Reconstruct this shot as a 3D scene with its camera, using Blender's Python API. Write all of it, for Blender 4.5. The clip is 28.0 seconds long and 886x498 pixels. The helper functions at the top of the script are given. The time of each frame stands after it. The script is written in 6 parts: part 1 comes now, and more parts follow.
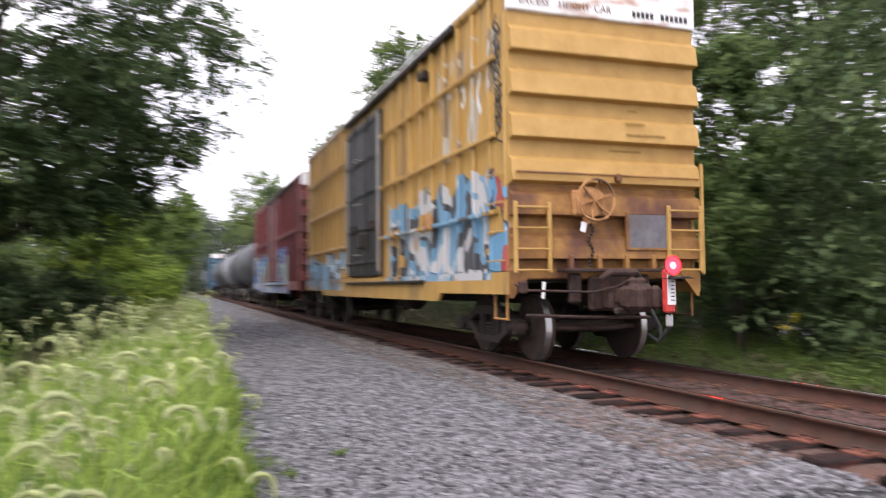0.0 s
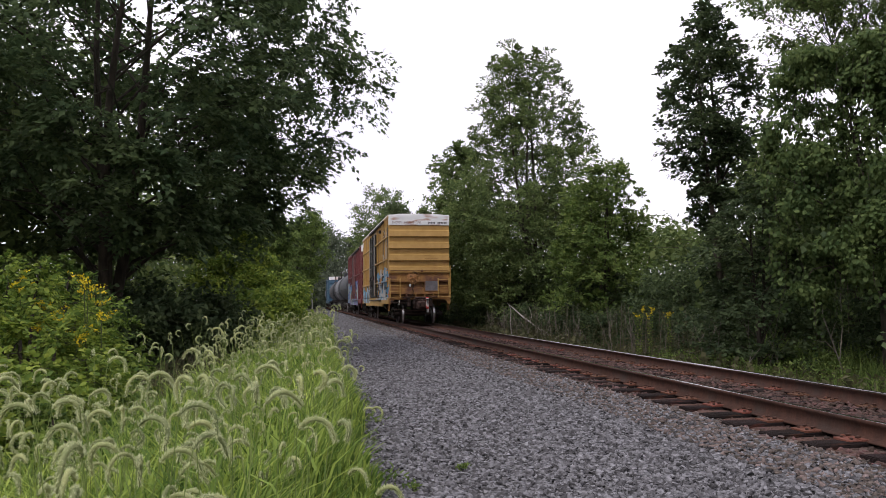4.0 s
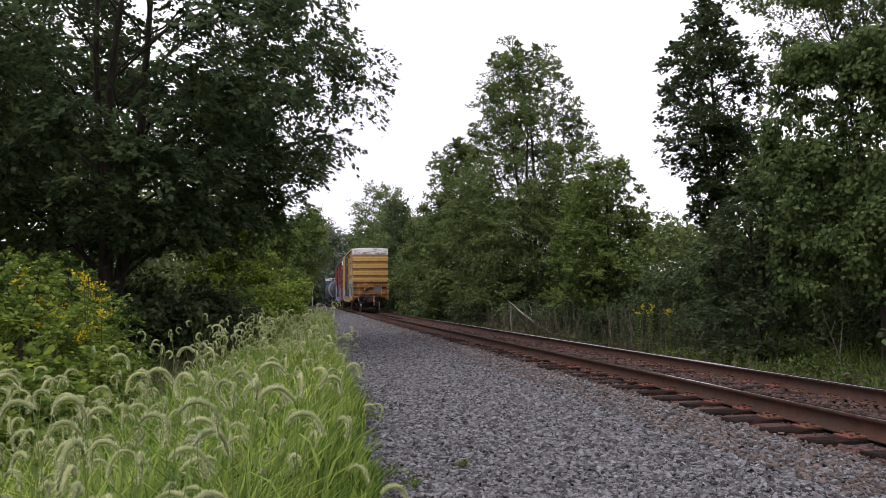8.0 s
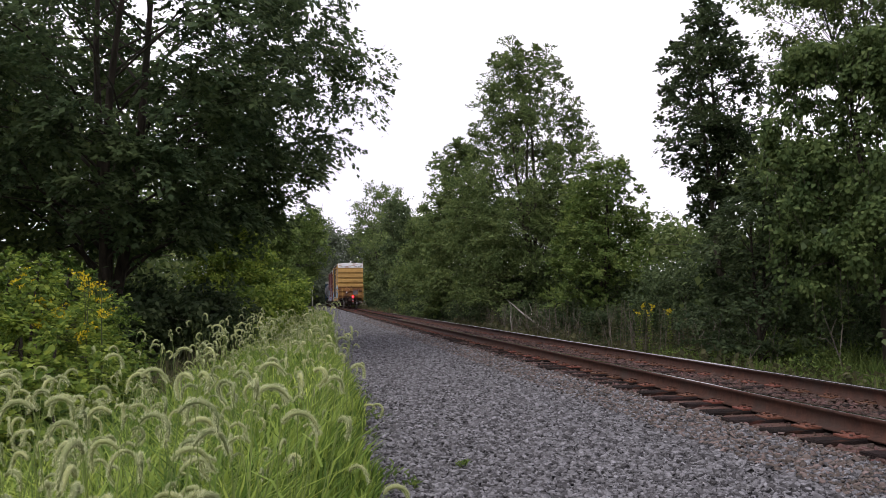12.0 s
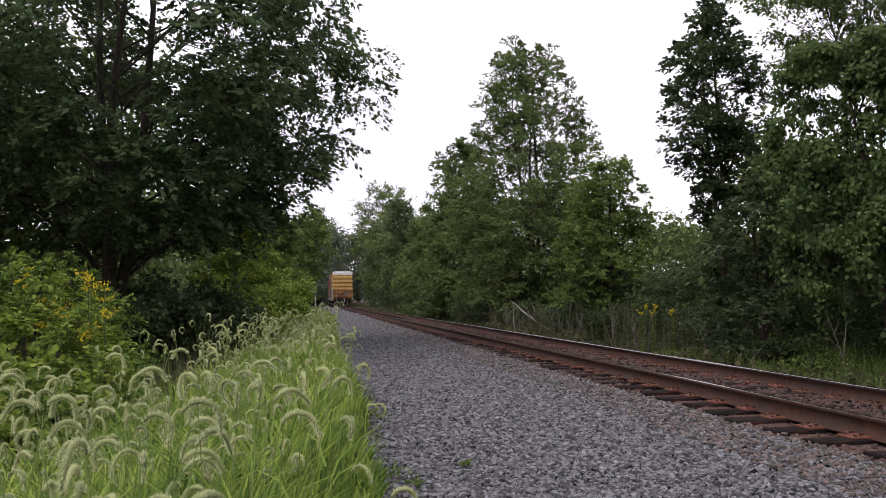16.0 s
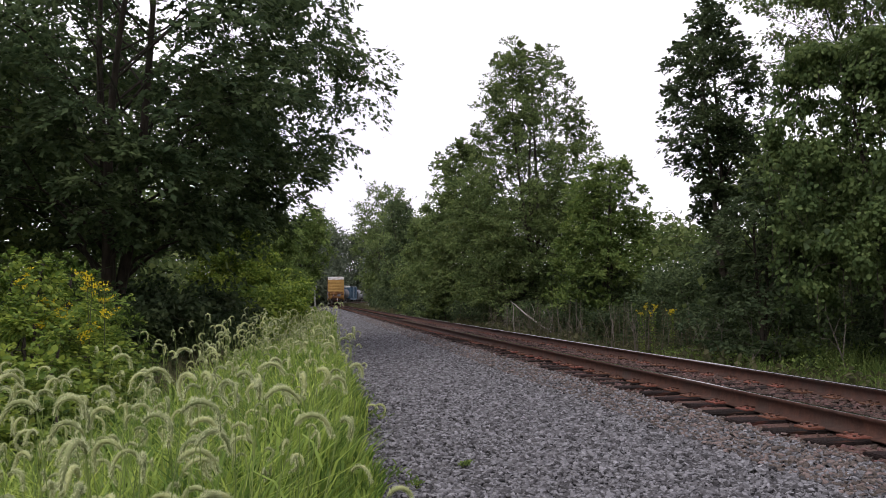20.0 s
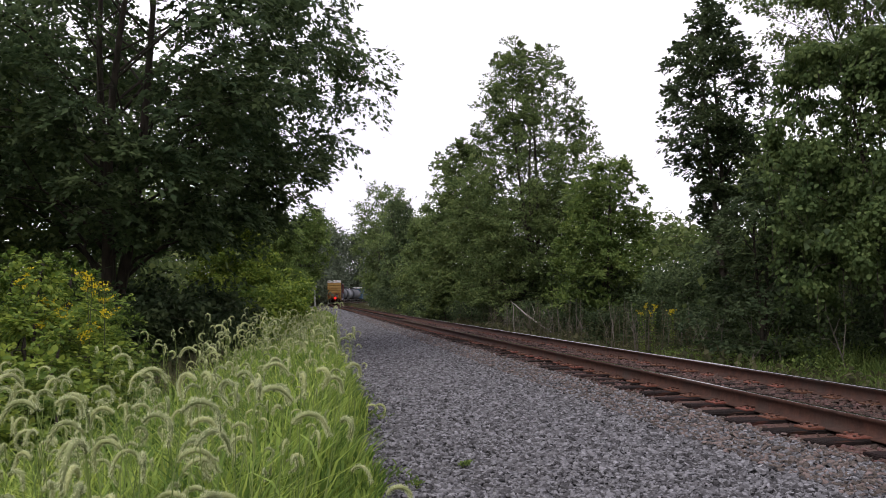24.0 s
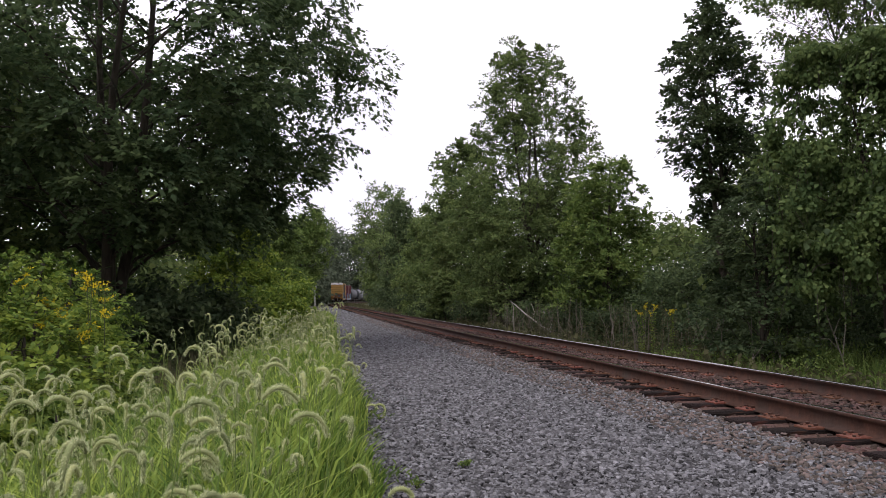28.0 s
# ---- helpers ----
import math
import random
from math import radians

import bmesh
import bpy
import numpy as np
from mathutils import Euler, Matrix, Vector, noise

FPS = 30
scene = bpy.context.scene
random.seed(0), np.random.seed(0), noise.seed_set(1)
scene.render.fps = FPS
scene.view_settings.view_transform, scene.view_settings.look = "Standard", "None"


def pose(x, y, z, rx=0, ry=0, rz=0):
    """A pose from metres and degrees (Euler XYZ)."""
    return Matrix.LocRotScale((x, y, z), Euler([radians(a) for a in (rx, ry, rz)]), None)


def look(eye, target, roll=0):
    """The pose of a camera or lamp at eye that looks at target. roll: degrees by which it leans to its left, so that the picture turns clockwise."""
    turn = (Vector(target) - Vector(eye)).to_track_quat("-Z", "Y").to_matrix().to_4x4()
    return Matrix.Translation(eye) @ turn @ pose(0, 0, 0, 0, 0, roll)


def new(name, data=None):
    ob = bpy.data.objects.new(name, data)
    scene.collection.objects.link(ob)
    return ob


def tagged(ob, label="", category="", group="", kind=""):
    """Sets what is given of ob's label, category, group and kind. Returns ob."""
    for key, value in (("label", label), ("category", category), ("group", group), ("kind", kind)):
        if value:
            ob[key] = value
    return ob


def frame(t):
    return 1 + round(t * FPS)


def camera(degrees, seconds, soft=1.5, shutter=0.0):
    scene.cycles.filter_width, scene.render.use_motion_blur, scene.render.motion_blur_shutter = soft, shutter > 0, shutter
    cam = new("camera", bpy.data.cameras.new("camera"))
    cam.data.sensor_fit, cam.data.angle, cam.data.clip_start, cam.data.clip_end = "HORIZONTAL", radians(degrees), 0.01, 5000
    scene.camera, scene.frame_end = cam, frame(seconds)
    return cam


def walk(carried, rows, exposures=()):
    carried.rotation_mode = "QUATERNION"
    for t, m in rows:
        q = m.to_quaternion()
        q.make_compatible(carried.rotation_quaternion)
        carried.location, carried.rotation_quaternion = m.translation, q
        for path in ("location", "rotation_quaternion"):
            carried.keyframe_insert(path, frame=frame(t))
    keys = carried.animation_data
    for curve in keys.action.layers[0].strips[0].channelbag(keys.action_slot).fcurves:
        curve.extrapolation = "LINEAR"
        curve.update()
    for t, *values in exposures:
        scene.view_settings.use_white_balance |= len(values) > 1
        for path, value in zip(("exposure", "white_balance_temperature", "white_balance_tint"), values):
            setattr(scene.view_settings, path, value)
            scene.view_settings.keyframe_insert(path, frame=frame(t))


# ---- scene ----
cam = camera(59.79, 28.0, soft=0.76, shutter=0.6)
EYE = (0.0, 0.0, 1.276)


def aim(yaw, pitch, roll):
    """A standing camera: degrees to the right of the track's line, up from level, and leaning to its right."""
    return (Matrix.Translation(EYE) @ Matrix.Rotation(radians(-yaw), 4, "Z") @ Matrix.Rotation(radians(90 + pitch), 4, "X")
            @ Matrix.Rotation(radians(-roll), 4, "Z"))


walk(cam, [(t, aim(a, b, c)) for t, a, b, c in (
    (0.0, 19.39, 2.69, 0.50), (0.1, 16.68, 3.02, 0.56), (0.2, 13.53, 3.13, 0.56), (0.3, 10.81, 3.10, 0.50), (0.4, 10.06, 3.18, 0.42),
    (0.5, 10.08, 3.49, 0.40), (0.7, 10.58, 4.08, 0.50), (0.8, 11.62, 4.16, 0.51), (0.9, 11.55, 4.19, 0.52), (1.0, 10.86, 4.22, 0.54), (1.5, 10.51, 4.09, 0.52), (2.0, 10.54, 4.085, 0.54),
    (3.0, 10.525, 4.08, 0.59), (3.5, 10.54, 3.975, 0.62), (5.5, 10.535, 3.608, 0.665), (8.0, 10.537, 3.609, 0.67),
    (12.5, 10.53, 3.608, 0.665), (14.5, 10.474, 3.606, 0.66), (15.0, 10.346, 3.609, 0.65), (16.0, 10.32, 3.61, 0.655),
    (18.0, 10.342, 3.618, 0.65), (21.0, 10.348, 3.63, 0.645), (24.0, 10.345, 3.629, 0.64), (28.0, 10.351, 3.623, 0.625))],
     exposures=((0.0, 1.0), (0.5, 0.60), (1.0, 0.26), (1.5, 0.04), (2.5, 0.0), (28.0, 0.0)))

# ---- light: an overcast evening sky and a faint, very soft sun behind the clouds ----
SUN_EL, SUN_AZ = 58.0, 235.0
world = bpy.data.worlds.new("sky")
scene.world = world
world.use_nodes = True
wn, wl = world.node_tree.nodes, world.node_tree.links
background = wn["Background"]
sky = wn.new("ShaderNodeTexSky")
sky.sky_type, sky.sun_disc = "NISHITA", False
sky.sun_elevation, sky.sun_rotation = radians(SUN_EL), radians(SUN_AZ)
cloud_at = wn.new("ShaderNodeTexCoord")
cloud_noise = wn.new("ShaderNodeTexNoise")
cloud_noise.inputs["Scale"].default_value, cloud_noise.inputs["Detail"].default_value = 2.2, 5
wl.new(cloud_at.outputs["Generated"], cloud_noise.inputs["Vector"])
cloud_tone = wn.new("ShaderNodeValToRGB")
cloud_tone.color_ramp.elements[0].position, cloud_tone.color_ramp.elements[0].color = 0.30, (10.2, 9.8, 11.4, 1)
cloud_tone.color_ramp.elements[1].position, cloud_tone.color_ramp.elements[1].color = 0.62, (14.4, 13.6, 15.1, 1)
wl.new(cloud_noise.outputs["Fac"], cloud_tone.inputs["Fac"])
overcast = wn.new("ShaderNodeMix")
overcast.data_type = "RGBA"
overcast.inputs["Factor"].default_value = 0.93
wl.new(sky.outputs["Color"], overcast.inputs["A"])
wl.new(cloud_tone.outputs["Color"], overcast.inputs["B"])
wl.new(overcast.outputs["Result"], background.inputs["Color"])
background.inputs["Strength"].default_value = 0.10

sun = new("sun", bpy.data.lights.new("sun", "SUN"))
sun.data.energy, sun.data.angle, sun.data.color = 1.5, radians(45), (1.0, 0.94, 0.85)
# the sun stands at azimuth SUN_AZ clockwise from +Y
sun.matrix_world = look((0, 0, 30), (-math.sin(radians(SUN_AZ)) * 30, -math.cos(radians(SUN_AZ)) * 30, 30 - 30 * math.tan(radians(SUN_EL))))


# ---- materials ----
def surf(name, a, b, scale=8.0, stain=None, stain_scale=1.2, stain_at=0.55, rough=0.75, metal=0.0, bump=0.3, bump_scale=None,
         vary=0.0, rand="object", through_light=0.0, emit=0.0, stretch=(1, 1, 1), spec=0.4):
    """A procedural surface: two tones by fine noise, stains by coarse noise, a fine relief, and a shift of tone from piece to piece."""
    m = bpy.data.materials.new(name)
    m.use_nodes = True
    n, l = m.node_tree.nodes, m.node_tree.links
    bs = n["Principled BSDF"]
    tc = n.new("ShaderNodeTexCoord")
    mp = n.new("ShaderNodeMapping")
    mp.inputs["Scale"].default_value = stretch
    l.new(tc.outputs["Object"], mp.inputs["Vector"])
    fine = n.new("ShaderNodeTexNoise")
    fine.inputs["Scale"].default_value, fine.inputs["Detail"].default_value, fine.inputs["Roughness"].default_value = scale, 5, 0.65
    l.new(mp.outputs["Vector"], fine.inputs["Vector"])
    ramp = n.new("ShaderNodeValToRGB")
    ramp.color_ramp.elements[0].position, ramp.color_ramp.elements[1].position = 0.33, 0.68
    ramp.color_ramp.elements[0].color, ramp.color_ramp.elements[1].color = (*a, 1), (*b, 1)
    l.new(fine.outputs["Fac"], ramp.inputs["Fac"])
    out = ramp.outputs["Color"]
    if stain:
        big = n.new("ShaderNodeTexNoise")
        big.inputs["Scale"].default_value, big.inputs["Detail"].default_value = stain_scale, 6
        l.new(mp.outputs["Vector"], big.inputs["Vector"])
        cut = n.new("ShaderNodeMapRange")
        cut.inputs["From Min"].default_value, cut.inputs["From Max"].default_value = stain_at, stain_at + 0.15
        l.new(big.outputs["Fac"], cut.inputs["Value"])
        mix = n.new("ShaderNodeMix")
        mix.data_type = "RGBA"
        mix.inputs["B"].default_value = (*stain, 1)
        l.new(cut.outputs["Result"], mix.inputs["Factor"])
        l.new(out, mix.inputs["A"])
        out = mix.outputs["Result"]
    if vary:
        hsv = n.new("ShaderNodeHueSaturation")
        if rand == "island":
            src = n.new("ShaderNodeNewGeometry").outputs["Random Per Island"]
        else:
            src = n.new("ShaderNodeObjectInfo").outputs["Random"]
        val = n.new("ShaderNodeMapRange")
        val.inputs["To Min"].default_value, val.inputs["To Max"].default_value = 1 - vary, 1 + vary
        l.new(src, val.inputs["Value"])
        l.new(val.outputs["Result"], hsv.inputs["Value"])
        hue = n.new("ShaderNodeMapRange")
        hue.inputs["To Min"].default_value, hue.inputs["To Max"].default_value = 0.5 + vary * 0.05, 0.5 - vary * 0.05
        l.new(src, hue.inputs["Value"])
        l.new(hue.outputs["Result"], hsv.inputs["Hue"])
        l.new(out, hsv.inputs["Color"])
        out = hsv.outputs["Color"]
    l.new(out, bs.inputs["Base Color"])
    bs.inputs["Roughness"].default_value, bs.inputs["Metallic"].default_value = rough, metal
    bs.inputs["Specular IOR Level"].default_value = spec
    if bump:
        rel = n.new("ShaderNodeTexNoise")
        rel.inputs["Scale"].default_value, rel.inputs["Detail"].default_value = bump_scale or scale * 3, 4
        l.new(mp.outputs["Vector"], rel.inputs["Vector"])
        bp = n.new("ShaderNodeBump")
        bp.inputs["Strength"].default_value, bp.inputs["Distance"].default_value = bump, 0.02
        l.new(rel.outputs["Fac"], bp.inputs["Height"])
        l.new(bp.outputs["Normal"], bs.inputs["Normal"])
    if emit:
        l.new(out, bs.inputs["Emission Color"])
        bs.inputs["Emission Strength"].default_value = emit
    if through_light:
        tr = n.new("ShaderNodeBsdfTranslucent")
        l.new(out, tr.inputs["Color"])
        mx = n.new("ShaderNodeMixShader")
        mx.inputs["Fac"].default_value = through_light
        l.new(bs.outputs["BSDF"], mx.inputs[1])
        l.new(tr.outputs["BSDF"], mx.inputs[2])
        l.new(mx.outputs["Shader"], n["Material Output"].inputs["Surface"])
    return m


def leafy(name, a, b, vary=0.34):
    return surf(name, a, b, scale=0.7, rough=0.62, bump=0, vary=vary, rand="island", through_light=0.42, spec=0.16)


SOIL = surf("soil", (0.035, 0.030, 0.018), (0.070, 0.075, 0.028), 3.0, stain=(0.05, 0.075, 0.022), stain_scale=0.6, bump=0.6)
# near-black bed: the shade in the gaps between stones is put into this colour
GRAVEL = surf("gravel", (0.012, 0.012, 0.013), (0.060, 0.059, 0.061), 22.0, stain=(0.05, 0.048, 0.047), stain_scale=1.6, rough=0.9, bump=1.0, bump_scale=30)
STONE = surf("crushed_stone", (0.066, 0.065, 0.071), (0.192, 0.188, 0.202), 17.0, rough=0.88, bump=0.5, bump_scale=60, vary=0.78, rand="island")
TAN_STONE = surf("tan_stone", (0.072, 0.056, 0.049), (0.165, 0.132, 0.118), 15.0, rough=0.9, bump=0.4, bump_scale=60, vary=0.55, rand="island")
RUSTY_GRAVEL = surf("rusty_gravel", (0.046, 0.024, 0.018), (0.115, 0.060, 0.045), 24.0, stain=(0.10, 0.07, 0.06), rough=0.95, bump=1.0, bump_scale=30)
RUSTY_STONE = surf("rusty_stone", (0.050, 0.029, 0.024), (0.100, 0.060, 0.050), 14.0, rough=0.9, bump=0.4, bump_scale=60, vary=0.5, rand="island")
TIE_WOOD = surf("tie_wood", (0.010, 0.008, 0.008), (0.030, 0.021, 0.019), 9.0, stain=(0.075, 0.030, 0.020), stain_scale=2.5, stain_at=0.60, rough=0.9, bump=0.8,
                stretch=(1, 9, 4), vary=0.35, spec=0.12)
RAIL_RUST = surf("rail_rust", (0.034, 0.0145, 0.0095), (0.074, 0.031, 0.020), 10.0, stain=(0.040, 0.026, 0.021), stain_scale=1.5, rough=0.8, bump=0.25)
RAIL_SHINE = surf("rail_tread", (0.26, 0.245, 0.235), (0.44, 0.42, 0.41), 18.0, rough=0.14, metal=0.95, bump=0.05, stretch=(1, 0.05, 1))
PLATE_RUST = surf("plate_rust", (0.088, 0.034, 0.020), (0.155, 0.058, 0.033), 20.0, stain=(0.10, 0.05, 0.035), stain_scale=6, rough=0.88, bump=0.4, vary=0.3)
BARK = surf("bark", (0.022, 0.018, 0.013), (0.070, 0.056, 0.042), 7.0, stain=(0.045, 0.055, 0.030), rough=0.95, bump=1.0, stretch=(1, 1, 0.25))
BLEACHED_WOOD = surf("bleached_wood", (0.20, 0.18, 0.165), (0.40, 0.37, 0.34), 6.0, rough=0.9, bump=0.6, stretch=(1, 1, 0.2))
DEAD_WOOD = surf("dead_wood", (0.085, 0.072, 0.060), (0.20, 0.176, 0.150), 6.0, rough=0.9, bump=0.6, stretch=(1, 1, 0.2))
LEAF_OAK = leafy("oak_leaves", (0.060, 0.098, 0.045), (0.120, 0.168, 0.067))
# dark leaves; for the undergrowth, shade under the trees is put into this colour
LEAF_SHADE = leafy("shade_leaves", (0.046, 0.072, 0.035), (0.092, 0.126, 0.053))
LEAF_DARK = leafy("maple_leaves", (0.064, 0.098, 0.046), (0.122, 0.164, 0.070))
LEAF_MID = leafy("green_leaves", (0.092, 0.138, 0.050), (0.182, 0.236, 0.080))
LEAF_DRY = leafy("dry_weed_leaves", (0.070, 0.076, 0.038), (0.128, 0.124, 0.062))
# distance haze is put into this greyer, bluer leaf colour
LEAF_FAR = leafy("hazed_far_leaves", (0.086, 0.112, 0.074), (0.150, 0.180, 0.116))
LEAF_LIGHT = leafy("light_leaves", (0.096, 0.154, 0.041), (0.182, 0.246, 0.068))
LEAF_VINE = leafy("vine_leaves", (0.064, 0.106, 0.036), (0.130, 0.182, 0.060))
LEAF_BRAMBLE = leafy("bramble_leaves", (0.088, 0.150, 0.034), (0.180, 0.255, 0.050), 0.5)
LEAF_SHRUB = leafy("shrub_leaves", (0.112, 0.176, 0.032), (0.245, 0.325, 0.058), 0.5)
GRASS = leafy("grass_blades", (0.140, 0.228, 0.041), (0.305, 0.410, 0.092), 0.55)
STALK = surf("grass_stalks", (0.15, 0.22, 0.05), (0.26, 0.32, 0.10), 5.0, rough=0.6, bump=0, vary=0.2, rand="island", through_light=0.3)
STEM = surf("weed_stems", (0.045, 0.065, 0.020), (0.085, 0.105, 0.035), 5.0, rough=0.7, bump=0)
SEED = surf("seed_heads", (0.55, 0.585, 0.33), (0.71, 0.735, 0.47), 9.0, rough=0.85, bump=0, vary=0.2, rand="island", through_light=0.55)
SEED_CORE = surf("seed_cores", (0.22, 0.265, 0.105), (0.36, 0.385, 0.175), 30.0, rough=0.85, bump=0.2, vary=0.3, rand="island", through_light=0.2)
GOLD = surf("goldenrod_bloom", (0.50, 0.40, 0.012), (0.70, 0.58, 0.03), 8.0, rough=0.8, bump=0, vary=0.25, rand="island", through_light=0.3)


# ---- mesh helpers ----
class Geo:
    """Gathers vertices and faces of one mesh."""

    def __init__(self):
        self.v, self.f, self.m = [], [], []

    def add(self, verts, faces, slot=0):
        o = len(self.v)
        self.v += [tuple(p) for p in verts]
        self.f += [tuple(i + o for i in f) for f in faces]
        self.m += [slot] * len(faces)
        return self

    def box(self, c, s, bevel=0.0, turn=None, slot=0):
        """A box with chamfered edges, its centre c and its full size s."""
        h = [k / 2 for k in s]
        b = min(bevel, min(h) * 0.9)
        sg = [(x, y, z) for x in (-1, 1) for y in (-1, 1) for z in (-1, 1)]
        vs, fs = [], []
        if b <= 0:
            vs = [Vector((x * h[0], y * h[1], z * h[2])) for x, y, z in sg]
            fs = [(0, 1, 3, 2), (4, 6, 7, 5), (0, 4, 5, 1), (2, 3, 7, 6), (0, 2, 6, 4), (1, 5, 7, 3)]
        else:
            at = {}
            for g in sg:
                for k in range(3):
                    at[g, k] = len(vs)
                    vs.append(Vector([g[j] * (h[j] if j == k else h[j] - b) for j in range(3)]))
            for k in range(3):
                i, j = (k + 1) % 3, (k + 2) % 3
                for d in (-1, 1):
                    q = []
                    for a, e in ((-1, -1), (1, -1), (1, 1), (-1, 1)):
                        g = [0, 0, 0]
                        g[k], g[i], g[j] = d, a, e
                        q.append(at[tuple(g), k])
                    fs.append(tuple(q if d > 0 else q[::-1]))
                for a in (-1, 1):
                    for e in (-1, 1):
                        g0, g1 = [0, 0, 0], [0, 0, 0]
                        g0[k], g1[k] = -1, 1
                        g0[i] = g1[i] = a
                        g0[j] = g1[j] = e
                        g0, g1 = tuple(g0), tuple(g1)
                        q = (at[g0, i], at[g1, i], at[g1, j], at[g0, j])
                        fs.append(q if a * e > 0 else q[::-1])
            for g in sg:
                q = (at[g, 0], at[g, 1], at[g, 2])
                fs.append(q if g[0] * g[1] * g[2] > 0 else q[::-1])
        if turn:
            vs = [turn @ p for p in vs]
        return self.add([p + Vector(c) for p in vs], fs, slot)

    def tube(self, pts, r, sides=8, cap=True, slot=0):
        """A tube along points; r is one radius or one for each point."""
        pts = [Vector(p) for p in pts]
        rs = r if isinstance(r, (list, tuple)) else [r] * len(pts)
        vs, fs = [], []
        side = None
        for i, p in enumerate(pts):
            d = (pts[min(i + 1, len(pts) - 1)] - pts[max(i - 1, 0)]).normalized()
            if side is None:
                side = d.cross(Vector((0, 0, 1)) if abs(d.z) < 0.9 else Vector((1, 0, 0))).normalized()
            side = (side - d * side.dot(d)).normalized()
            up = d.cross(side)
            for k in range(sides):
                a = 2 * math.pi * k / sides
                vs.append(p + (side * math.cos(a) + up * math.sin(a)) * rs[i])
        for i in range(len(pts) - 1):
            for k in range(sides):
                k2 = (k + 1) % sides
                fs.append((i * sides + k, i * sides + k2, (i + 1) * sides + k2, (i + 1) * sides + k))
        if cap:
            fs.append(tuple(range(sides))[::-1])
            fs.append(tuple(range((len(pts) - 1) * sides, len(pts) * sides)))
        return self.add(vs, fs, slot)

    def lathe(self, profile, axis="X", centre=(0, 0, 0), sides=24, slot=0, caps=True):
        """A body of revolution: profile is (along the axis, radius)."""
        vs, fs = [], []
        for a, r in profile:
            for k in range(sides):
                t = 2 * math.pi * k / sides
                p = (a, r * math.cos(t), r * math.sin(t)) if axis == "X" else (r * math.sin(t), a, r * math.cos(t)) if axis == "Y" else (r * math.cos(t), r * math.sin(t), a)
                vs.append(Vector(p) + Vector(centre))
        for i in range(len(profile) - 1):
            for k in range(sides):
                k2 = (k + 1) % sides
                fs.append((i * sides + k, i * sides + k2, (i + 1) * sides + k2, (i + 1) * sides + k))
        if caps:
            fs.append(tuple(range(sides))[::-1])
            fs.append(tuple(range((len(profile) - 1) * sides, len(profile) * sides)))
        return self.add(vs, fs, slot)

    def prism(self, outline, y0, y1, axis="Y", slot=0):
        """An outline of (across, up) pairs, drawn out along an axis from y0 to y1."""
        n = len(outline)
        put = (lambda u, w, y: (u, y, w)) if axis == "Y" else (lambda u, w, y: (y, u, w))
        vs = [put(u, w, y0) for u, w in outline] + [put(u, w, y1) for u, w in outline]
        fs = [tuple(range(n))[::-1], tuple(range(n, 2 * n))] + [(i, (i + 1) % n, n + (i + 1) % n, n + i) for i in range(n)]
        return self.add(vs, fs, slot)

    def mesh(self, name, mats, smooth=False, fix=True):
        me = bpy.data.meshes.new(name)
        me.from_pydata(self.v, [], self.f)
        for m in mats if isinstance(mats, (list, tuple)) else [mats]:
            me.materials.append(m)
        if any(self.m):
            me.polygons.foreach_set("material_index", self.m)
        if fix:
            bm = bmesh.new()
            bm.from_mesh(me)
            bmesh.ops.recalc_face_normals(bm, faces=bm.faces)
            bm.to_mesh(me)
            bm.free()
        if smooth:
            me.polygons.foreach_set("use_smooth", [True] * len(me.polygons))
        me.update()
        return me


def part(name, geo, mats, parent=None, label="", smooth=False, m=None):
    """One mesh object under a thing or a part (or a thing of its own)."""
    ob = new(name, geo.mesh(name, mats, smooth) if isinstance(geo, Geo) else geo)
    ob.parent = parent
    if m is not None:
        ob.matrix_basis = m
    return tagged(ob, label)


def thing(name, label, category, m=None, group="", kind=""):
    ob = new(name)
    ob.empty_display_size = 0.2
    if m is not None:
        ob.matrix_basis = m
    return tagged(ob, label, category, group, kind)


def big_mesh(name, verts, faces, mats, smooth=False, slots=None):
    """A mesh from arrays: verts (n, 3), faces (m, k) all of one size k."""
    me = bpy.data.meshes.new(name)
    verts, faces = np.asarray(verts, np.float32), np.asarray(faces, np.int32)
    k = faces.shape[1]
    me.vertices.add(len(verts))
    me.vertices.foreach_set("co", verts.ravel())
    me.loops.add(faces.size)
    me.loops.foreach_set("vertex_index", faces.ravel())
    me.polygons.add(len(faces))
    me.polygons.foreach_set("loop_start", np.arange(0, faces.size, k, dtype=np.int32))
    me.polygons.foreach_set("loop_total", np.full(len(faces), k, np.int32))
    for m in mats if isinstance(mats, (list, tuple)) else [mats]:
        me.materials.append(m)
    if slots is not None:
        me.polygons.foreach_set("material_index", np.asarray(slots, np.int32))
    if smooth:
        me.polygons.foreach_set("use_smooth", np.ones(len(faces), bool))
    me.update()
    me.validate()
    return me


def unit(v):
    return v / np.maximum(np.linalg.norm(v, axis=-1, keepdims=True), 1e-9)


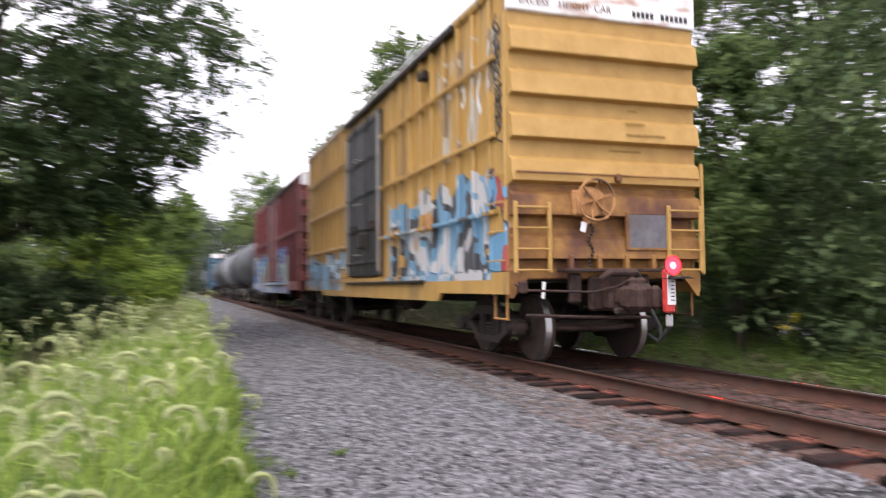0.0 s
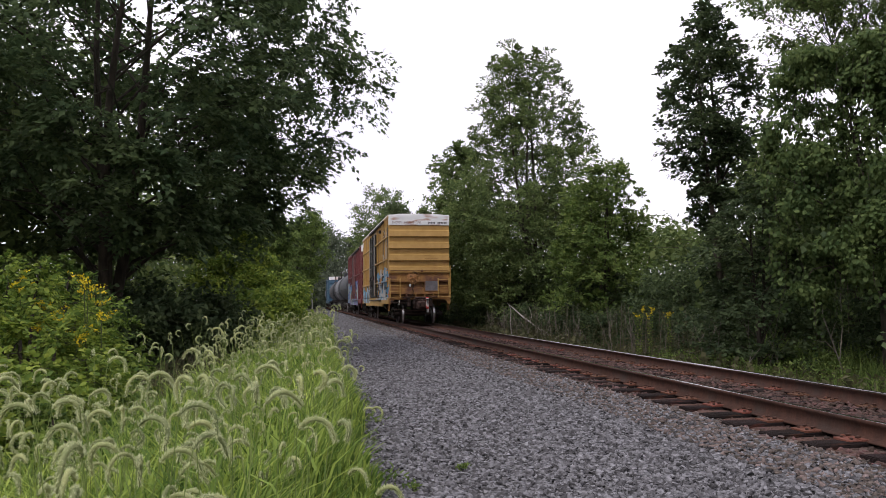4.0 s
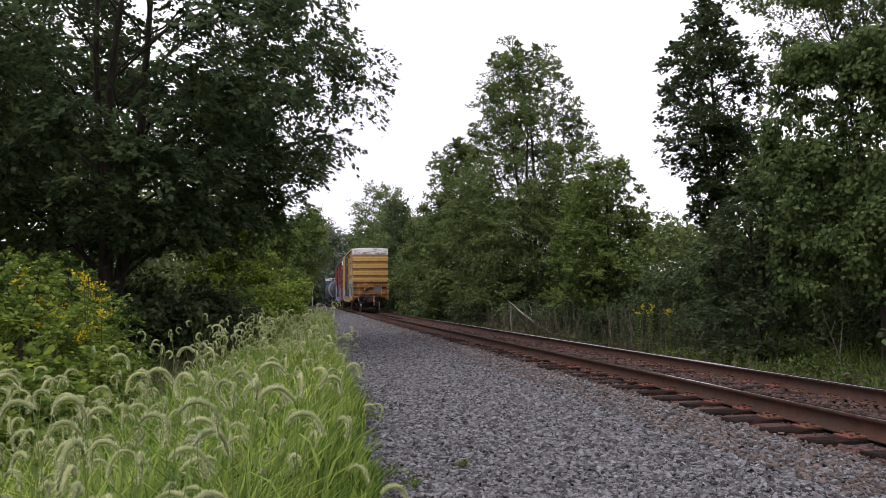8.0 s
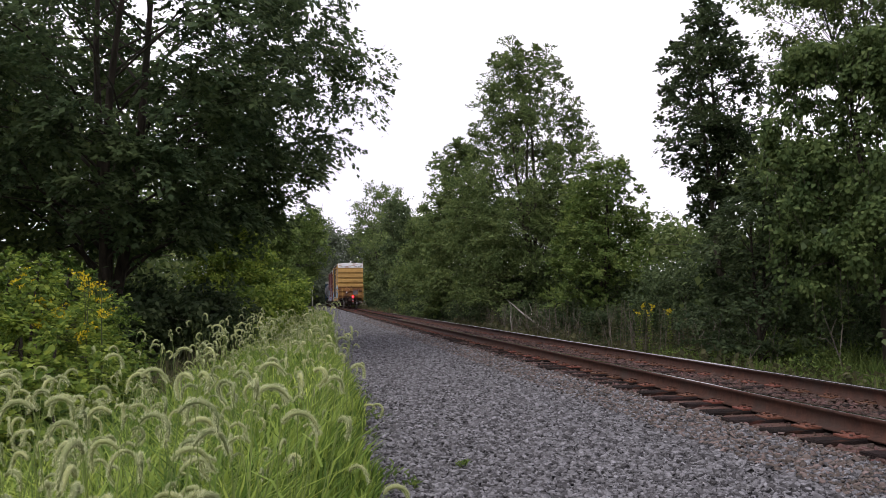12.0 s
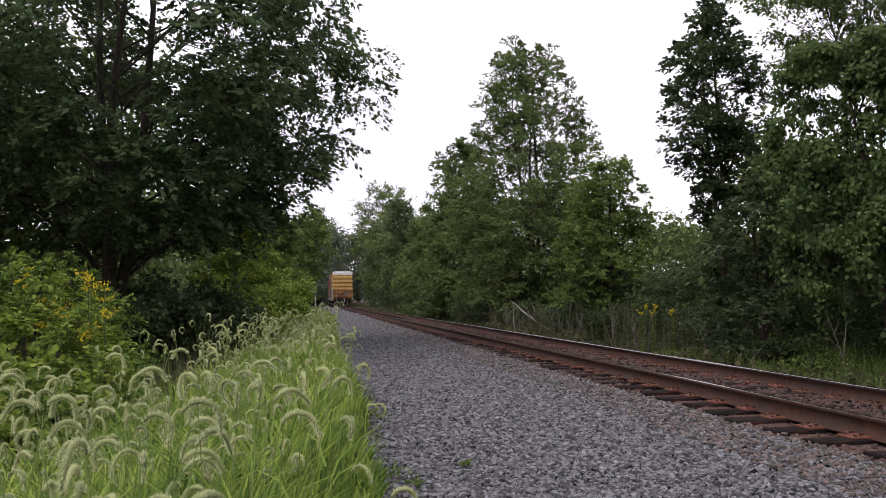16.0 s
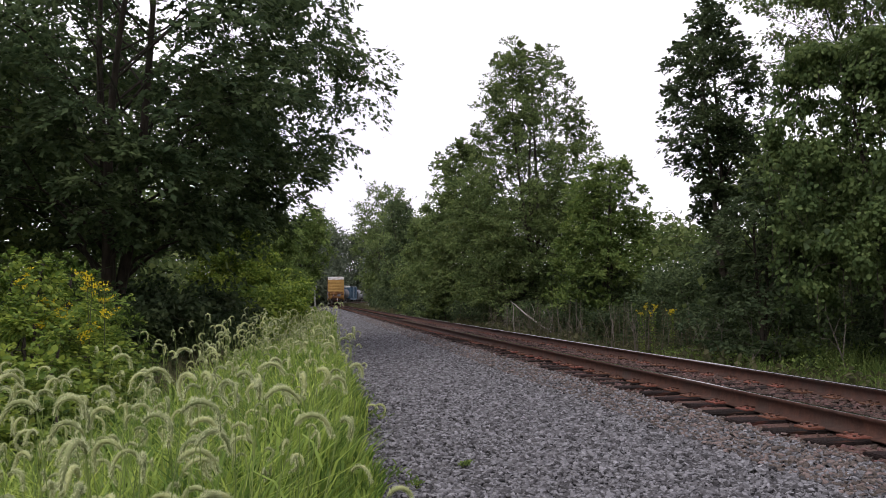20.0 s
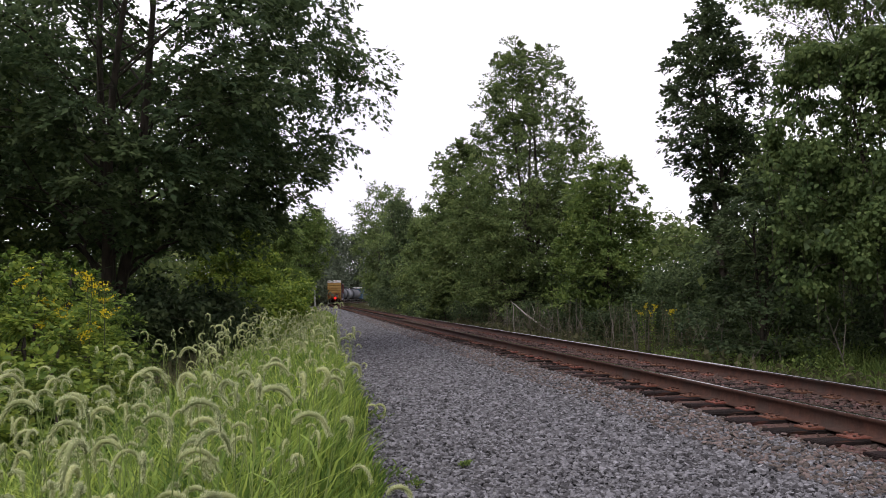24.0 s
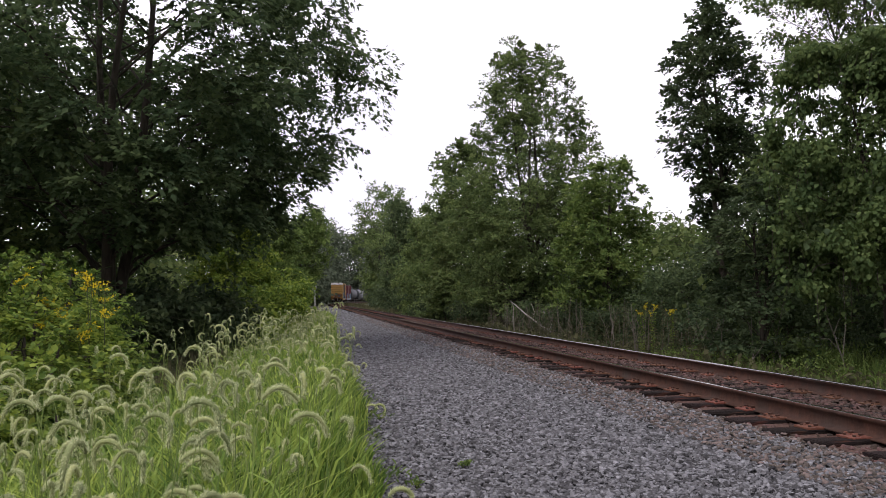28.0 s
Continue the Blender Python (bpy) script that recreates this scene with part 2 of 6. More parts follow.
def scatter(shape, tris, place, tip, normal, size, wide=1.0):
    """Copies of a small flat shape (x across, y to the tip, z up) as arrays of vertices and triangles."""
    n, k = len(place), len(shape)
    tip = unit(tip)
    across = unit(np.cross(tip, normal))
    up = np.cross(across, tip)
    s = np.asarray(size).reshape(n, 1, 1)
    shape = np.asarray(shape)
    v = place[:, None] + s * (shape[None, :, :1] * across[:, None] * wide + shape[None, :, 1:2] * tip[:, None] + shape[None, :, 2:] * up[:, None])
    f = (np.arange(n)[:, None, None] * k + np.asarray(tris)[None]).reshape(-1, 3)
    return v.reshape(-1, 3), f


def grain(p, seed=0):
    """Smooth noise from 0 to 1 at points p (n, 3)."""
    i = np.floor(p).astype(np.int64)
    u = p - i
    u = u * u * (3 - 2 * u)
    out = np.zeros(len(p))
    for dx in (0, 1):
        for dy in (0, 1):
            for dz in (0, 1):
                h = (i[:, 0] + dx) * 73856093 ^ (i[:, 1] + dy) * 19349663 ^ (i[:, 2] + dz) * 83492791 ^ seed * 2654435761
                h = (h ^ (h >> 13)) * 1274126177 & 0x7FFFFFFF
                h = ((h ^ (h >> 16)) % 65536) / 65535.0
                out += h * (u[:, 0] if dx else 1 - u[:, 0]) * (u[:, 1] if dy else 1 - u[:, 1]) * (u[:, 2] if dz else 1 - u[:, 2])
    return out


# ---- the line of the track: straight, then bending to the right ----
RAIL_TOP, TRACK_X, BEND = 0.22, 5.537, 115.0
_s = np.arange(-60.0, 520.0, 0.5)
_bend = np.where(_s < 60, 0.00007, np.clip((_s - BEND) * 2.4e-5, 0.0, 0.0032))
_head = np.cumsum(_bend) * 0.5
_head -= np.interp(0, _s, _head)
_x = np.cumsum(np.sin(_head)) * 0.5
_y = np.cumsum(np.cos(_head)) * 0.5
_x += TRACK_X - np.interp(0, _s, _x)
_y -= np.interp(0, _s, _y)


def track(s, off=0.0):
    """x, y and heading (radians to the right of +Y) of the track at s metres, off metres to its right."""
    h = np.interp(s, _s, _head)
    return np.interp(s, _s, _x) + off * np.cos(h), np.interp(s, _s, _y) - off * np.sin(h), h


def lay(x, y):
    """Height of the ground at a place, from its distance to the track's middle."""
    d = np.asarray(x) - np.interp(y, _y, _x)
    z = np.interp(d, [-40, -12, -7.5, -5.4, -4.4, -2.4, -1.75, -1.35, 1.35, 1.8, 3.0, 4.5, 8, 40],
                  [-0.6, -0.45, -0.36, -0.22, -0.14, -0.12, -0.08, -0.035, -0.035, -0.10, -0.42, -0.55, -0.35, -0.2])
    w = np.clip((np.abs(d) - 2.2) / 4, 0, 1)
    p = np.stack([np.asarray(x) * 0.35, np.asarray(y) * 0.35, np.zeros_like(z)], -1).reshape(-1, 3)
    return z + (w * (grain(p, 3).reshape(z.shape) - 0.5) * 0.25)


# ---- ground: one sheet to the horizon ----
def axis_steps(*legs):
    return np.unique(np.concatenate([np.arange(a, b, st) for a, b, st in legs]))


gx = axis_steps((-900, -100, 80), (-100, -20, 8), (-20, 22, 0.4), (22, 110, 8), (110, 901, 80))
gy = axis_steps((-500, -40, 60), (-40, -2, 4), (-2, 45, 0.6), (45, 260, 3), (260, 1300, 80))
GX, GY = np.meshgrid(gx, gy)
gv = np.stack([GX, GY, lay(GX, GY)], -1).reshape(-1, 3)
nx, ny = len(gx), len(gy)
gi = (np.arange(ny - 1)[:, None] * nx + np.arange(nx - 1)[None]).ravel()
tagged(new("ground", big_mesh("ground", gv, np.stack([gi, gi + 1, gi + nx + 1, gi + nx], -1), SOIL, True)),
       "dark soil and low weeds beside the railway", "ground", kind="structure")


def strip(name, label, cat, d0, d1, s0, s1, step, mat, lift, cols=8, wob=0.0):
    """A strip of ground cover between two offsets from the track, following the ground."""
    ss = np.arange(s0, s1, step)
    dd = np.linspace(0, 1, cols)
    edge0 = d0(ss) if callable(d0) else np.full(len(ss), d0)
    edge1 = d1(ss) if callable(d1) else np.full(len(ss), d1)
    off = edge0[:, None] + (edge1 - edge0)[:, None] * dd[None]
    x, y, _ = track(np.repeat(ss[:, None], cols, 1), off)
    z = lay(x, y) + lift + wob * (grain(np.stack([x * 3, y * 3, x * 0], -1).reshape(-1, 3), 5).reshape(x.shape) - 0.5)
    z[:, 0] -= lift + 0.02
    z[:, -1] -= lift + 0.02
    i = (np.arange(len(ss) - 1)[:, None] * cols + np.arange(cols - 1)[None]).ravel()
    me = big_mesh(name, np.stack([x, y, z], -1).reshape(-1, 3), np.stack([i, i + 1, i + cols + 1, i + cols], -1), mat, True)
    return tagged(new(name, me), label, cat, kind="structure")


def verge(s):
    """Offset of the ragged edge between the grass and the gravel."""
    return -5.32 - 0.55 * np.clip(1 - (s - 1.5) / 4, 0, 1) + 0.034 * np.minimum(s, 60) + 0.012 * np.maximum(s - 60, 0) + 0.22 * (grain(np.stack([s * 0.7, s * 0, s * 0], -1), 8) - 0.5)


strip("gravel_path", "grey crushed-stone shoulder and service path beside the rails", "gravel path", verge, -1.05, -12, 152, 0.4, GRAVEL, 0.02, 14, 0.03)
strip("ballast_bed", "rust-stained ballast between and under the rails", "ballast", -1.5, 1.9, -12, 330, 0.4, RUSTY_GRAVEL, 0.035, 10, 0.03)

# ---- track: rails, ties, plates and spikes ----
railway = thing("railway_track", "rusty steel railway track on creosoted wooden ties", "railway track", kind="structure")
RAIL_HALF = [(0.076, -0.186), (0.076, -0.172), (0.014, -0.150), (0.009, -0.05), (0.034, -0.036), (0.036, -0.019), (0.033, -0.008), (0.027, -0.0036), (0.016, -0.0013)]
RAIL = [(-u, w) for u, w in RAIL_HALF[:1]] + RAIL_HALF + [(0.0, 0.0)] + [(-u, w) for u, w in RAIL_HALF[:0:-1]]
for side in (-0.7525, 0.7525):
    ss = np.concatenate([np.arange(-12, 60, 2.0), np.arange(60, 345, 1.5)])
    prof = np.array(RAIL)
    k = len(prof)
    x, y, h = track(np.repeat(ss[:, None], k, 1), side + prof[None, :, 0])
    z = np.broadcast_to(RAIL_TOP + prof[:, 1], x.shape)
    i = np.arange(len(ss) - 1)[:, None] * k
    j = np.arange(k)[None]
    quads = np.stack([i + j, i + (j + 1) % k, i + k + (j + 1) % k, i + k + j], -1).reshape(-1, 4)
    slots = np.broadcast_to(((j >= (8 if side > 0 else 6)) & (j <= (13 if side > 0 else 11))).astype(np.int32), (len(ss) - 1, k)).ravel()
    part("rail", big_mesh("rail", np.stack([x, y, z], -1).reshape(-1, 3), quads, [RAIL_RUST, RAIL_SHINE], False, slots), None, railway,
         "rusty steel rail with a polished tread")
TIE_STEP = 0.569
tie_shapes = []
for k in range(5):
    g = Geo().box((0, 0, -0.06), (2.59 + 0.05 * (k - 2), 0.225, 0.17), 0.012)
    rr = random.Random(k)
    g.v = [(x + rr.uniform(-0.012, 0.012), y + rr.uniform(-0.012, 0.012), z + rr.uniform(-0.006, 0.006)) for x, y, z in g.v]
    tie_shapes.append(g.mesh("tie", TIE_WOOD))
plate = Geo().box((0, 0, 0.009), (0.40, 0.21, 0.022), 0.004)
for sx in (-1, 1):
    plate.box((sx * 0.095, 0, 0.022), (0.03, 0.19, 0.010), 0.003)
    for sy in (-0.06, 0.06):
        plate.box((sx * 0.086, sy, 0.040), (0.042, 0.026, 0.020), 0.005, slot=1)
        plate.box((sx * 0.150, -sy, 0.026), (0.024, 0.024, 0.022), 0.004, slot=1)
plate_mesh = plate.mesh("tie_plate", [PLATE_RUST, RAIL_RUST])
anchor_mesh = Geo().box((0, 0, 0), (0.19, 0.03, 0.05), 0.008).box((-0.085, 0, 0.03), (0.03, 0.03, 0.05), 0.006).mesh("rail_anchor", PLATE_RUST)
far_ties = Geo()
rr = random.Random(11)
for k in (*range(-10, 590), *range(-34, -10)):
    s = 8.23 + TIE_STEP * k
    x, y, h = track(s)
    m = pose(x, y, 0.018 + rr.uniform(-0.008, 0.006), 0, 0, -math.degrees(h) + rr.uniform(-1.2, 1.2)) @ Matrix.Translation((rr.uniform(-0.05, 0.05), 0, 0))
    if k < 110:
        tie = part("tie", tie_shapes[k % 5], None, railway, m=m)
        for side in (-0.7525, 0.7525):
            part("tie_plate", plate_mesh, None, tie, m=pose(side, 0, 0.022))
            if k % 2 == 0 and k < 60:
                part("rail_anchor", anchor_mesh, None, tie, m=pose(side, 0.13, 0.0))
    else:
        far_ties.box(m @ Vector((0, 0, -0.04)), (2.59, 0.225, 0.14), 0, m.to_3x3())
        for side in (-0.7525, 0.7525):
            far_ties.box(m @ Vector((side, 0, 0.04)), (0.36, 0.2, 0.03), 0, m.to_3x3(), 1)
tagged(part("far_ties", far_ties, [TIE_WOOD, PLATE_RUST], railway, "row of distant ties and plates"), kind="stuff")

# ---- loose stones ----
CUBE = np.array([(x, y, z) for x in (-1, 1) for y in (-1, 1) for z in (-1, 1)], float)
CUBE_T = np.array([(0, 1, 3), (0, 3, 2), (4, 6, 7), (4, 7, 5), (0, 4, 5), (0, 5, 1), (2, 3, 7), (2, 7, 6), (1, 5, 7), (1, 7, 3)])


def stones(name, label, n, s0, s1, d0, d1, size, mat, seed, lift=0.03, even=False):
    rg = np.random.default_rng(seed)
    u = rg.random(n)
    s = s0 + (s1 - s0) * u if even else s0 * (s1 / s0) ** u
    e0 = d0(s) if callable(d0) else d0
    d = e0 + (d1 - e0) * rg.random(n)
    x, y, _ = track(s, d)
    r = size * (0.55 + 0.9 * rg.random(n) ** 2) * (1 + np.maximum(s, 0) / 60)
    v = CUBE[None] * (0.42 + 0.68 * rg.random((n, 8, 3)))
    v *= np.array([1.25, 0.85, 0.42])[None, None] * r[:, None, None]
    q = rg.normal(size=(n, 2, 3))
    c = unit(np.array([0, 0, 1.0]) + 0.36 * q[:, 0])
    a = unit(np.cross(c, q[:, 1]))
    b = np.cross(c, a)
    R = np.stack([a, b, c], 1)
    v = np.einsum("nki,nij->nkj", v, R)
    v += np.stack([x, y, lay(x, y) + lift + r * 0.25 * rg.random(n)], -1)[:, None]
    f = (np.arange(n)[:, None, None] * 8 + CUBE_T[None]).reshape(-1, 3)
    tagged(new(name, big_mesh(name, v.reshape(-1, 3), f, mat)), label, "gravel", kind="stuff")


stones("loose_stones", "grey angular crushed stones covering the path", 100000, 3.9, 52, verge, -1.3, 0.0176, STONE, 21, 0.034)
stones("near_stones", "grey crushed stones scattered over the path", 12000, -3.0, 4.0, verge, -1.3, 0.019, STONE, 27, 0.034, True)
stones("far_stones", "grey crushed stones covering the distant path", 9000, 48, 110, verge, -1.3, 0.026, STONE, 25, 0.034)
stones("brown_stones", "tan and rusty stones scattered beside the ties", 5000, 4.5, 60, -2.0, -1.25, 0.018, TAN_STONE, 26, 0.046)
stones("shoulder_stones", "rust-brown stones spilling over the tie ends", 3000, 9.5, 70, -1.34, -0.98, 0.021, RUSTY_STONE, 24, 0.045)
stones("ballast_stones", "rust-brown angular ballast stones between the ties", 9000, 4.5, 60, -1.42, 1.8, 0.022, RUSTY_STONE, 22, 0.03)
stones("crib_stones", "rust-brown stones packed between the ties", 9000, 5.0, 45, -0.66, 0.66, 0.024, RUSTY_STONE, 23, 0.062)


# ---- train: each car stands with its rear end at y = 0 of its own space, rail level at z = 0, and runs towards +y ----
def spray(m, y0, y1, z1, tones, seed=0.0, amount=0.47, z0=-1.0, squeeze=(0.62, 0.60), line=0.022):
    """Sprayed lettering and blots over a car side: between y0 and y1, below about z1."""
    n, l = m.node_tree.nodes, m.node_tree.links
    bs = n["Principled BSDF"]
    old = bs.inputs["Base Color"].links[0].from_socket
    tc = n.new("ShaderNodeTexCoord")
    xyz = n.new("ShaderNodeSeparateXYZ")
    l.new(tc.outputs["Object"], xyz.inputs["Vector"])
    mp = n.new("ShaderNodeMapping")
    mp.inputs["Location"].default_value, mp.inputs["Scale"].default_value = (seed, seed, 0), (0.0, *squeeze)
    l.new(tc.outputs["Object"], mp.inputs["Vector"])
    nz = n.new("ShaderNodeTexNoise")
    nz.inputs["Scale"].default_value, nz.inputs["Detail"].default_value = 1.7, 2.5
    l.new(mp.outputs["Vector"], nz.inputs["Vector"])

    def calc(op, a, b):
        q = n.new("ShaderNodeMath")
        q.operation = op
        for k, s in enumerate((a, b)):
            if isinstance(s, float):
                q.inputs[k].default_value = s
            else:
                l.new(s, q.inputs[k])
        return q.outputs[0]

    inside = calc("MULTIPLY", calc("GREATER_THAN", xyz.outputs["Y"], y0), calc("LESS_THAN", xyz.outputs["Y"], y1))
    inside = calc("MULTIPLY", inside, calc("GREATER_THAN", xyz.outputs["Z"], z0))
    low = calc("LESS_THAN", calc("ADD", xyz.outputs["Z"], calc("MULTIPLY", nz.outputs["Fac"], 1.4)), z1 + 0.7)
    mask = calc("MULTIPLY", calc("MULTIPLY", inside, low), calc("GREATER_THAN", nz.outputs["Fac"], 1.0 - amount - 0.1))
    edge = calc("MULTIPLY", mask, calc("LESS_THAN", nz.outputs["Fac"], 1.0 - amount - 0.1 + line))
    tone_noise = n.new("ShaderNodeTexNoise")
    tone_noise.inputs["Scale"].default_value, tone_noise.inputs["Detail"].default_value, tone_noise.inputs["Distortion"].default_value = 1.5, 2.5, 0.5
    l.new(mp.outputs["Vector"], tone_noise.inputs["Vector"])
    ramp = n.new("ShaderNodeValToRGB")
    ramp.color_ramp.interpolation = "CONSTANT"
    while len(ramp.color_ramp.elements) < len(tones):
        ramp.color_ramp.elements.new(0.9)
    for k, c in enumerate(tones):
        ramp.color_ramp.elements[k].position, ramp.color_ramp.elements[k].color = 0.27 + 0.5 * k / len(tones), (*c, 1)
    l.new(tone_noise.outputs["Fac"], ramp.inputs["Fac"])
    mix = n.new("ShaderNodeMix")
    mix.data_type = "RGBA"
    l.new(mask, mix.inputs["Factor"])
    l.new(old, mix.inputs["A"])
    l.new(ramp.outputs["Color"], mix.inputs["B"])
    rim = n.new("ShaderNodeMix")
    rim.data_type = "RGBA"
    rim.inputs["B"].default_value = (0.035, 0.034, 0.040, 1)
    l.new(edge, rim.inputs["Factor"])
    l.new(mix.outputs["Result"], rim.inputs["A"])
    l.new(rim.outputs["Result"], bs.inputs["Base Color"])
    return m


YEL = ((0.350, 0.203, 0.055), (0.44, 0.270, 0.082))
YELLOW = surf("yellow_paint", *YEL, 3.0, stain=(0.33, 0.17, 0.05), stain_scale=0.9, stain_at=0.60, rough=0.6, bump=0.12)
YELLOW_SIDE = spray(surf("yellow_side_paint", *YEL, 3.0, stain=(0.20, 0.130, 0.062), stain_scale=1.5, stain_at=0.52, rough=0.6, bump=0.12, stretch=(1, 3, 0.3)),
                    0.5, 5.9, 2.6, ((0.34, 0.34, 0.36), (0.16, 0.27, 0.38), (0.42, 0.41, 0.41), (0.13, 0.25, 0.36), (0.060, 0.060, 0.066), (0.40, 0.40, 0.41), (0.35, 0.20, 0.06)), 0.0, 0.52, 1.12, (0.62, 0.46))
spray(YELLOW_SIDE, 0.03, 0.56, 2.5, ((0.40, 0.40, 0.42), (0.12, 0.27, 0.42), (0.32, 0.07, 0.06), (0.42, 0.42, 0.42)), 2.6, 0.50, 1.22, (1.5, 0.9))
spray(YELLOW_SIDE, 10.2, 15.5, 1.9, ((0.38, 0.48, 0.56), (0.16, 0.17, 0.19), (0.20, 0.38, 0.54), (0.46, 0.46, 0.42)), 4.0, 0.48, 0.95)
spray(YELLOW_SIDE, 0.3, 2.9, 4.7, ((0.36, 0.27, 0.15), (0.38, 0.34, 0.28), (0.22, 0.15, 0.08), (0.34, 0.28, 0.20)), 7.0, 0.36, 3.0, (2.4, 0.5), 0.0)
# soot and rust, with the lower end's shade also put into the base colour
YELLOW_LOW = surf("sooty_shaded_yellow_paint", (0.20, 0.092, 0.026), (0.31, 0.160, 0.044), 4.0, stain=(0.10, 0.042, 0.027), stain_scale=1.3, stain_at=0.47, rough=0.7, bump=0.2)
SPRAY_WHITE = surf("white_spray_paint", (0.50, 0.48, 0.45), (0.66, 0.65, 0.63), 6.0, stain=(0.42, 0.32, 0.18), stain_scale=4.0, stain_at=0.58, rough=0.7, bump=0.05)
BAND = surf("white_band_paint", (0.66, 0.67, 0.68), (0.80, 0.80, 0.80), 2.5, stain=(0.36, 0.18, 0.10), stain_scale=2.2, stain_at=0.54, rough=0.65, bump=0.1, stretch=(0.6, 1, 2.2))
MAROON = spray(surf("maroon_paint", (0.10, 0.018, 0.020), (0.165, 0.034, 0.034), 3.0, stain=(0.085, 0.03, 0.03), rough=0.6, bump=0.12, stretch=(1, 2, 0.4)),
               3.0, 15.5, 2.6, ((0.21, 0.30, 0.27), (0.08, 0.18, 0.40), (0.26, 0.33, 0.31), (0.14, 0.10, 0.25), (0.12, 0.24, 0.38), (0.10, 0.03, 0.03)), 9.0, 0.50)
MAROON_PLAIN = surf("maroon_end_paint", (0.10, 0.018, 0.020), (0.165, 0.034, 0.034), 3.0, stain=(0.07, 0.03, 0.03), rough=0.6, bump=0.12)
BLUE_SIDE = surf("blue_paint", (0.026, 0.066, 0.112), (0.050, 0.112, 0.170), 2.0, stain=(0.10, 0.16, 0.20), rough=0.55, bump=0.1)
DOOR_BLACK = surf("black_door_paint", (0.009, 0.009, 0.010), (0.024, 0.024, 0.026), 4.0, stain=(0.13, 0.12, 0.11), stain_scale=2.6, stain_at=0.60, rough=0.55, bump=0.2, stretch=(1, 2.2, 0.5))
TANK_GREY = surf("tank_grey_paint", (0.034, 0.037, 0.044), (0.060, 0.064, 0.073), 1.5, stain=(0.04, 0.04, 0.043), stain_scale=0.6, rough=0.62, bump=0.05)
TANK_WHITE = surf("tank_white_paint", (0.17, 0.18, 0.20), (0.25, 0.255, 0.28), 1.5, stain=(0.15, 0.15, 0.16), stain_scale=0.6, rough=0.62, bump=0.05)
GALV = surf("roof_metal", (0.22, 0.215, 0.205), (0.34, 0.33, 0.32), 3.0, stain=(0.36, 0.24, 0.17), rough=0.6, metal=0.3, bump=0.1)
IRON = surf("grimy_iron", (0.010, 0.008, 0.007), (0.026, 0.020, 0.017), 8.0, stain=(0.045, 0.024, 0.019), stain_scale=3.0, stain_at=0.52, rough=0.75, bump=0.4)
COUPLER_RUST = surf("coupler_rust", (0.022, 0.012, 0.010), (0.065, 0.034, 0.026), 9.0, stain=(0.03, 0.025, 0.024), stain_scale=3.0, rough=0.85, bump=0.5)
WHEEL_RIM = surf("worn_wheel_steel", (0.36, 0.35, 0.35), (0.55, 0.54, 0.54), 10.0, rough=0.35, metal=0.9, bump=0.05)
WHEEL_FACE = surf("wheel_web", (0.018, 0.012, 0.010), (0.048, 0.032, 0.026), 9.0, rough=0.85, bump=0.3)
PLACARD = surf("grey_placard", (0.10, 0.095, 0.105), (0.165, 0.155, 0.17), 6.0, stain=(0.11, 0.10, 0.10), stain_scale=3.0, rough=0.8, bump=0.15)
BRAKE_RUST = surf("handbrake_rust", (0.30, 0.14, 0.05), (0.46, 0.24, 0.10), 7.0, stain=(0.10, 0.055, 0.035), stain_scale=4.0, stain_at=0.5, rough=0.8, bump=0.3)
RUST_INK = surf("faded_brown_lettering", (0.11, 0.055, 0.040), (0.20, 0.11, 0.08), 20.0, stain=(0.50, 0.42, 0.38), stain_scale=9.0, stain_at=0.62, rough=0.8, bump=0)
INK = surf("black_lettering", (0.03, 0.03, 0.03), (0.07, 0.065, 0.06), 20.0, stain=(0.30, 0.20, 0.15), stain_scale=9.0, stain_at=0.60, rough=0.8, bump=0)
FADED = surf("faded_lettering", (0.20, 0.115, 0.035), (0.34, 0.20, 0.055), 20.0, rough=0.8, bump=0)
WHITE = surf("white_plastic", (0.70, 0.70, 0.70), (0.80, 0.80, 0.80), 10.0, rough=0.5, bump=0.05)
RED_PAINT = surf("red_plastic", (0.45, 0.03, 0.03), (0.58, 0.06, 0.05), 10.0, rough=0.5, bump=0.05)
# lens glare around the lamp, put in as an oversized glowing red rim
RED_RIM = surf("red_glare_rim", (1.0, 0.0004, 0.0007), (1.0, 0.0005, 0.0009), 2.0, rough=0.5, bump=0, emit=140.0)
RED_GLOW = surf("red_lamp_glow", (1.0, 0.0012, 0.0018), (1.0, 0.0015, 0.0022), 2.0, rough=0.5, bump=0, emit=500.0)
BLACK_RUBBER = surf("black_rubber", (0.012, 0.012, 0.012), (0.03, 0.03, 0.03), 12.0, rough=0.7, bump=0.1)

WHEEL_R = 0.457
wheelset = Geo()
wheelset.lathe([(-0.66, 0.09), (0.66, 0.09)], "X", sides=14)
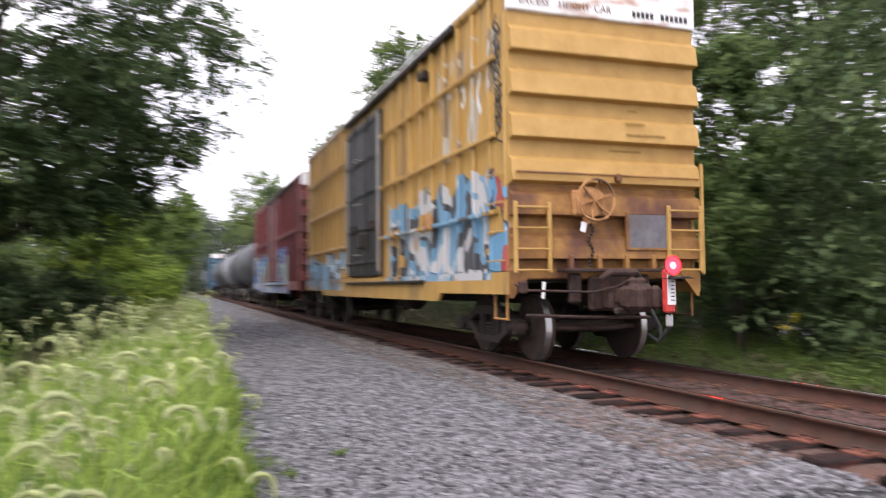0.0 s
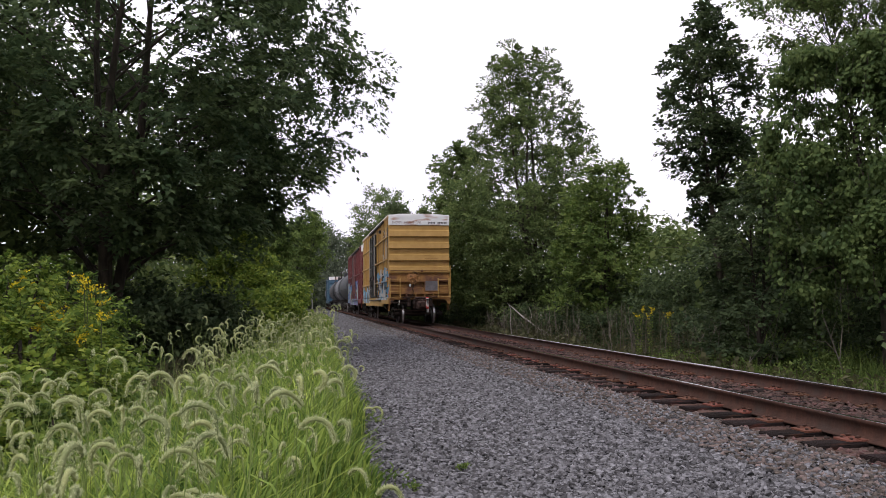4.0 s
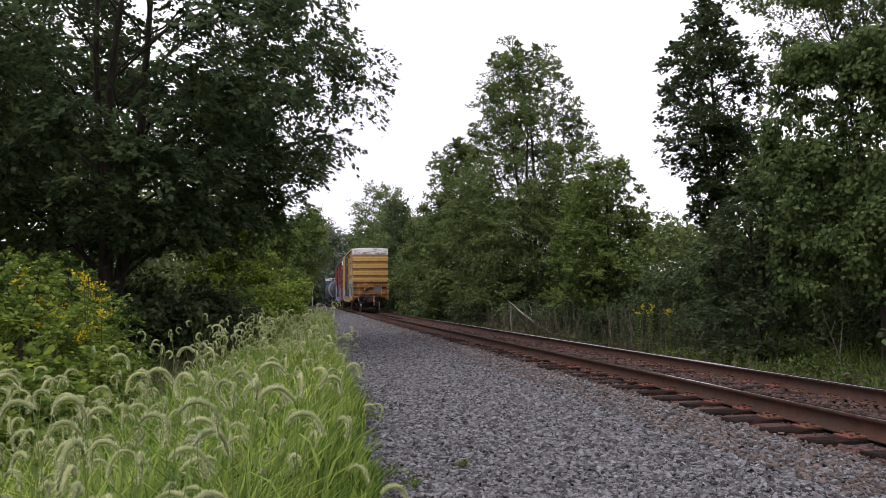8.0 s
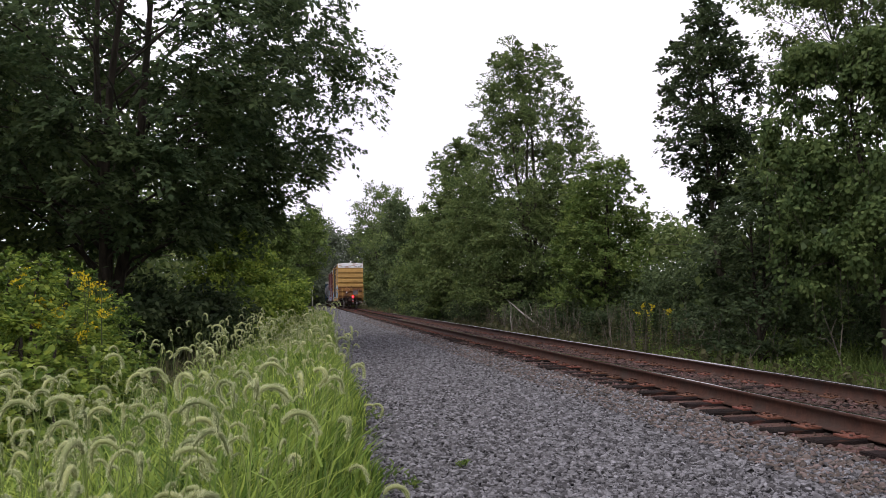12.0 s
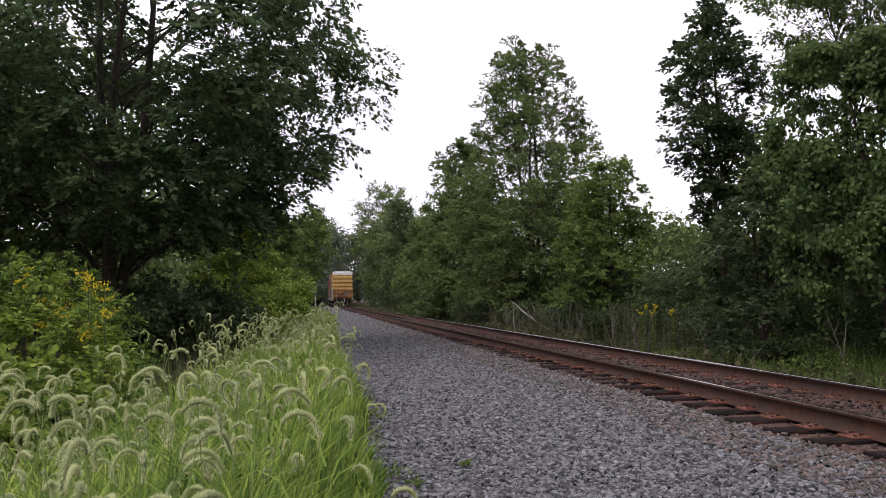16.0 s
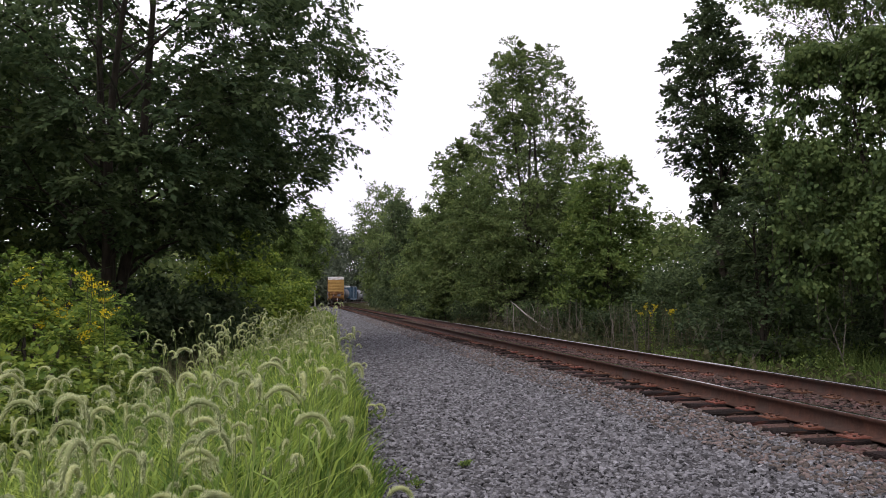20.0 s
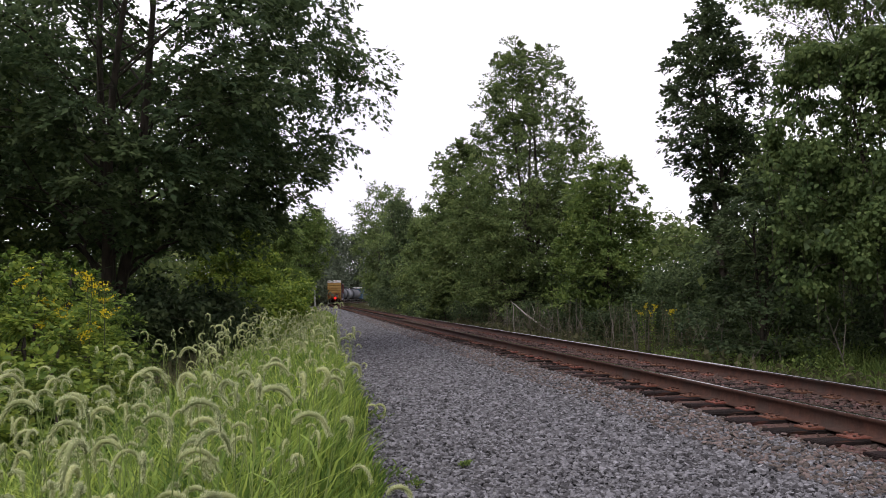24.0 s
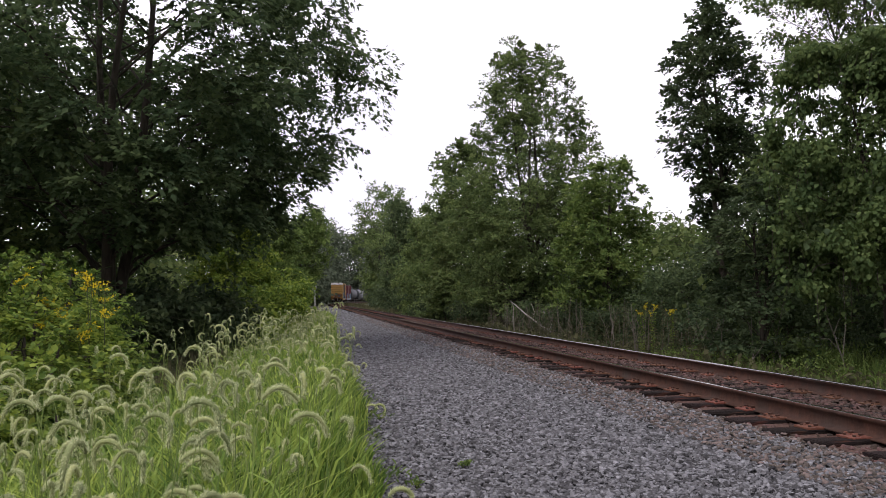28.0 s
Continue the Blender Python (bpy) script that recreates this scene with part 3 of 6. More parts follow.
for sx in (-1, 1):
    p = [(0.668, WHEEL_R - 0.06), (0.668, WHEEL_R + 0.024), (0.690, WHEEL_R + 0.022), (0.700, WHEEL_R), (0.80, WHEEL_R - 0.006), (0.806, WHEEL_R - 0.016), (0.806, WHEEL_R - 0.06)]
    wheelset.lathe([(sx * a, r) for a, r in p], "X", sides=36)
    wheelset.lathe([(sx * 0.703, WHEEL_R - 0.02), (sx * 0.704, WHEEL_R + 0.003), (sx * 0.792, WHEEL_R - 0.002), (sx * 0.793, WHEEL_R - 0.02)], "X", sides=36, slot=1)
    wheelset.lathe([(sx * 0.672, WHEEL_R - 0.055), (sx * 0.70, 0.2), (sx * 0.66, 0.14), (sx * 0.66, 0.09), (sx * 0.86, 0.09), (sx * 0.86, 0.14), (sx * 0.755, 0.2), (sx * 0.79, WHEEL_R - 0.055)],
                   "X", sides=24)
    for k in range(6):
        a = k * math.pi / 3
        wheelset.box((sx * 0.865, 0.10 * math.cos(a), 0.10 * math.sin(a)), (0.02, 0.035, 0.035), 0.006)
    wheelset.lathe([(sx * 0.86, 0.075), (sx * 1.10, 0.075)], "X", sides=14)
wheelset_mesh = wheelset.mesh("wheelset", [WHEEL_FACE, WHEEL_RIM])

truck = Geo()
truck.box((0, 0, 0.52), (2.0, 0.36, 0.26), 0.04)
truck.lathe([(0.62, 0.2), (0.78, 0.2)], "Z", sides=16)
for sx in (-1, 1):
    X = sx * 1.02
    truck.prism([(-1.05, 0.53), (-0.70, 0.62), (-0.42, 0.74), (0.42, 0.74), (0.70, 0.62), (1.05, 0.53), (1.05, 0.43), (0.72, 0.50), (0.40, 0.62), (-0.40, 0.62), (-0.72, 0.50), (-1.05, 0.43)], X - 0.08, X + 0.08, "X")
    truck.prism([(-0.80, 0.46), (-0.40, 0.22), (0.40, 0.22), (0.80, 0.46), (0.68, 0.50), (0.36, 0.32), (-0.36, 0.32), (-0.68, 0.50)], X - 0.07, X + 0.07, "X")
    for sy in (-1, 1):
        truck.box((X, sy * 0.864, 0.46), (0.22, 0.26, 0.24), 0.04)
        truck.lathe([(X + sx * 0.08, 0.10), (X + sx * 0.19, 0.10)] if sx > 0 else [(X - 0.19, 0.10), (X - 0.08, 0.10)], "X", (0, sy * 0.864, 0.457), 14)
        truck.box((X, sy * 0.30, 0.47), (0.12, 0.10, 0.32), 0.02)
        truck.box((sx * 0.74, sy * 0.36, 0.42), (0.10, 0.08, 0.26), 0.02)
    for sy in (-0.13, 0.0, 0.13):
        for k in range(4):
            truck.lathe([(0.325 + k * 0.045, 0.055), (0.345 + k * 0.045, 0.062), (0.36 + k * 0.045, 0.05)], "Z", (X, sy, 0), 10)
for sy in (-1, 1):
    truck.tube([(-0.75, sy * 0.36, 0.40), (0, sy * 0.28, 0.36), (0.75, sy * 0.36, 0.40)], 0.04, 8)
truck_mesh = truck.mesh("truck", IRON)


def running_gear(car, a, b):
    """Two trucks with two wheelsets each, under a car; returns the wheelsets."""
    out = []
    for y in (a, b):
        t = part("truck", truck_mesh, None, car, "cast iron truck", m=pose(0, y, 0))
        for dy in (-0.864, 0.864):
            out.append(part("wheelset", wheelset_mesh, None, t, "steel wheels with worn bright rims", m=pose(0, dy, WHEEL_R)))
    return out


def coupler(car, y, way):
    """A knuckle coupler with its draft sill at the end y of a car; way is -1 at the rear and 1 at the front."""
    g = Geo().box((0, y + way * 0.10, 0.86), (0.36, 0.5, 0.30), 0.04)
    g.box((0, y + way * 0.42, 0.88), (0.20, 0.35, 0.20), 0.04)
    g.box((-0.12, y + way * 0.66, 0.88), (0.13, 0.26, 0.30), 0.05)
    g.box((0.10, y + way * 0.60, 0.88), (0.20, 0.20, 0.34), 0.06)
    g.box((0.17, y + way * 0.74, 0.88), (0.10, 0.18, 0.27), 0.04)
    g.box((0.02, y + way * 0.56, 1.08), (0.10, 0.12, 0.10), 0.03)
    return part("coupler", g, COUPLER_RUST, car, "rusty knuckle coupler")


def bars(car, name, rows, mat, depth=0.006):
    """Lines of lettering that cannot be read, as flat bars: x, y, z, width, height of each word."""
    g = Geo()
    for x, y, z, w, h in rows:
        k = max(2, int(w / (h * 0.8)))
        for i in range(k):
            g.box((x + (i + 0.5) * w / k, y, z), (w / k * 0.68, depth, h))
    return part(name, g, mat, car, "stencilled black marks")


def boxcar(name, label, L, H, end_mat, side_mat, low_mat, door_mat, door, a, b, detailed):
    car = thing(name, label, "freight car")
    W, z0, band = 1.45, 1.22, 0.50 if detailed else 0.45
    posts = [(y, 0.10) for y in np.arange(0.55, door[0] - 0.2, 0.62)] + [(y, 0.10) for y in np.arange(door[1] + 0.3, L - 0.4, 0.62)]
    for end, way in ((0.0, 1), (L, -1)):
        out, ribs = [], 6
        step = (H - band - z0) / ribs
        z = H - band
        for k in range(ribs):
            out = [(end, z), (end, z - step * 0.36), (end - way * 0.085, z - step * 0.46), (end - way * 0.125, z - step * 0.93), (end, z - step * 0.985)]
            if detailed and k >= 4:
                out = [(end, z), (end, z - step * 0.16), (end - way * 0.10, z - step * 0.26), (end - way * 0.125, z - step * 0.70), (end + way * 0.045, z - step * 0.74)]
            z -= step
            out += [(end + way * 0.045 if detailed and k >= 4 else end, z), (end + way * 0.06, z), (end + way * 0.06, z + step)]
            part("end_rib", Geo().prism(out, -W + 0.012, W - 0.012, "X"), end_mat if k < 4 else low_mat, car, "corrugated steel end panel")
        part("end_band", Geo().box((0, end - way * 0.005, H - band / 2), (2 * W + 0.02, 0.09, band), 0.015).prism(
            [(-W, H - 0.02), (W, H - 0.02), (W * 0.6, H + 0.05), (-W * 0.6, H + 0.05)], end, end + way * 0.06), BAND, car, "dirty white band stained with rust")
        for sx in (-1, 1):
            part("corner_post", Geo().box((sx * (W - 0.025), end + way * 0.32, (H - band + z0) / 2), (0.07, 0.50, H - band - z0), 0.02), side_mat if detailed else end_mat, car)
            part("corner_gusset", Geo().prism([(sx * W, z0), (sx * (W - 0.32), z0), (sx * (W - 0.04), z0 - 0.34), (sx * W, z0 - 0.34)], end - way * 0.03, end + way * 0.03), low_mat, car)
        part("end_sill", Geo().box((0, end + way * 0.06, z0 - 0.03), (2 * W, 0.16, 0.14), 0.02), low_mat, car)
        coupler(car, end, -way)
    for sx in (-1, 1):
        X = sx * (W - 0.05)
        g = Geo().box((X, L / 2, (H - 0.1 + z0) / 2), (0.05, L - 0.04, H - 0.1 - z0))
        part("side_panel", g, side_mat, car, "ribbed side sprayed with graffiti")
        for y, w in posts:
            part("side_post", Geo().box((sx * (W - 0.005), y, (H - 0.16 + z0) / 2), (0.09, w, H - 0.2 - z0), 0.02), side_mat, car)
        for lo, hi in ((0.3, door[0] - 0.06), (door[1] + 0.06, L - 0.3)):
            for z in (2.02, 3.05, 4.10) if detailed else (3.0,):
                part("side_rail", Geo().box((sx * (W + 0.055), (lo + hi) / 2, z), (0.06, hi - lo, 0.065), 0.01), side_mat if z < 2.5 else end_mat, car)
        part("top_chord", Geo().box((sx * (W - 0.01), L / 2, H - 0.08), (0.09, L, 0.14), 0.02), end_mat if not detailed else side_mat, car)
        sill = [(0.0, z0), (L, z0), (L, z0 - 0.29), (L - 2.6, z0 - 0.29), (L - 2.75, z0 - 0.42), (2.75, z0 - 0.42), (2.6, z0 - 0.29), (0.0, z0 - 0.29)]
        part("side_sill", Geo().prism([(y, z) for y, z in sill], sx * (W + 0.01) - 0.03, sx * (W + 0.01) + 0.03, "X"), side_mat, car)
        d = Geo().box((sx * (W + 0.03), (door[0] + door[1]) / 2, (H - 0.35 + z0) / 2), (0.07, door[1] - door[0], H - 0.45 - z0), 0.02)
        dp = part("door", d, door_mat, car, "plug door on tracks")
        for k in range(5):
            z = z0 + 0.35 + k * (H - z0 - 0.9) / 4
            part("door_rib", Geo().box((sx * (W + 0.08), (door[0] + door[1]) / 2, z), (0.05, door[1] - door[0] - 0.1, 0.07), 0.012), door_mat, dp)
        for k in (0.3, 0.7):
            y = door[0] + (door[1] - door[0]) * k
            part("lock_bar", Geo().tube([(sx * (W + 0.12), y, z0 + 0.1), (sx * (W + 0.12), y, H - 0.4)], 0.022, 8), IRON, dp, "vertical locking bar")
        part("door_track", Geo().box((sx * (W + 0.06), (door[0] + door[1]) / 2 - 1.4, z0 - 0.10), (0.10, door[1] - door[0] + 3.0, 0.05), 0.01), IRON, car)
        part("door_track", Geo().box((sx * (W + 0.06), (door[0] + door[1]) / 2 - 2.1, H - 0.15), (0.10, door[1] - door[0] + 4.6, 0.12), 0.015), IRON, car)
        for end, way in ((0.0, 1), (L, -1)):
            for k in range(4):
                z = z0 + 0.15 + 0.38 * k
                y0, y1 = end + way * 0.10, end + way * 0.52
                part("grab_iron", Geo().tube([(sx * (W + 0.0), y0, z), (sx * (W + 0.09), y0, z), (sx * (W + 0.09), y1, z), (sx * (W + 0.0), y1, z)], 0.011, 6), end_mat, car)
            st = Geo()
            for y in (end + way * 0.12, end + way * 0.50):
                st.box((sx * (W - 0.02), y, z0 - 0.42), (0.035, 0.025, 0.40), 0.006)
            st.box((sx * (W - 0.02), end + way * 0.31, z0 - 0.615), (0.06, 0.41, 0.025), 0.006)
            part("stirrup_step", st, low_mat if way > 0 else IRON, car)
    roof = Geo().prism([(-W - 0.02, H - 0.04), (-W - 0.02, H + 0.0), (0, H + 0.04), (W + 0.02, H + 0.0), (W + 0.02, H - 0.04)], 0.03, L - 0.03)
    for y in np.arange(1.0, L - 0.5, 1.1):
        roof.prism([(-W, H + 0.0), (0, H + 0.04), (W, H + 0.0), (W, H + 0.02), (0, H + 0.06), (-W, H + 0.02)], y, y + 0.08)
    part("roof", roof, GALV, car, "ribbed galvanised roof")
    part("underframe", Geo().box((0, L / 2, 0.92), (0.5, L - 1.0, 0.34), 0.03).box((0, L / 2, 1.12), (2.7, L - 0.3, 0.08)), IRON, car)
    part("brake_reservoir", Geo().lathe([(0, 0.1), (0.05, 0.22), (0.9, 0.22), (0.95, 0.1)], "Y", (-0.7, L / 2 - 1.5, 0.78), 16), IRON, car)
    wheels = running_gear(car, a, b)
    return car, wheels


def lettering(car, text, size, m, mat):
    curve = bpy.data.curves.new("lettering", "FONT")
    curve.body, curve.size, curve.extrude = text, size, 0.003
    tmp = bpy.data.objects.new("lettering", curve)
    me = bpy.data.meshes.new_from_object(tmp)
    me.materials.clear()
    me.materials.append(mat)
    bpy.data.objects.remove(tmp)
    return part("lettering", me, None, car, "faded brown lettering", m=m)


CAR_L = 15.6
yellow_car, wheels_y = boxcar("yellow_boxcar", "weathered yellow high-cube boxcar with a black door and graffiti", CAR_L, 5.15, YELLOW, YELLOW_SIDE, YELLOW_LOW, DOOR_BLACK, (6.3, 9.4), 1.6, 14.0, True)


def rear_fittings(car):
    """The fittings on the rear end of the last car."""
    face = pose(0, 0, 0, 90, 0, 0)
    for word, x in (("EXCESS", -1.30), ("HEIGHT", -0.71), ("CAR", -0.17)):
        lettering(car, word, 0.135, pose(x, -0.054, 4.74, 90, 0, 0), RUST_INK)
    for x, w in ((0.42, 0.36), (0.88, 0.46)):
        bars(car, "reporting_mark", [(x, -0.054, 4.77, w, 0.085)], INK)
    for row in ((0.35, -0.006, 3.42, 0.16, 0.03), (0.25, -0.122, 3.22, 0.30, 0.035), (0.25, -0.128, 3.07, 0.62, 0.03), (0.05, -0.006, 2.86, 0.5, 0.025)):
        bars(car, "stencil", [row], FADED)
    # white letters and a black scrawl sprayed high on the side
    for y, z, dy, dz, tilt in ((2.42, 4.02, 0.46, 0.085, -4), (2.42, 3.72, 0.10, 0.54, 3), (1.86, 3.75, 0.10, 0.62, 0), (1.70, 4.00, 0.24, 0.08, 0), (1.70, 3.76, 0.22, 0.08, 0), (1.61, 3.88, 0.08, 0.24, 0),
                               (1.12, 3.78, 0.10, 0.66, 28), (1.12, 3.78, 0.10, 0.66, -28)):
        part("sprayed_stroke", Geo().box((-1.4265, y, z), (0.006, dy, dz), 0.001, pose(0, 0, 0, tilt, 0, 0).to_3x3()), SPRAY_WHITE, car, "sprayed white stroke")
    for k, (ya, za) in enumerate(((0.30, 4.55), (0.26, 3.75))):
        loop = [(-1.462, ya + 0.13 * math.sin(j * 1.9 + k), za - 0.020 * j + 0.13 * math.cos(j * 1.3 + k * 2)) for j in range(36)]
        part("scrawl", Geo().tube(loop, 0.013, 5), INK, car, "black sprayed scrawl")
    # fittings of the near door and side: gear boxes, handles, chafed pale edges, a wooden routing board and a roof bracket
    for y, z, dy, dz in ((6.9, 2.35, 0.34, 0.20), (8.6, 2.35, 0.34, 0.20), (7.75, 2.05, 0.30, 0.34)):
        part("door_gear", Geo().box((-1.555, y, z), (0.10, dy, dz), 0.02).tube([(-1.60, y - dy / 2, z - 0.10), (-1.64, y, z - 0.16), (-1.60, y + dy / 2, z - 0.10)], 0.014, 6), IRON, car, "black door gear box")
    for y in (6.33, 9.37):
        part("door_edge", Geo().box((-1.535, y, 3.0), (0.05, 0.07, 3.3), 0.01), GALV, car, "chafed pale door edge")
    for z in (1.75, 2.9, 3.9):
        part("door_handle", Geo().tube([(-1.55, 7.9, z), (-1.62, 7.9, z), (-1.62, 8.3, z), (-1.55, 8.3, z)], 0.012, 6), GALV, car, "pale grab handle")
    part("routing_board", Geo().box((-1.53, 3.05, 2.08), (0.05, 0.34, 0.24), 0.006).box((-1.56, 3.05, 2.08), (0.012, 0.26, 0.16), 0.003), BRAKE_RUST, car, "small brown routing board")
    part("roof_bracket", Geo().box((-1.53, 3.3, 4.62), (0.14, 0.26, 0.16), 0.02), IRON, car, "dark roof bracket")
    part("roof_edge", Geo().box((-1.482, CAR_L * 0.5, 5.12), (0.025, CAR_L - 0.1, 0.055), 0.006), BAND, car, "pale worn roof edge")
    # the long handrail and the two short ladders
    part("handrail", Geo().tube([(-1.38, -0.02, 2.50), (-1.38, -0.16, 2.50), (1.38, -0.16, 2.50), (1.38, -0.02, 2.50)], 0.016, 8).box((0.10, -0.12, 2.47), (0.09, 0.14, 0.12), 0.02), YELLOW_LOW, car)
    for x0, x1 in ((-1.42, -0.94), (0.88, 1.40)):
        for x in (x0, x1):
            part("ladder_post", Geo().box((x, -0.15, 1.66), (0.055, 0.05, 0.92), 0.01), YELLOW, car)
        for k in range(4):
            part("ladder_rung", Geo().tube([(x0, -0.17, 1.24 + 0.27 * k), (x1, -0.17, 1.24 + 0.27 * k)], 0.014, 6), YELLOW, car)
    part("side_ladder_rail", Geo().box((1.47, -0.10, 1.95), (0.05, 0.05, 1.55), 0.01), YELLOW, car)
    brake = part("handbrake_wheel", Geo(), BRAKE_RUST, car, "round rusty handbrake wheel")
    g = Geo()
    ring = [(-0.33 + 0.27 * math.cos(k * math.pi / 14), -0.30, 2.15 + 0.27 * math.sin(k * math.pi / 14)) for k in range(29)]
    g.tube(ring, 0.018, 8, False)
    for k in range(6):
        c, s = math.cos(k * math.pi / 3 + 0.3), math.sin(k * math.pi / 3 + 0.3)
        g.tube([(-0.33, -0.27, 2.15), (-0.33 + 0.13 * c, -0.24, 2.15 + 0.13 * s), (-0.33 + 0.27 * c, -0.30, 2.15 + 0.27 * s)], 0.016, 6)
    brake.data = g.mesh("handbrake_wheel", BRAKE_RUST)
    part("brake_housing", Geo().lathe([(-0.23, 0.10), (-0.21, 0.19), (-0.06, 0.22)], "Y", (-0.33, 0, 2.13), 20).box((-0.52, -0.12, 2.12), (0.16, 0.12, 0.34), 0.03).box((-0.33, -0.10, 1.92), (0.20, 0.10, 0.20), 0.03), BRAKE_RUST, car)
    ch = Geo()
    for k in range(13):
        ch.lathe([(-0.02, 0.012), (0.0, 0.022), (0.02, 0.012)], "Z", (-0.33 + 0.03 * math.sin(k), -0.14, 1.84 - k * 0.045), 8)
    part("brake_chain", ch, IRON, car, "hanging brake chain")
    part("paper_tag", Geo().box((-0.47, -0.20, 1.80), (0.08, 0.012, 0.13), 0.003, pose(0, 0, 0, 0, 12, 0).to_3x3()), WHITE, car, "white tag")
    pl = part("placard_board", Geo().box((0.56, -0.12, 1.76), (0.62, 0.03, 0.46), 0.008), PLACARD, car, "grey weathered placard board")
    part("placard_frame", Geo().box((0.24, -0.115, 1.76), (0.05, 0.06, 0.52), 0.008).box((0.56, -0.115, 1.52), (0.64, 0.05, 0.035), 0.006).box((0.56, -0.115, 2.0), (0.64, 0.04, 0.03), 0.006), YELLOW_LOW, pl)
    for x in (-0.62, -0.2, 0.22, 0.64):
        part("platform_bracket", Geo().box((x, -0.09, 1.33), (0.06, 0.14, 0.22), 0.01), YELLOW_LOW, car)
    plat = Geo().box((0, -0.26, 1.235), (1.62, 0.04, 0.045), 0.008).box((0, -0.10, 1.235), (1.62, 0.04, 0.045), 0.008)
    for k in range(18):
        plat.box((-0.78 + k * 0.092, -0.18, 1.24), (0.03, 0.16, 0.03))
    part("crossover_platform", plat, COUPLER_RUST, car, "grey rusty step grating")
    part("uncoupling_lever", Geo().tube([(-1.42, -0.10, 1.06), (-1.30, -0.22, 0.98), (-0.35, -0.22, 0.95), (-0.10, -0.40, 1.02), (0.05, -0.56, 1.14)], 0.016, 8).box((-1.34, -0.16, 1.02), (0.10, 0.14, 0.16), 0.02), COUPLER_RUST, car)
    part("striker", Geo().box((0, -0.06, 0.93), (0.66, 0.12, 0.46), 0.03).box((-0.52, -0.02, 1.0), (0.18, 0.12, 0.40), 0.03).box((0.52, -0.02, 0.98), (0.18, 0.12, 0.40), 0.03), COUPLER_RUST, car, "rusty striker casting")
    part("carry_handle", Geo().tube([(-0.28, -0.30, 1.12), (-0.20, -0.36, 1.20), (0.20, -0.36, 1.20), (0.30, -0.30, 1.12)], 0.045, 8), COUPLER_RUST, car)
    part("brake_beam", Geo().tube([(-0.75, 0.45, 0.46), (0, 0.40, 0.44), (0.75, 0.45, 0.46)], 0.035, 8).tube([(-1.25, -0.06, 0.66), (-0.4, -0.12, 0.62), (0.55, -0.14, 0.60)], 0.022, 8), COUPLER_RUST, car)
    part("air_hose", Geo().tube([(0.34, -0.16, 0.82), (0.44, -0.34, 0.70), (0.50, -0.44, 0.48), (0.48, -0.50, 0.32)], 0.03, 8), BLACK_RUBBER, car, "black air hose")
    for x in (-0.98,):
        part("reflector_tag", Geo().box((x, -0.03, 0.98), (0.05, 0.012, 0.22), 0.003, pose(0, 0, 0, 0, 6, 0).to_3x3()), WHITE, car, "white strip")
    # the long cushioned coupler of the last car, and the end-of-train lamp that hangs on its knuckle
    part("coupler_shank", Geo().box((0, -0.45, 0.88), (0.22, 0.62, 0.22), 0.05).box((0.0, -0.42, 0.70), (0.34, 0.10, 0.10), 0.03), COUPLER_RUST, car, "rusty coupler shank")
    head = Geo().box((-0.04, -0.80, 0.88), (0.34, 0.24, 0.36), 0.07).box((-0.17, -0.97, 0.88), (0.13, 0.24, 0.30), 0.05).box((0.12, -0.91, 0.88), (0.13, 0.16, 0.30), 0.05)
    part("coupler_head", head.box((0.0, -0.76, 1.08), (0.12, 0.12, 0.10), 0.03), COUPLER_RUST, car, "dark rusty coupler head")
    mx, my = 0.20, -1.06
    unit_ob = part("end_of_train_marker", Geo().box((mx, my, 0.98), (0.135, 0.11, 0.50), 0.025), RED_PAINT, car, "red marker box with a white scale")
    part("marker_panel", Geo().box((mx, my - 0.061, 0.99), (0.112, 0.016, 0.39), 0.002), WHITE, unit_ob, "white panel")
    part("marker_clamp", Geo().box((mx - 0.02, my + 0.08, 0.88), (0.09, 0.12, 0.12), 0.02), IRON, unit_ob)
    for k in range(7):
        part("marker_stripe", Geo().box((mx + 0.01, my - 0.0705, 0.85 + k * 0.045), (0.05, 0.005, 0.014)), INK, unit_ob)
    part("marker_foot", Geo().box((mx, my, 0.735), (0.12, 0.11, 0.08), 0.02), RED_PAINT, unit_ob, "red foot")
    part("marker_hose", Geo().tube([(mx, my, 0.70), (mx + 0.02, my + 0.02, 0.52), (mx - 0.05, my + 0.16, 0.34), (mx - 0.02, my + 0.40, 0.40)], 0.025, 8), BLACK_RUBBER, unit_ob, "black air hose")
    part("hose_coupling", Geo().box((mx + 0.01, my + 0.01, 0.60), (0.10, 0.06, 0.16), 0.02), WHEEL_RIM, unit_ob, "bright metal hose coupling")
    # added dish that blocks the lamp's glow while its face is folded down
    tray = Geo().box((mx, my - 0.20, 1.113), (0.27, 0.27, 0.010), 0.003).box((mx, my - 0.07, 1.125), (0.10, 0.05, 0.05), 0.01)
    tray.lathe([(1.112, 0.122), (1.134, 0.122), (1.134, 0.132), (1.112, 0.132)], "Z", (mx, my - 0.222, 0), 28, 0, False)
    part("glow_blocking_tray", tray, BLACK_RUBBER, unit_ob, "added thin black dish that blocks the folded lamp's glow")
    disc = Geo().lathe([(-0.014, 0.001), (-0.013, 0.044)], "Y", (0, 0, 0.130), 20, 0)
    disc.lathe([(-0.0115, 0.045), (-0.0112, 0.112)], "Y", (0, 0, 0.130), 28, 1)
    disc.lathe([(-0.009, 0.113), (-0.022, 0.113), (-0.022, 0.118), (0.006, 0.118), (0.006, 0.001)], "Y", (0, 0, 0.130), 24, 2, False)
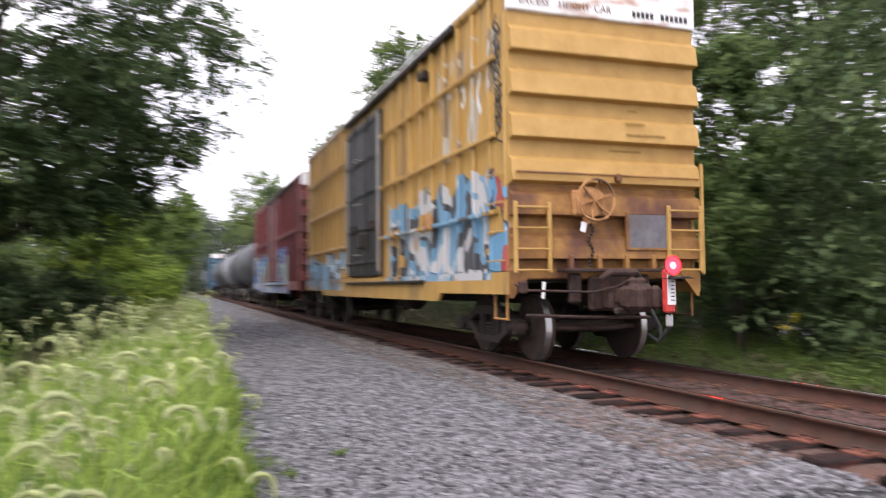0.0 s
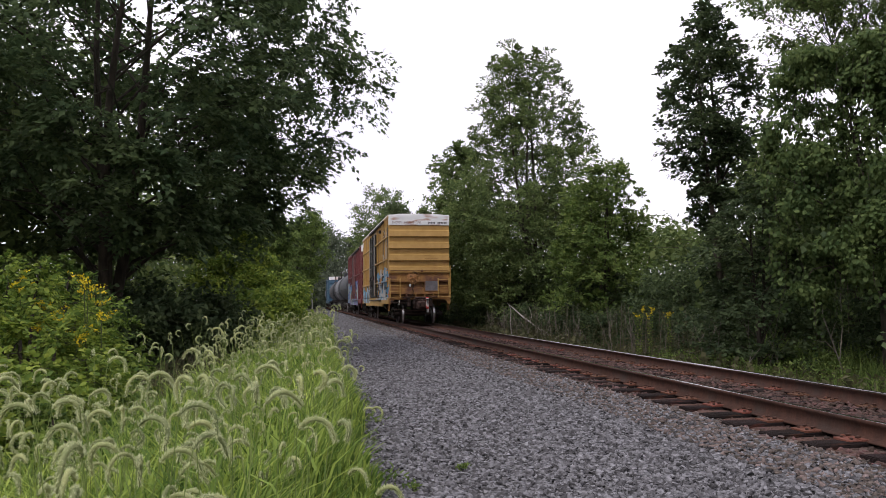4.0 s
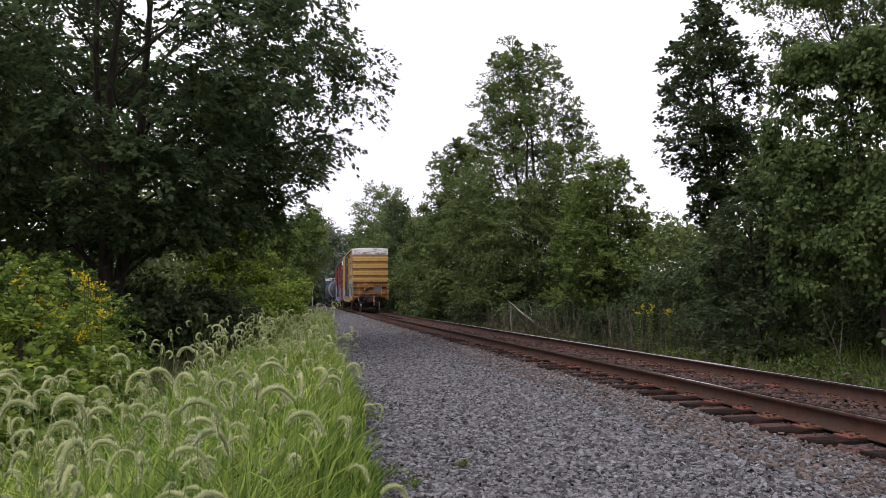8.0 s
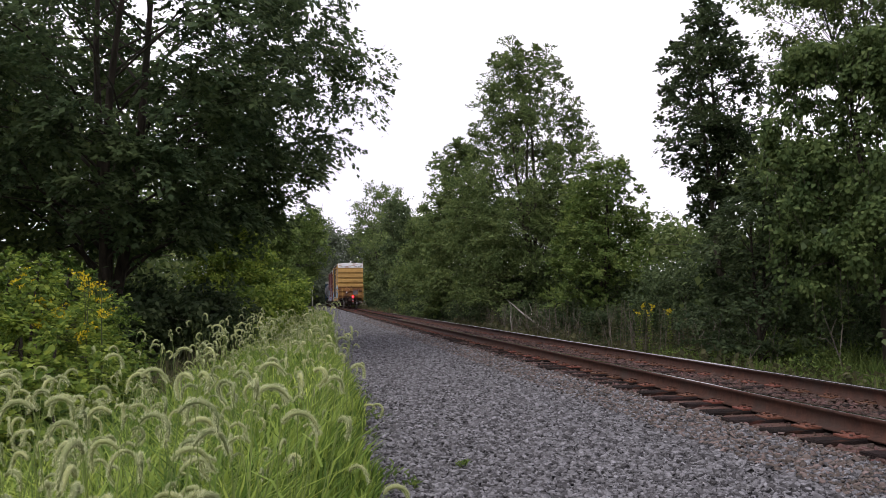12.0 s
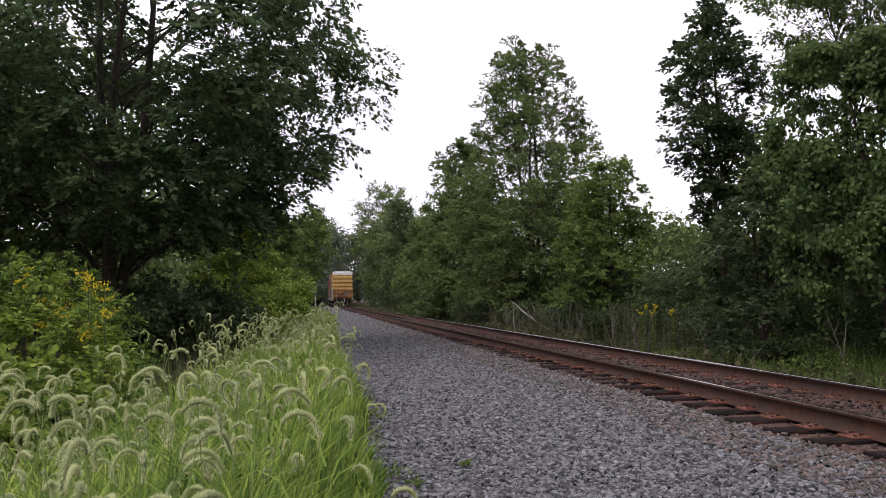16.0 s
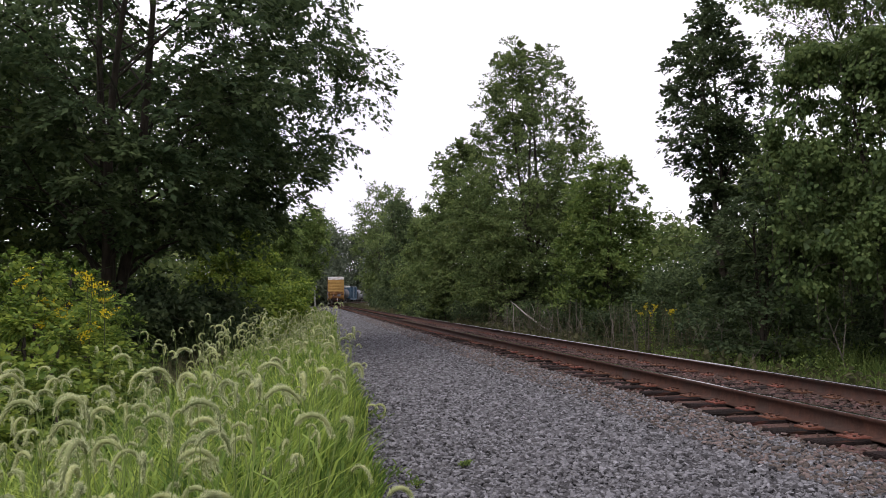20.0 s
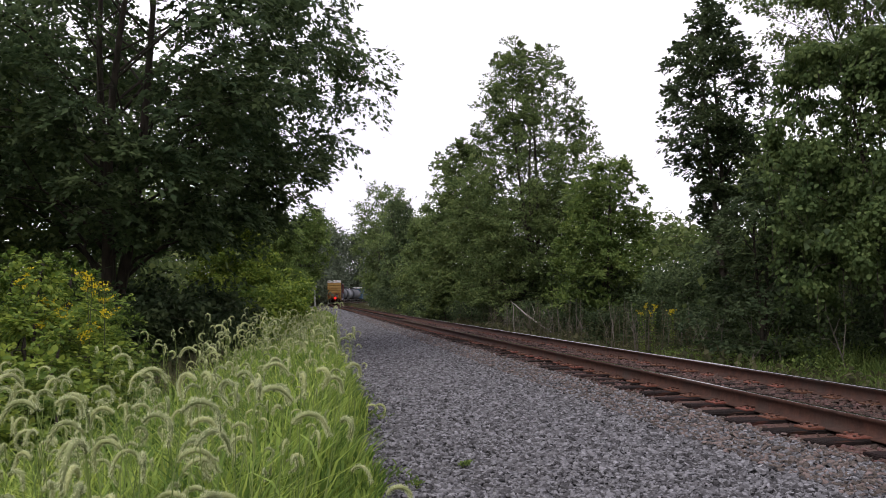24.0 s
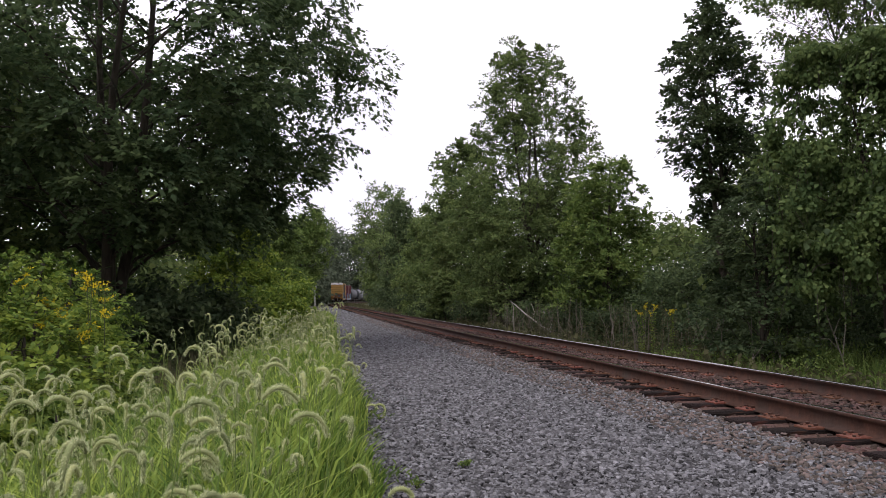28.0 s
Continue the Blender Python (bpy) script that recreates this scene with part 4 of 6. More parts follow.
    return part("flashing_lamp", disc, [RED_GLOW, RED_RIM, BLACK_RUBBER], unit_ob, "red lamp on an added hinge, with one glowing face", m=pose(mx, my - 0.09, 1.142))


flash = rear_fittings(yellow_car)
red_car, wheels_r = boxcar("maroon_boxcar", "maroon boxcar with a white roof end and graffiti", 15.7, 4.96, MAROON_PLAIN, MAROON, MAROON_PLAIN, MAROON_PLAIN, (6.3, 9.4), 1.6, 14.1, False)
blue_car, wheels_b = boxcar("blue_boxcar", "faded blue boxcar with a pale roof edge", 16.5, 4.9, BLUE_SIDE, BLUE_SIDE, BLUE_SIDE, BLUE_SIDE, (6.8, 9.8), 1.8, 14.7, False)


def tank_car(name, label, L, mat, band):
    car = thing(name, label, "tank car")
    r, zc = 1.50, 2.55
    prof = [(0.9, 0.02)] + [(0.9 + 0.55 * (1 - math.cos(k * math.pi / 12)), r * math.sin(k * math.pi / 12)) for k in range(1, 7)]
    prof += [(L - a, q) for a, q in prof[::-1]]
    part("tank", Geo().lathe(prof, "Y", (0, 0, zc), 36), mat, car, "smooth cylindrical tank", True)
    if band:
        part("tank_band", Geo().lathe([(L * 0.12, r + 0.006), (L * 0.62, r + 0.006)], "Y", (0, 0, zc), 36), band, car, "", True)
    part("dome", Geo().lathe([(0, 0.5), (0.55, 0.5), (0.6, 0.42)], "Z", (0, L / 2, zc + r - 0.08), 20), mat, car)
    rail = Geo()
    for sx in (-1, 1):
        rail.tube([(sx * 0.8, L / 2 - 1.2, zc + r + 0.6), (sx * 0.8, L / 2 + 1.2, zc + r + 0.6)], 0.02, 6)
        for dy in (-1.2, 0, 1.2):
            rail.tube([(sx * 0.8, L / 2 + dy, zc + r - 0.25), (sx * 0.8, L / 2 + dy, zc + r + 0.6)], 0.02, 6)
        rail.box((sx * 0.8, L / 2, zc + r - 0.2), (0.4, 2.6, 0.05))
    part("dome_platform", rail, IRON, car)
    part("frame", Geo().box((0, L / 2, 0.92), (0.6, L, 0.3), 0.03).box((0, 0.5, 1.05), (2.9, 1.0, 0.1), 0.02).box((0, L - 0.5, 1.05), (2.9, 1.0, 0.1), 0.02), IRON, car)
    for y in (1.9, L - 1.9):
        part("saddle", Geo().box((0, y, 1.15), (2.2, 0.35, 0.3), 0.04), IRON, car)
    for sx in (-1, 1):
        part("walkway_rail", Geo().tube([(sx * 1.45, 0.1, 1.9), (sx * 1.45, 0.1, 1.1)], 0.02, 6).tube([(sx * 1.45, 0.1, 1.9), (sx * 0.3, 0.1, 1.9)], 0.02, 6), IRON, car)
        part("side_handrail", Geo().tube([(sx * 1.56, 0.9, 2.2), (sx * 1.56, L - 0.9, 2.2)], 0.02, 6), IRON, car)
    coupler(car, 0, -1), coupler(car, L, 1)
    return car, running_gear(car, 1.9, L - 1.9)


grey_tank, wheels_g = tank_car("tank_car", "dark grey cylindrical tank car", 15.0, TANK_GREY, None)
white_tank, wheels_w = tank_car("tank_car", "grey cylindrical tank car with a broad white band", 15.5, TANK_GREY, TANK_WHITE)
brown_tank, wheels_t = tank_car("tank_car", "dull grey tank car behind the blue boxcar", 15.5, TANK_GREY, None)
lead_tank, wheels_l = tank_car("tank_car", "dull grey tank car with a white band", 15.0, TANK_GREY, TANK_WHITE)
# the cars in their order: thing, rear end's distance from the last car's rear end, its two truck centres, its wheels
GAP = 1.5
CARS = []
_at = 0.0
for car, length, ta, tb, wh in ((yellow_car, CAR_L, 1.6, 14.0, wheels_y), (red_car, 15.7, 1.6, 14.1, wheels_r), (grey_tank, 15.0, 1.9, 13.1, wheels_g),
                                (white_tank, 15.5, 1.9, 13.6, wheels_w), (brown_tank, 15.5, 1.9, 13.6, wheels_t), (blue_car, 16.5, 1.8, 14.7, wheels_b), (lead_tank, 15.0, 1.9, 13.1, wheels_l)):
    CARS.append((car, _at, ta, tb, wh))
    _at += length + GAP
TRAIN_S0, TRAIN_V = 9.06, 6.78


def motions():
    for car, back, ta, tb, wh in CARS:
        rows = []
        for k in range(57):
            s = TRAIN_S0 + TRAIN_V * k * 0.5 + back
            x0, y0, _ = track(s + ta)
            x1, y1, _ = track(s + tb)
            h = math.atan2(x1 - x0, y1 - y0)
            rows.append((k * 0.5, pose(x0 - ta * math.sin(h), y0 - ta * math.cos(h), RAIL_TOP, 0, 0, -math.degrees(h))))
        walk(car, rows)
        spin = math.degrees(TRAIN_V * 0.1 / WHEEL_R)
        for w in wh:
            at = w.matrix_basis.translation.copy()
            walk(w, [(k * 0.1, pose(*at, -spin * k, 0, 0)) for k in range(281)])
    # an added hinge imitates flashing: the glowing face flips up to the rear every 1.51 s and folds down again
    at = flash.matrix_basis.translation.copy()
    rows = [(0.0, 0)]
    for k in range(19):
        c = -0.04 + 1.511 * k
        rows += [(c + dt, a) for dt, a in ((-0.178, 90), (-0.161, 45), (-0.144, 0), (0.10, 0), (0.12, 45), (0.14, 90)) if 0 < c + dt < 28]
    walk(flash, [(t, pose(*at, a, 0, 0)) for t, a in rows + [(28.0, 90)]])
    # the tall foxtails sway a little
    for ob, period, phase in SWAY:
        at = ob.matrix_basis.translation.copy()
        rows = []
        for k in range(57):
            t = k * 0.5
            gust = 0.6 + 0.4 * math.sin(t * 0.45 + phase * 0.3)
            rows.append((t, pose(*at, 1.6 * gust * math.sin(t * 6.283 / period + phase), 2.2 * gust * math.cos(t * 6.283 / period * 0.8 + phase), 0)))
        walk(ob, rows)


# ---- plants ----
OAK_LEAF = ([(0, 0, 0), (0.36, 0.40, 0.08), (0.15, 0.60, 0.02), (0, 1.0, -0.06), (-0.15, 0.60, 0.02), (-0.36, 0.40, 0.08)],
            [(0, 1, 2), (0, 2, 4), (0, 4, 5), (2, 3, 4)])
BROAD_LEAF = ([(0, 0, 0), (0.34, 0.30, 0.10), (0.26, 0.68, 0.08), (0, 1.0, -0.05), (-0.26, 0.68, 0.08), (-0.34, 0.30, 0.10)],
              [(0, 1, 3), (1, 2, 3), (0, 3, 5), (3, 4, 5)])
DIAMOND = ([(0, 0, 0), (0.36, 0.45, 0.12), (0, 1.0, -0.04), (-0.36, 0.45, 0.12)], [(0, 1, 2), (0, 2, 3)])


def crown_points(rg, lobes, n, gap=0.40, seed=0, spread=0.42, per=14, shell=0.55):
    """Places of leaves in sprays, spread over the lobes of a crown, with gaps between the sprays."""
    subs = []
    for q in lobes:
        for k in range(7):
            e = unit(rg.normal(size=3) + np.array([0, 0, 0.25]))
            w = rg.uniform(0.38, 0.66)
            o = 0.70 + 0.22 * rg.random()
            subs.append((q[0] + e[0] * q[3] * o, q[1] + e[1] * q[3] * o, q[2] + e[2] * q[4] * o, q[3] * w, min(q[3], q[4] * 1.3) * w * rg.uniform(0.55, 0.9)))
        subs.append((q[0], q[1], q[2], q[3] * 0.8, q[4] * 0.8))
    lob = np.array(subs, float)
    area = (lob[:, 3] * lob[:, 3] + lob[:, 3] * lob[:, 4]) ** 1.0
    m = int(n / per / max(0.15, 1 - gap) * 1.1)
    pick = rg.choice(len(lob), m, p=area / area.sum())
    d = unit(rg.normal(size=(m, 3)))
    d[:, 2] = np.where(rg.random(m) < 0.7, np.abs(d[:, 2]), d[:, 2])
    r = (shell + (1.04 - shell) * rg.random(m)) + 0.10 * rg.normal(size=m) + 0.45 * (rg.random(m) < 0.07)
    c = lob[pick, :3] + d * r[:, None] * np.stack([lob[pick, 3], lob[pick, 3], lob[pick, 4]], -1)
    c[:, 2] -= 0.15 * lob[pick, 3] * (d[:, 0] ** 2 + d[:, 1] ** 2)
    size = np.mean([q[3] for q in lobes])
    keep = grain(c / (0.55 * size + 0.25), seed) * 0.6 + grain(c / (0.22 * size + 0.12), seed + 1) * 0.4 > gap
    c, d, pick = c[keep], d[keep], pick[keep]
    out = unit(d * np.array([1, 1, 0.5]) + 0.35 * rg.normal(size=d.shape))
    return c, out, pick


def leaves_mesh(name, rg, c, out, n, size, mat, shape, spread, droop=0.35):
    per = max(1, int(n / max(1, len(c))))
    c, out = np.repeat(c, per, 0), np.repeat(out, per, 0)
    m = len(c)
    u = rg.random((m, 1))
    place = c + out * (u - 0.4) * spread * 1.5 + rg.normal(size=(m, 3)) * spread * np.array([0.36, 0.36, 0.22])
    tip = unit(out * 0.7 + rg.normal(size=(m, 3)) * 0.75 + np.array([0, 0, -droop]))
    normal = unit(np.array([0, 0, 1.0]) + rg.normal(size=(m, 3)) * 0.42)
    v, f = scatter(shape[0], shape[1], place, tip, normal, size * (0.65 + 0.7 * rg.random(m)))
    return big_mesh(name, v, f, mat)


def wood(rg, base, lobes, trunk_r, sway=0.3, lean=1.0, forks=5):
    """Trunk and limbs of a tree as two bodies: a tapered trunk, and limbs that reach into each lobe of the crown."""
    lob = sorted(lobes, key=lambda q: -q[2])
    top = max(q[2] for q in lob)
    head = np.array(base[:2]) + lean * (np.mean([q[:2] for q in lob[:3]], axis=0) - np.array(base[:2]))
    z0 = base[2] - 0.2
    pts, rs = [], []
    for k in range(9):
        t = k / 8
        w = t ** 1.3 * 0.85
        pts.append(Vector((base[0] + (head[0] - base[0]) * w + sway * 0.3 * math.sin(t * 5 + base[0]), base[1] + (head[1] - base[1]) * w + sway * 0.3 * math.cos(t * 4 + base[1]), z0 + (top - z0) * t)))
        rs.append(trunk_r * (1.25 if k == 0 else 1.0) * (1 - t) ** 1.15 + 0.012)
    trunk = Geo().tube(pts, rs, 10)
    limbs = Geo()
    for q in lob:
        c = Vector(q[:3])
        t = max(0.12, min(0.9, (c.z - z0) / (top - z0) * 0.72))
        i = t * 8
        p = pts[int(i)].lerp(pts[min(8, int(i) + 1)], i - int(i))
        r0 = max(0.025, trunk_r * (1 - t) * 0.45)
        ln = (c - p).length
        mid = p.lerp(c, 0.55) + Vector((rg.normal(), rg.normal(), 0.8 + rg.normal() * 0.8)) * 0.10 * ln
        q1 = p.lerp(mid, 0.5) + Vector(rg.normal(size=3)) * 0.05 * ln
        q2 = mid.lerp(c, 0.5) + Vector(rg.normal(size=3)) * 0.06 * ln
        limbs.tube([p, q1, mid, q2, c], [r0, r0 * 0.8, r0 * 0.6, r0 * 0.45, r0 * 0.3], 6)
        for k in range(forks):
            d = Vector(rg.normal(size=3)).normalized()
            e = c + Vector((d.x * q[3], d.y * q[3], d.z * q[4])) * 0.9
            s = p.lerp(c, rg.uniform(0.5, 1.0)) if k % 2 else c
            limbs.tube([s, s.lerp(e, 0.5) + Vector((0, 0, 0.06 * q[3])), e], [r0 * 0.35, r0 * 0.22, 0.008], 5)
    return trunk, limbs


def tree(name, label, at, lobes, mat, n, size, shape=None, gap=0.40, trunk_r=None, cat="tree", spread=None, shell=0.45, group="", seed=None, lean=1.0):
    seed = seed if seed is not None else int(abs(at[0] * 37 + at[1] * 101)) % 9973
    rg = np.random.default_rng(seed)
    z = float(lay(np.array([at[0]]), np.array([at[1]]))[0])
    top = max(q[2] + q[4] for q in lobes)
    ob = thing(name, label, cat, Matrix.Translation((at[0], at[1], z)), group)
    rel = [(q[0] - at[0], q[1] - at[1], q[2] - z, q[3], q[4]) for q in lobes]
    trunk, limbs = wood(rg, (0, 0, 0), rel, trunk_r or max(0.04, top * 0.016), lean=lean)
    part("trunk", trunk, BARK, ob, smooth=True)
    tagged(part("branching", limbs, BARK, ob, smooth=True), kind="stuff")
    spread = spread or max(0.3, size * 2.6)
    c, out, pick = crown_points(rg, rel, n, gap, seed % 50, spread, 14, shell)
    part("crown", leaves_mesh("crown", rg, c, out, n, size, mat, shape or DIAMOND, spread), None, ob)
    return ob


def shrub(name, label, at, r, h, mat, n, size, shape=None, cat="shrub", gap=0.36, lobes=4, group=""):
    rg = np.random.default_rng(int(abs(at[0] * 53 + at[1] * 211)) % 9973)
    z = float(lay(np.array([at[0]]), np.array([at[1]]))[0])
    ls = []
    for k in range(lobes):
        a, q = rg.random() * 6.28, rg.random() * 0.6 * r
        hh = h * rg.uniform(0.45, 0.8)
        ls.append((at[0] + q * math.cos(a), at[1] + q * math.sin(a), z + hh, r * rg.uniform(0.45, 0.75), h * rg.uniform(0.25, 0.4)))
    ls.append((at[0], at[1], z + h * 0.3, r * 0.9, h * 0.3))
    return tree(name, label, at, ls, mat, n, size, shape, gap, max(0.015, h * 0.012), cat, max(0.12, size * 2.2), 0.35, group)


def limb_tree(name, label, at, height, profile, mat, n, size, limbs=60, shape=None, trunk_r=None, lean=(0.0, 0.0), stems=1, rise=0.45, droop=0.25, thin=0.0, cat="tree", seed=None, spread=None, fan=0.16, low=0.12, vary=(0.55, 1.0), twigs=7, limb=1.0):
    """A tree grown limb by limb: profile is (height, reach) pairs of the crown's outline; sprays of leaves sit along the limbs and their twigs."""
    seed = seed if seed is not None else int(abs(at[0] * 37 + at[1] * 101)) % 9973
    rg = np.random.default_rng(seed)
    z = float(lay(np.array([at[0]]), np.array([at[1]]))[0])
    ob = thing(name, label, cat, Matrix.Translation((at[0], at[1], z)))
    trunk_r = trunk_r or height * 0.016
    ph, pr = [p[0] for p in profile], [p[1] for p in profile]
    wood_geo, twig_geo = Geo(), Geo()
    axes = []
    for k in range(stems):
        a = 6.283 * k / stems + 0.6
        pts = []
        for i in range(10):
            t = i / 9
            pts.append(Vector((lean[0] * t + math.cos(a) * (fan if stems > 1 else 0) * height * t * 0.7 + 0.02 * height * math.sin(3 * t + k), lean[1] * t + math.sin(a) * (fan if stems > 1 else 0) * height * t * 0.7 + 0.02 * height * math.cos(4 * t + k),
                               -0.2 + (height + 0.2) * (t if k == 0 else t * 0.92))))
        wood_geo.tube(pts, [trunk_r * (1.3 if i == 0 else 1.0) * (0.72 if stems > 1 else 1.0) * (1 - i / 9) ** 1.1 + 0.012 for i in range(10)], 9)
        axes.append(pts)
    sprays, outs = [], []
    for k in range(limbs):
        # heights spread so that wide parts of the crown get more limbs
        while True:
            h = rg.uniform(ph[0], ph[-1])
            if rg.random() < np.interp(h, ph, pr) / max(pr) + low:
                break
        reach = float(np.interp(h, ph, pr)) * rg.uniform(*vary)
        a = k * 2.39996 + rg.normal() * 0.35
        axis = axes[k % stems]
        up = rise * (0.5 + 0.9 * (h - ph[0]) / (ph[-1] - ph[0])) - droop * (1 - (h - ph[0]) / (ph[-1] - ph[0]))
        z0 = max(ph[0] * 0.7, h - up * reach)
        t = min(0.97, max(0.0, z0 / height)) * 9
        p0 = axis[int(t)].lerp(axis[min(9, int(t) + 1)], t - int(t))
        end = Vector((lean[0] * h / height + math.cos(a) * reach, lean[1] * h / height + math.sin(a) * reach, h))
        ln = (end - p0).length
        mid = p0.lerp(end, 0.5) + Vector((rg.normal() * 0.06, rg.normal() * 0.06, 0.10 * ln / max(ln, 0.1))) * ln
        q1, q2 = p0.lerp(mid, 0.5) + Vector(rg.normal(size=3)) * 0.03 * ln, mid.lerp(end, 0.5) + Vector(rg.normal(size=3)) * 0.04 * ln
        r0 = max(0.012, limb * trunk_r * 0.24 * (1 - h / height * 0.7) * min(1, ln / (max(pr) * 0.8)))
        path = [p0, q1, mid, q2, end]
        twig_geo.tube(path, [r0, r0 * 0.8, r0 * 0.6, r0 * 0.4, r0 * 0.15], 4)
        # twigs
        for j in range(twigs):
            u = 0.8 + 3.1 * rg.random() ** 0.58
            b = path[int(u)].lerp(path[int(u) + 1], u - int(u))
            d = (end - p0).normalized() * 0.7 + Vector(rg.normal(size=3)) * 0.55
            d.z = d.z * 0.6 + 0.08
            e = b + d.normalized() * ln * rg.uniform(0.16, 0.34) * (1.15 - 0.12 * u)
            twig_geo.tube([b, b.lerp(e, 0.55) + Vector((0, 0, 0.02 * ln)), e], [r0 * 0.3, r0 * 0.2, 0.004], 3, False)
            for i in range(4):
                c = b.lerp(e, 0.35 + 0.22 * i + 0.1 * rg.random())
                sprays.append(c)
                outs.append(d)
        for i in range(5):
            u = 1.0 + 3.0 * (i + rg.random()) / 5
            sprays.append(path[min(3, int(u))].lerp(path[min(4, int(u) + 1)], u - int(u)))
            outs.append(end - p0)
    c, o = np.array(sprays), unit(np.array(outs))
    keep = grain(c / min(0.85, 0.16 * max(pr) + 0.15), seed % 40) > thin * (0.2 + 1.35 * c[:, 2] / height)
    c, o = c[keep], o[keep]
    part("trunk", wood_geo, BARK, ob, smooth=True)
    tagged(part("branching", twig_geo, BARK, ob, smooth=True), kind="stuff")
    part("crown", leaves_mesh("crown", rg, c, o, n, size, mat, shape or DIAMOND, spread or max(0.22, size * 2.0, 0.085 * max(pr))), None, ob)
    return ob


def clump_tree(name, label, at, height, profile, mat, clumps, size, shape=None, radius=0.7, sprays=13, leaves=15, flat=0.42, droop=0.3, lift=0.10, trunk_r=None, lean=(0.0, 0.0),
               stems=1, fan=0.10, thin=0.30, patch=2.2, inner=0.30, rise=0.5, limb=1.0, seed=1, cat="tree", boughs=30, group=""):
    """A tree whose foliage hangs in clumps: each clump sits at the end of a bough and is a fan of leafy sprays; open patches are left between the clumps."""
    rg = np.random.default_rng(seed)
    z = float(lay(np.array([at[0]]), np.array([at[1]]))[0])
    ob = thing(name, label, cat, Matrix.Translation((at[0], at[1], z)), group)
    trunk_r = trunk_r or height * 0.016
    ph, pr = np.array([p[0] for p in profile]), np.array([p[1] for p in profile])
    stem_geo, bough_geo = Geo(), Geo()
    axes = []
    for k in range(stems):
        a = 6.283 * k / stems + 0.6
        f = fan if stems > 1 else 0.0
        pts = [Vector((lean[0] * t + math.cos(a) * f * height * t * 0.7 + 0.014 * height * math.sin(5 * t + k), lean[1] * t + math.sin(a) * f * height * t * 0.7 + 0.014 * height * math.cos(4 * t + k),
                       -0.2 + (height * (0.97 if k == 0 else 0.88) + 0.2) * t)) for t in np.linspace(0, 1, 10)]
        stem_geo.tube(pts, [trunk_r * (1.3 if i == 0 else 1.0) * (0.75 if stems > 1 else 1.0) * (1 - i / 9) ** 0.9 + 0.012 for i in range(10)], 9)
        axes.append(pts)
    hs = np.linspace(ph[0], ph[-1], 200)
    wt = np.interp(hs, ph, pr) + 0.25 * max(pr)
    h = rg.choice(hs, clumps, p=wt / wt.sum()) + rg.normal(size=clumps) * 0.1
    u = (inner ** 2 + (1 - inner ** 2) * rg.random(clumps)) ** 0.5
    reach = np.interp(h, ph, pr) * u
    a = np.arange(clumps) * 2.39996 + rg.normal(size=clumps) * 0.4
    t = h / height
    c = np.stack([lean[0] * t + np.cos(a) * reach, lean[1] * t + np.sin(a) * reach, h], -1)
    keep = grain(c / patch + 7.3, seed + 3) > thin * (0.75 + 0.4 * t)
    c, reach, h, u = c[keep], reach[keep], h[keep], u[keep]
    m = len(c)
    R = radius * (0.6 + 0.7 * rg.random(m)) * np.clip(0.55 + 0.5 * np.interp(h, ph, pr) / max(pr), 0.55, 1.0)
    outward = unit(c - np.stack([lean[0] * h / height, lean[1] * h / height, h - 0.25 * max(pr)], -1))
    # boughs leave the stems in turn; each clump hangs on the nearest point of a bough or stem
    nodes, girth = [], []
    for ax in axes:
        for i in range(2, 10):
            nodes.append(ax[i])
            girth.append(trunk_r * 0.3 * (1 - i / 10))
    for k in range(boughs):
        hb = ph[0] + (ph[-1] - ph[0]) * (k + 0.5) / boughs * 0.92
        rb = float(np.interp(hb, ph, pr)) * rg.uniform(0.6, 0.85)
        ab = k * 2.39996 + rg.normal() * 0.3
        e = Vector((lean[0] * hb / height + math.cos(ab) * rb, lean[1] * hb / height + math.sin(ab) * rb, hb))
        q = min(0.95, max(0.10, (hb - rise * rb) / height)) * 9
        ax = axes[k % stems]
        p = ax[int(q)].lerp(ax[int(q) + 1], q - int(q))
        ln = (e - p).length
        bend = [Vector(rg.normal(size=3)) * 0.05 * ln for _ in range(3)]
        path = [p] + [p.lerp(e, u0) + bend[i] + Vector((0, 0, 0.10 * ln * math.sin(3.14 * u0))) for i, u0 in enumerate((0.3, 0.55, 0.8))] + [e]
        r0 = max(0.014, limb * trunk_r * 0.34 * (1 - 0.75 * hb / height))
        bough_geo.tube(path, [r0, r0 * 0.8, r0 * 0.6, r0 * 0.42, r0 * 0.2], 6, False)
        for i in range(1, 5):
            nodes += [path[i], path[i - 1].lerp(path[i], 0.5)]
            girth += [r0 * (1 - 0.19 * i)] * 2
    nodes_at = np.array(nodes)
    for k in range(m):
        e = Vector(c[k])
        gap_to = np.linalg.norm((nodes_at - c[k]) * np.array([1, 1, 1.3]), axis=1) + 2.0 * np.maximum(0, nodes_at[:, 2] - c[k, 2] - 0.2)
        i = int(np.argmin(gap_to))
        p = nodes[i]
        ln = (e - p).length
        mid = p.lerp(e, 0.5) + Vector((rg.normal() * 0.10, rg.normal() * 0.10, 0.06)) * ln
        r0 = min(girth[i] * 0.6, 0.006 + 0.006 * ln)
        bough_geo.tube([p, mid, e], [r0, r0 * 0.7, r0 * 0.3], 4, False)
        for j in range(3):
            d = Vector(rg.normal(size=3)).normalized()
            bough_geo.tube([mid.lerp(e, 0.6), e + Vector((d.x, d.y, d.z * flat)) * R[k] * 0.6], [r0 * 0.4, 0.003], 3, False)
    n = m * sprays
    ci = np.repeat(np.arange(m), sprays)
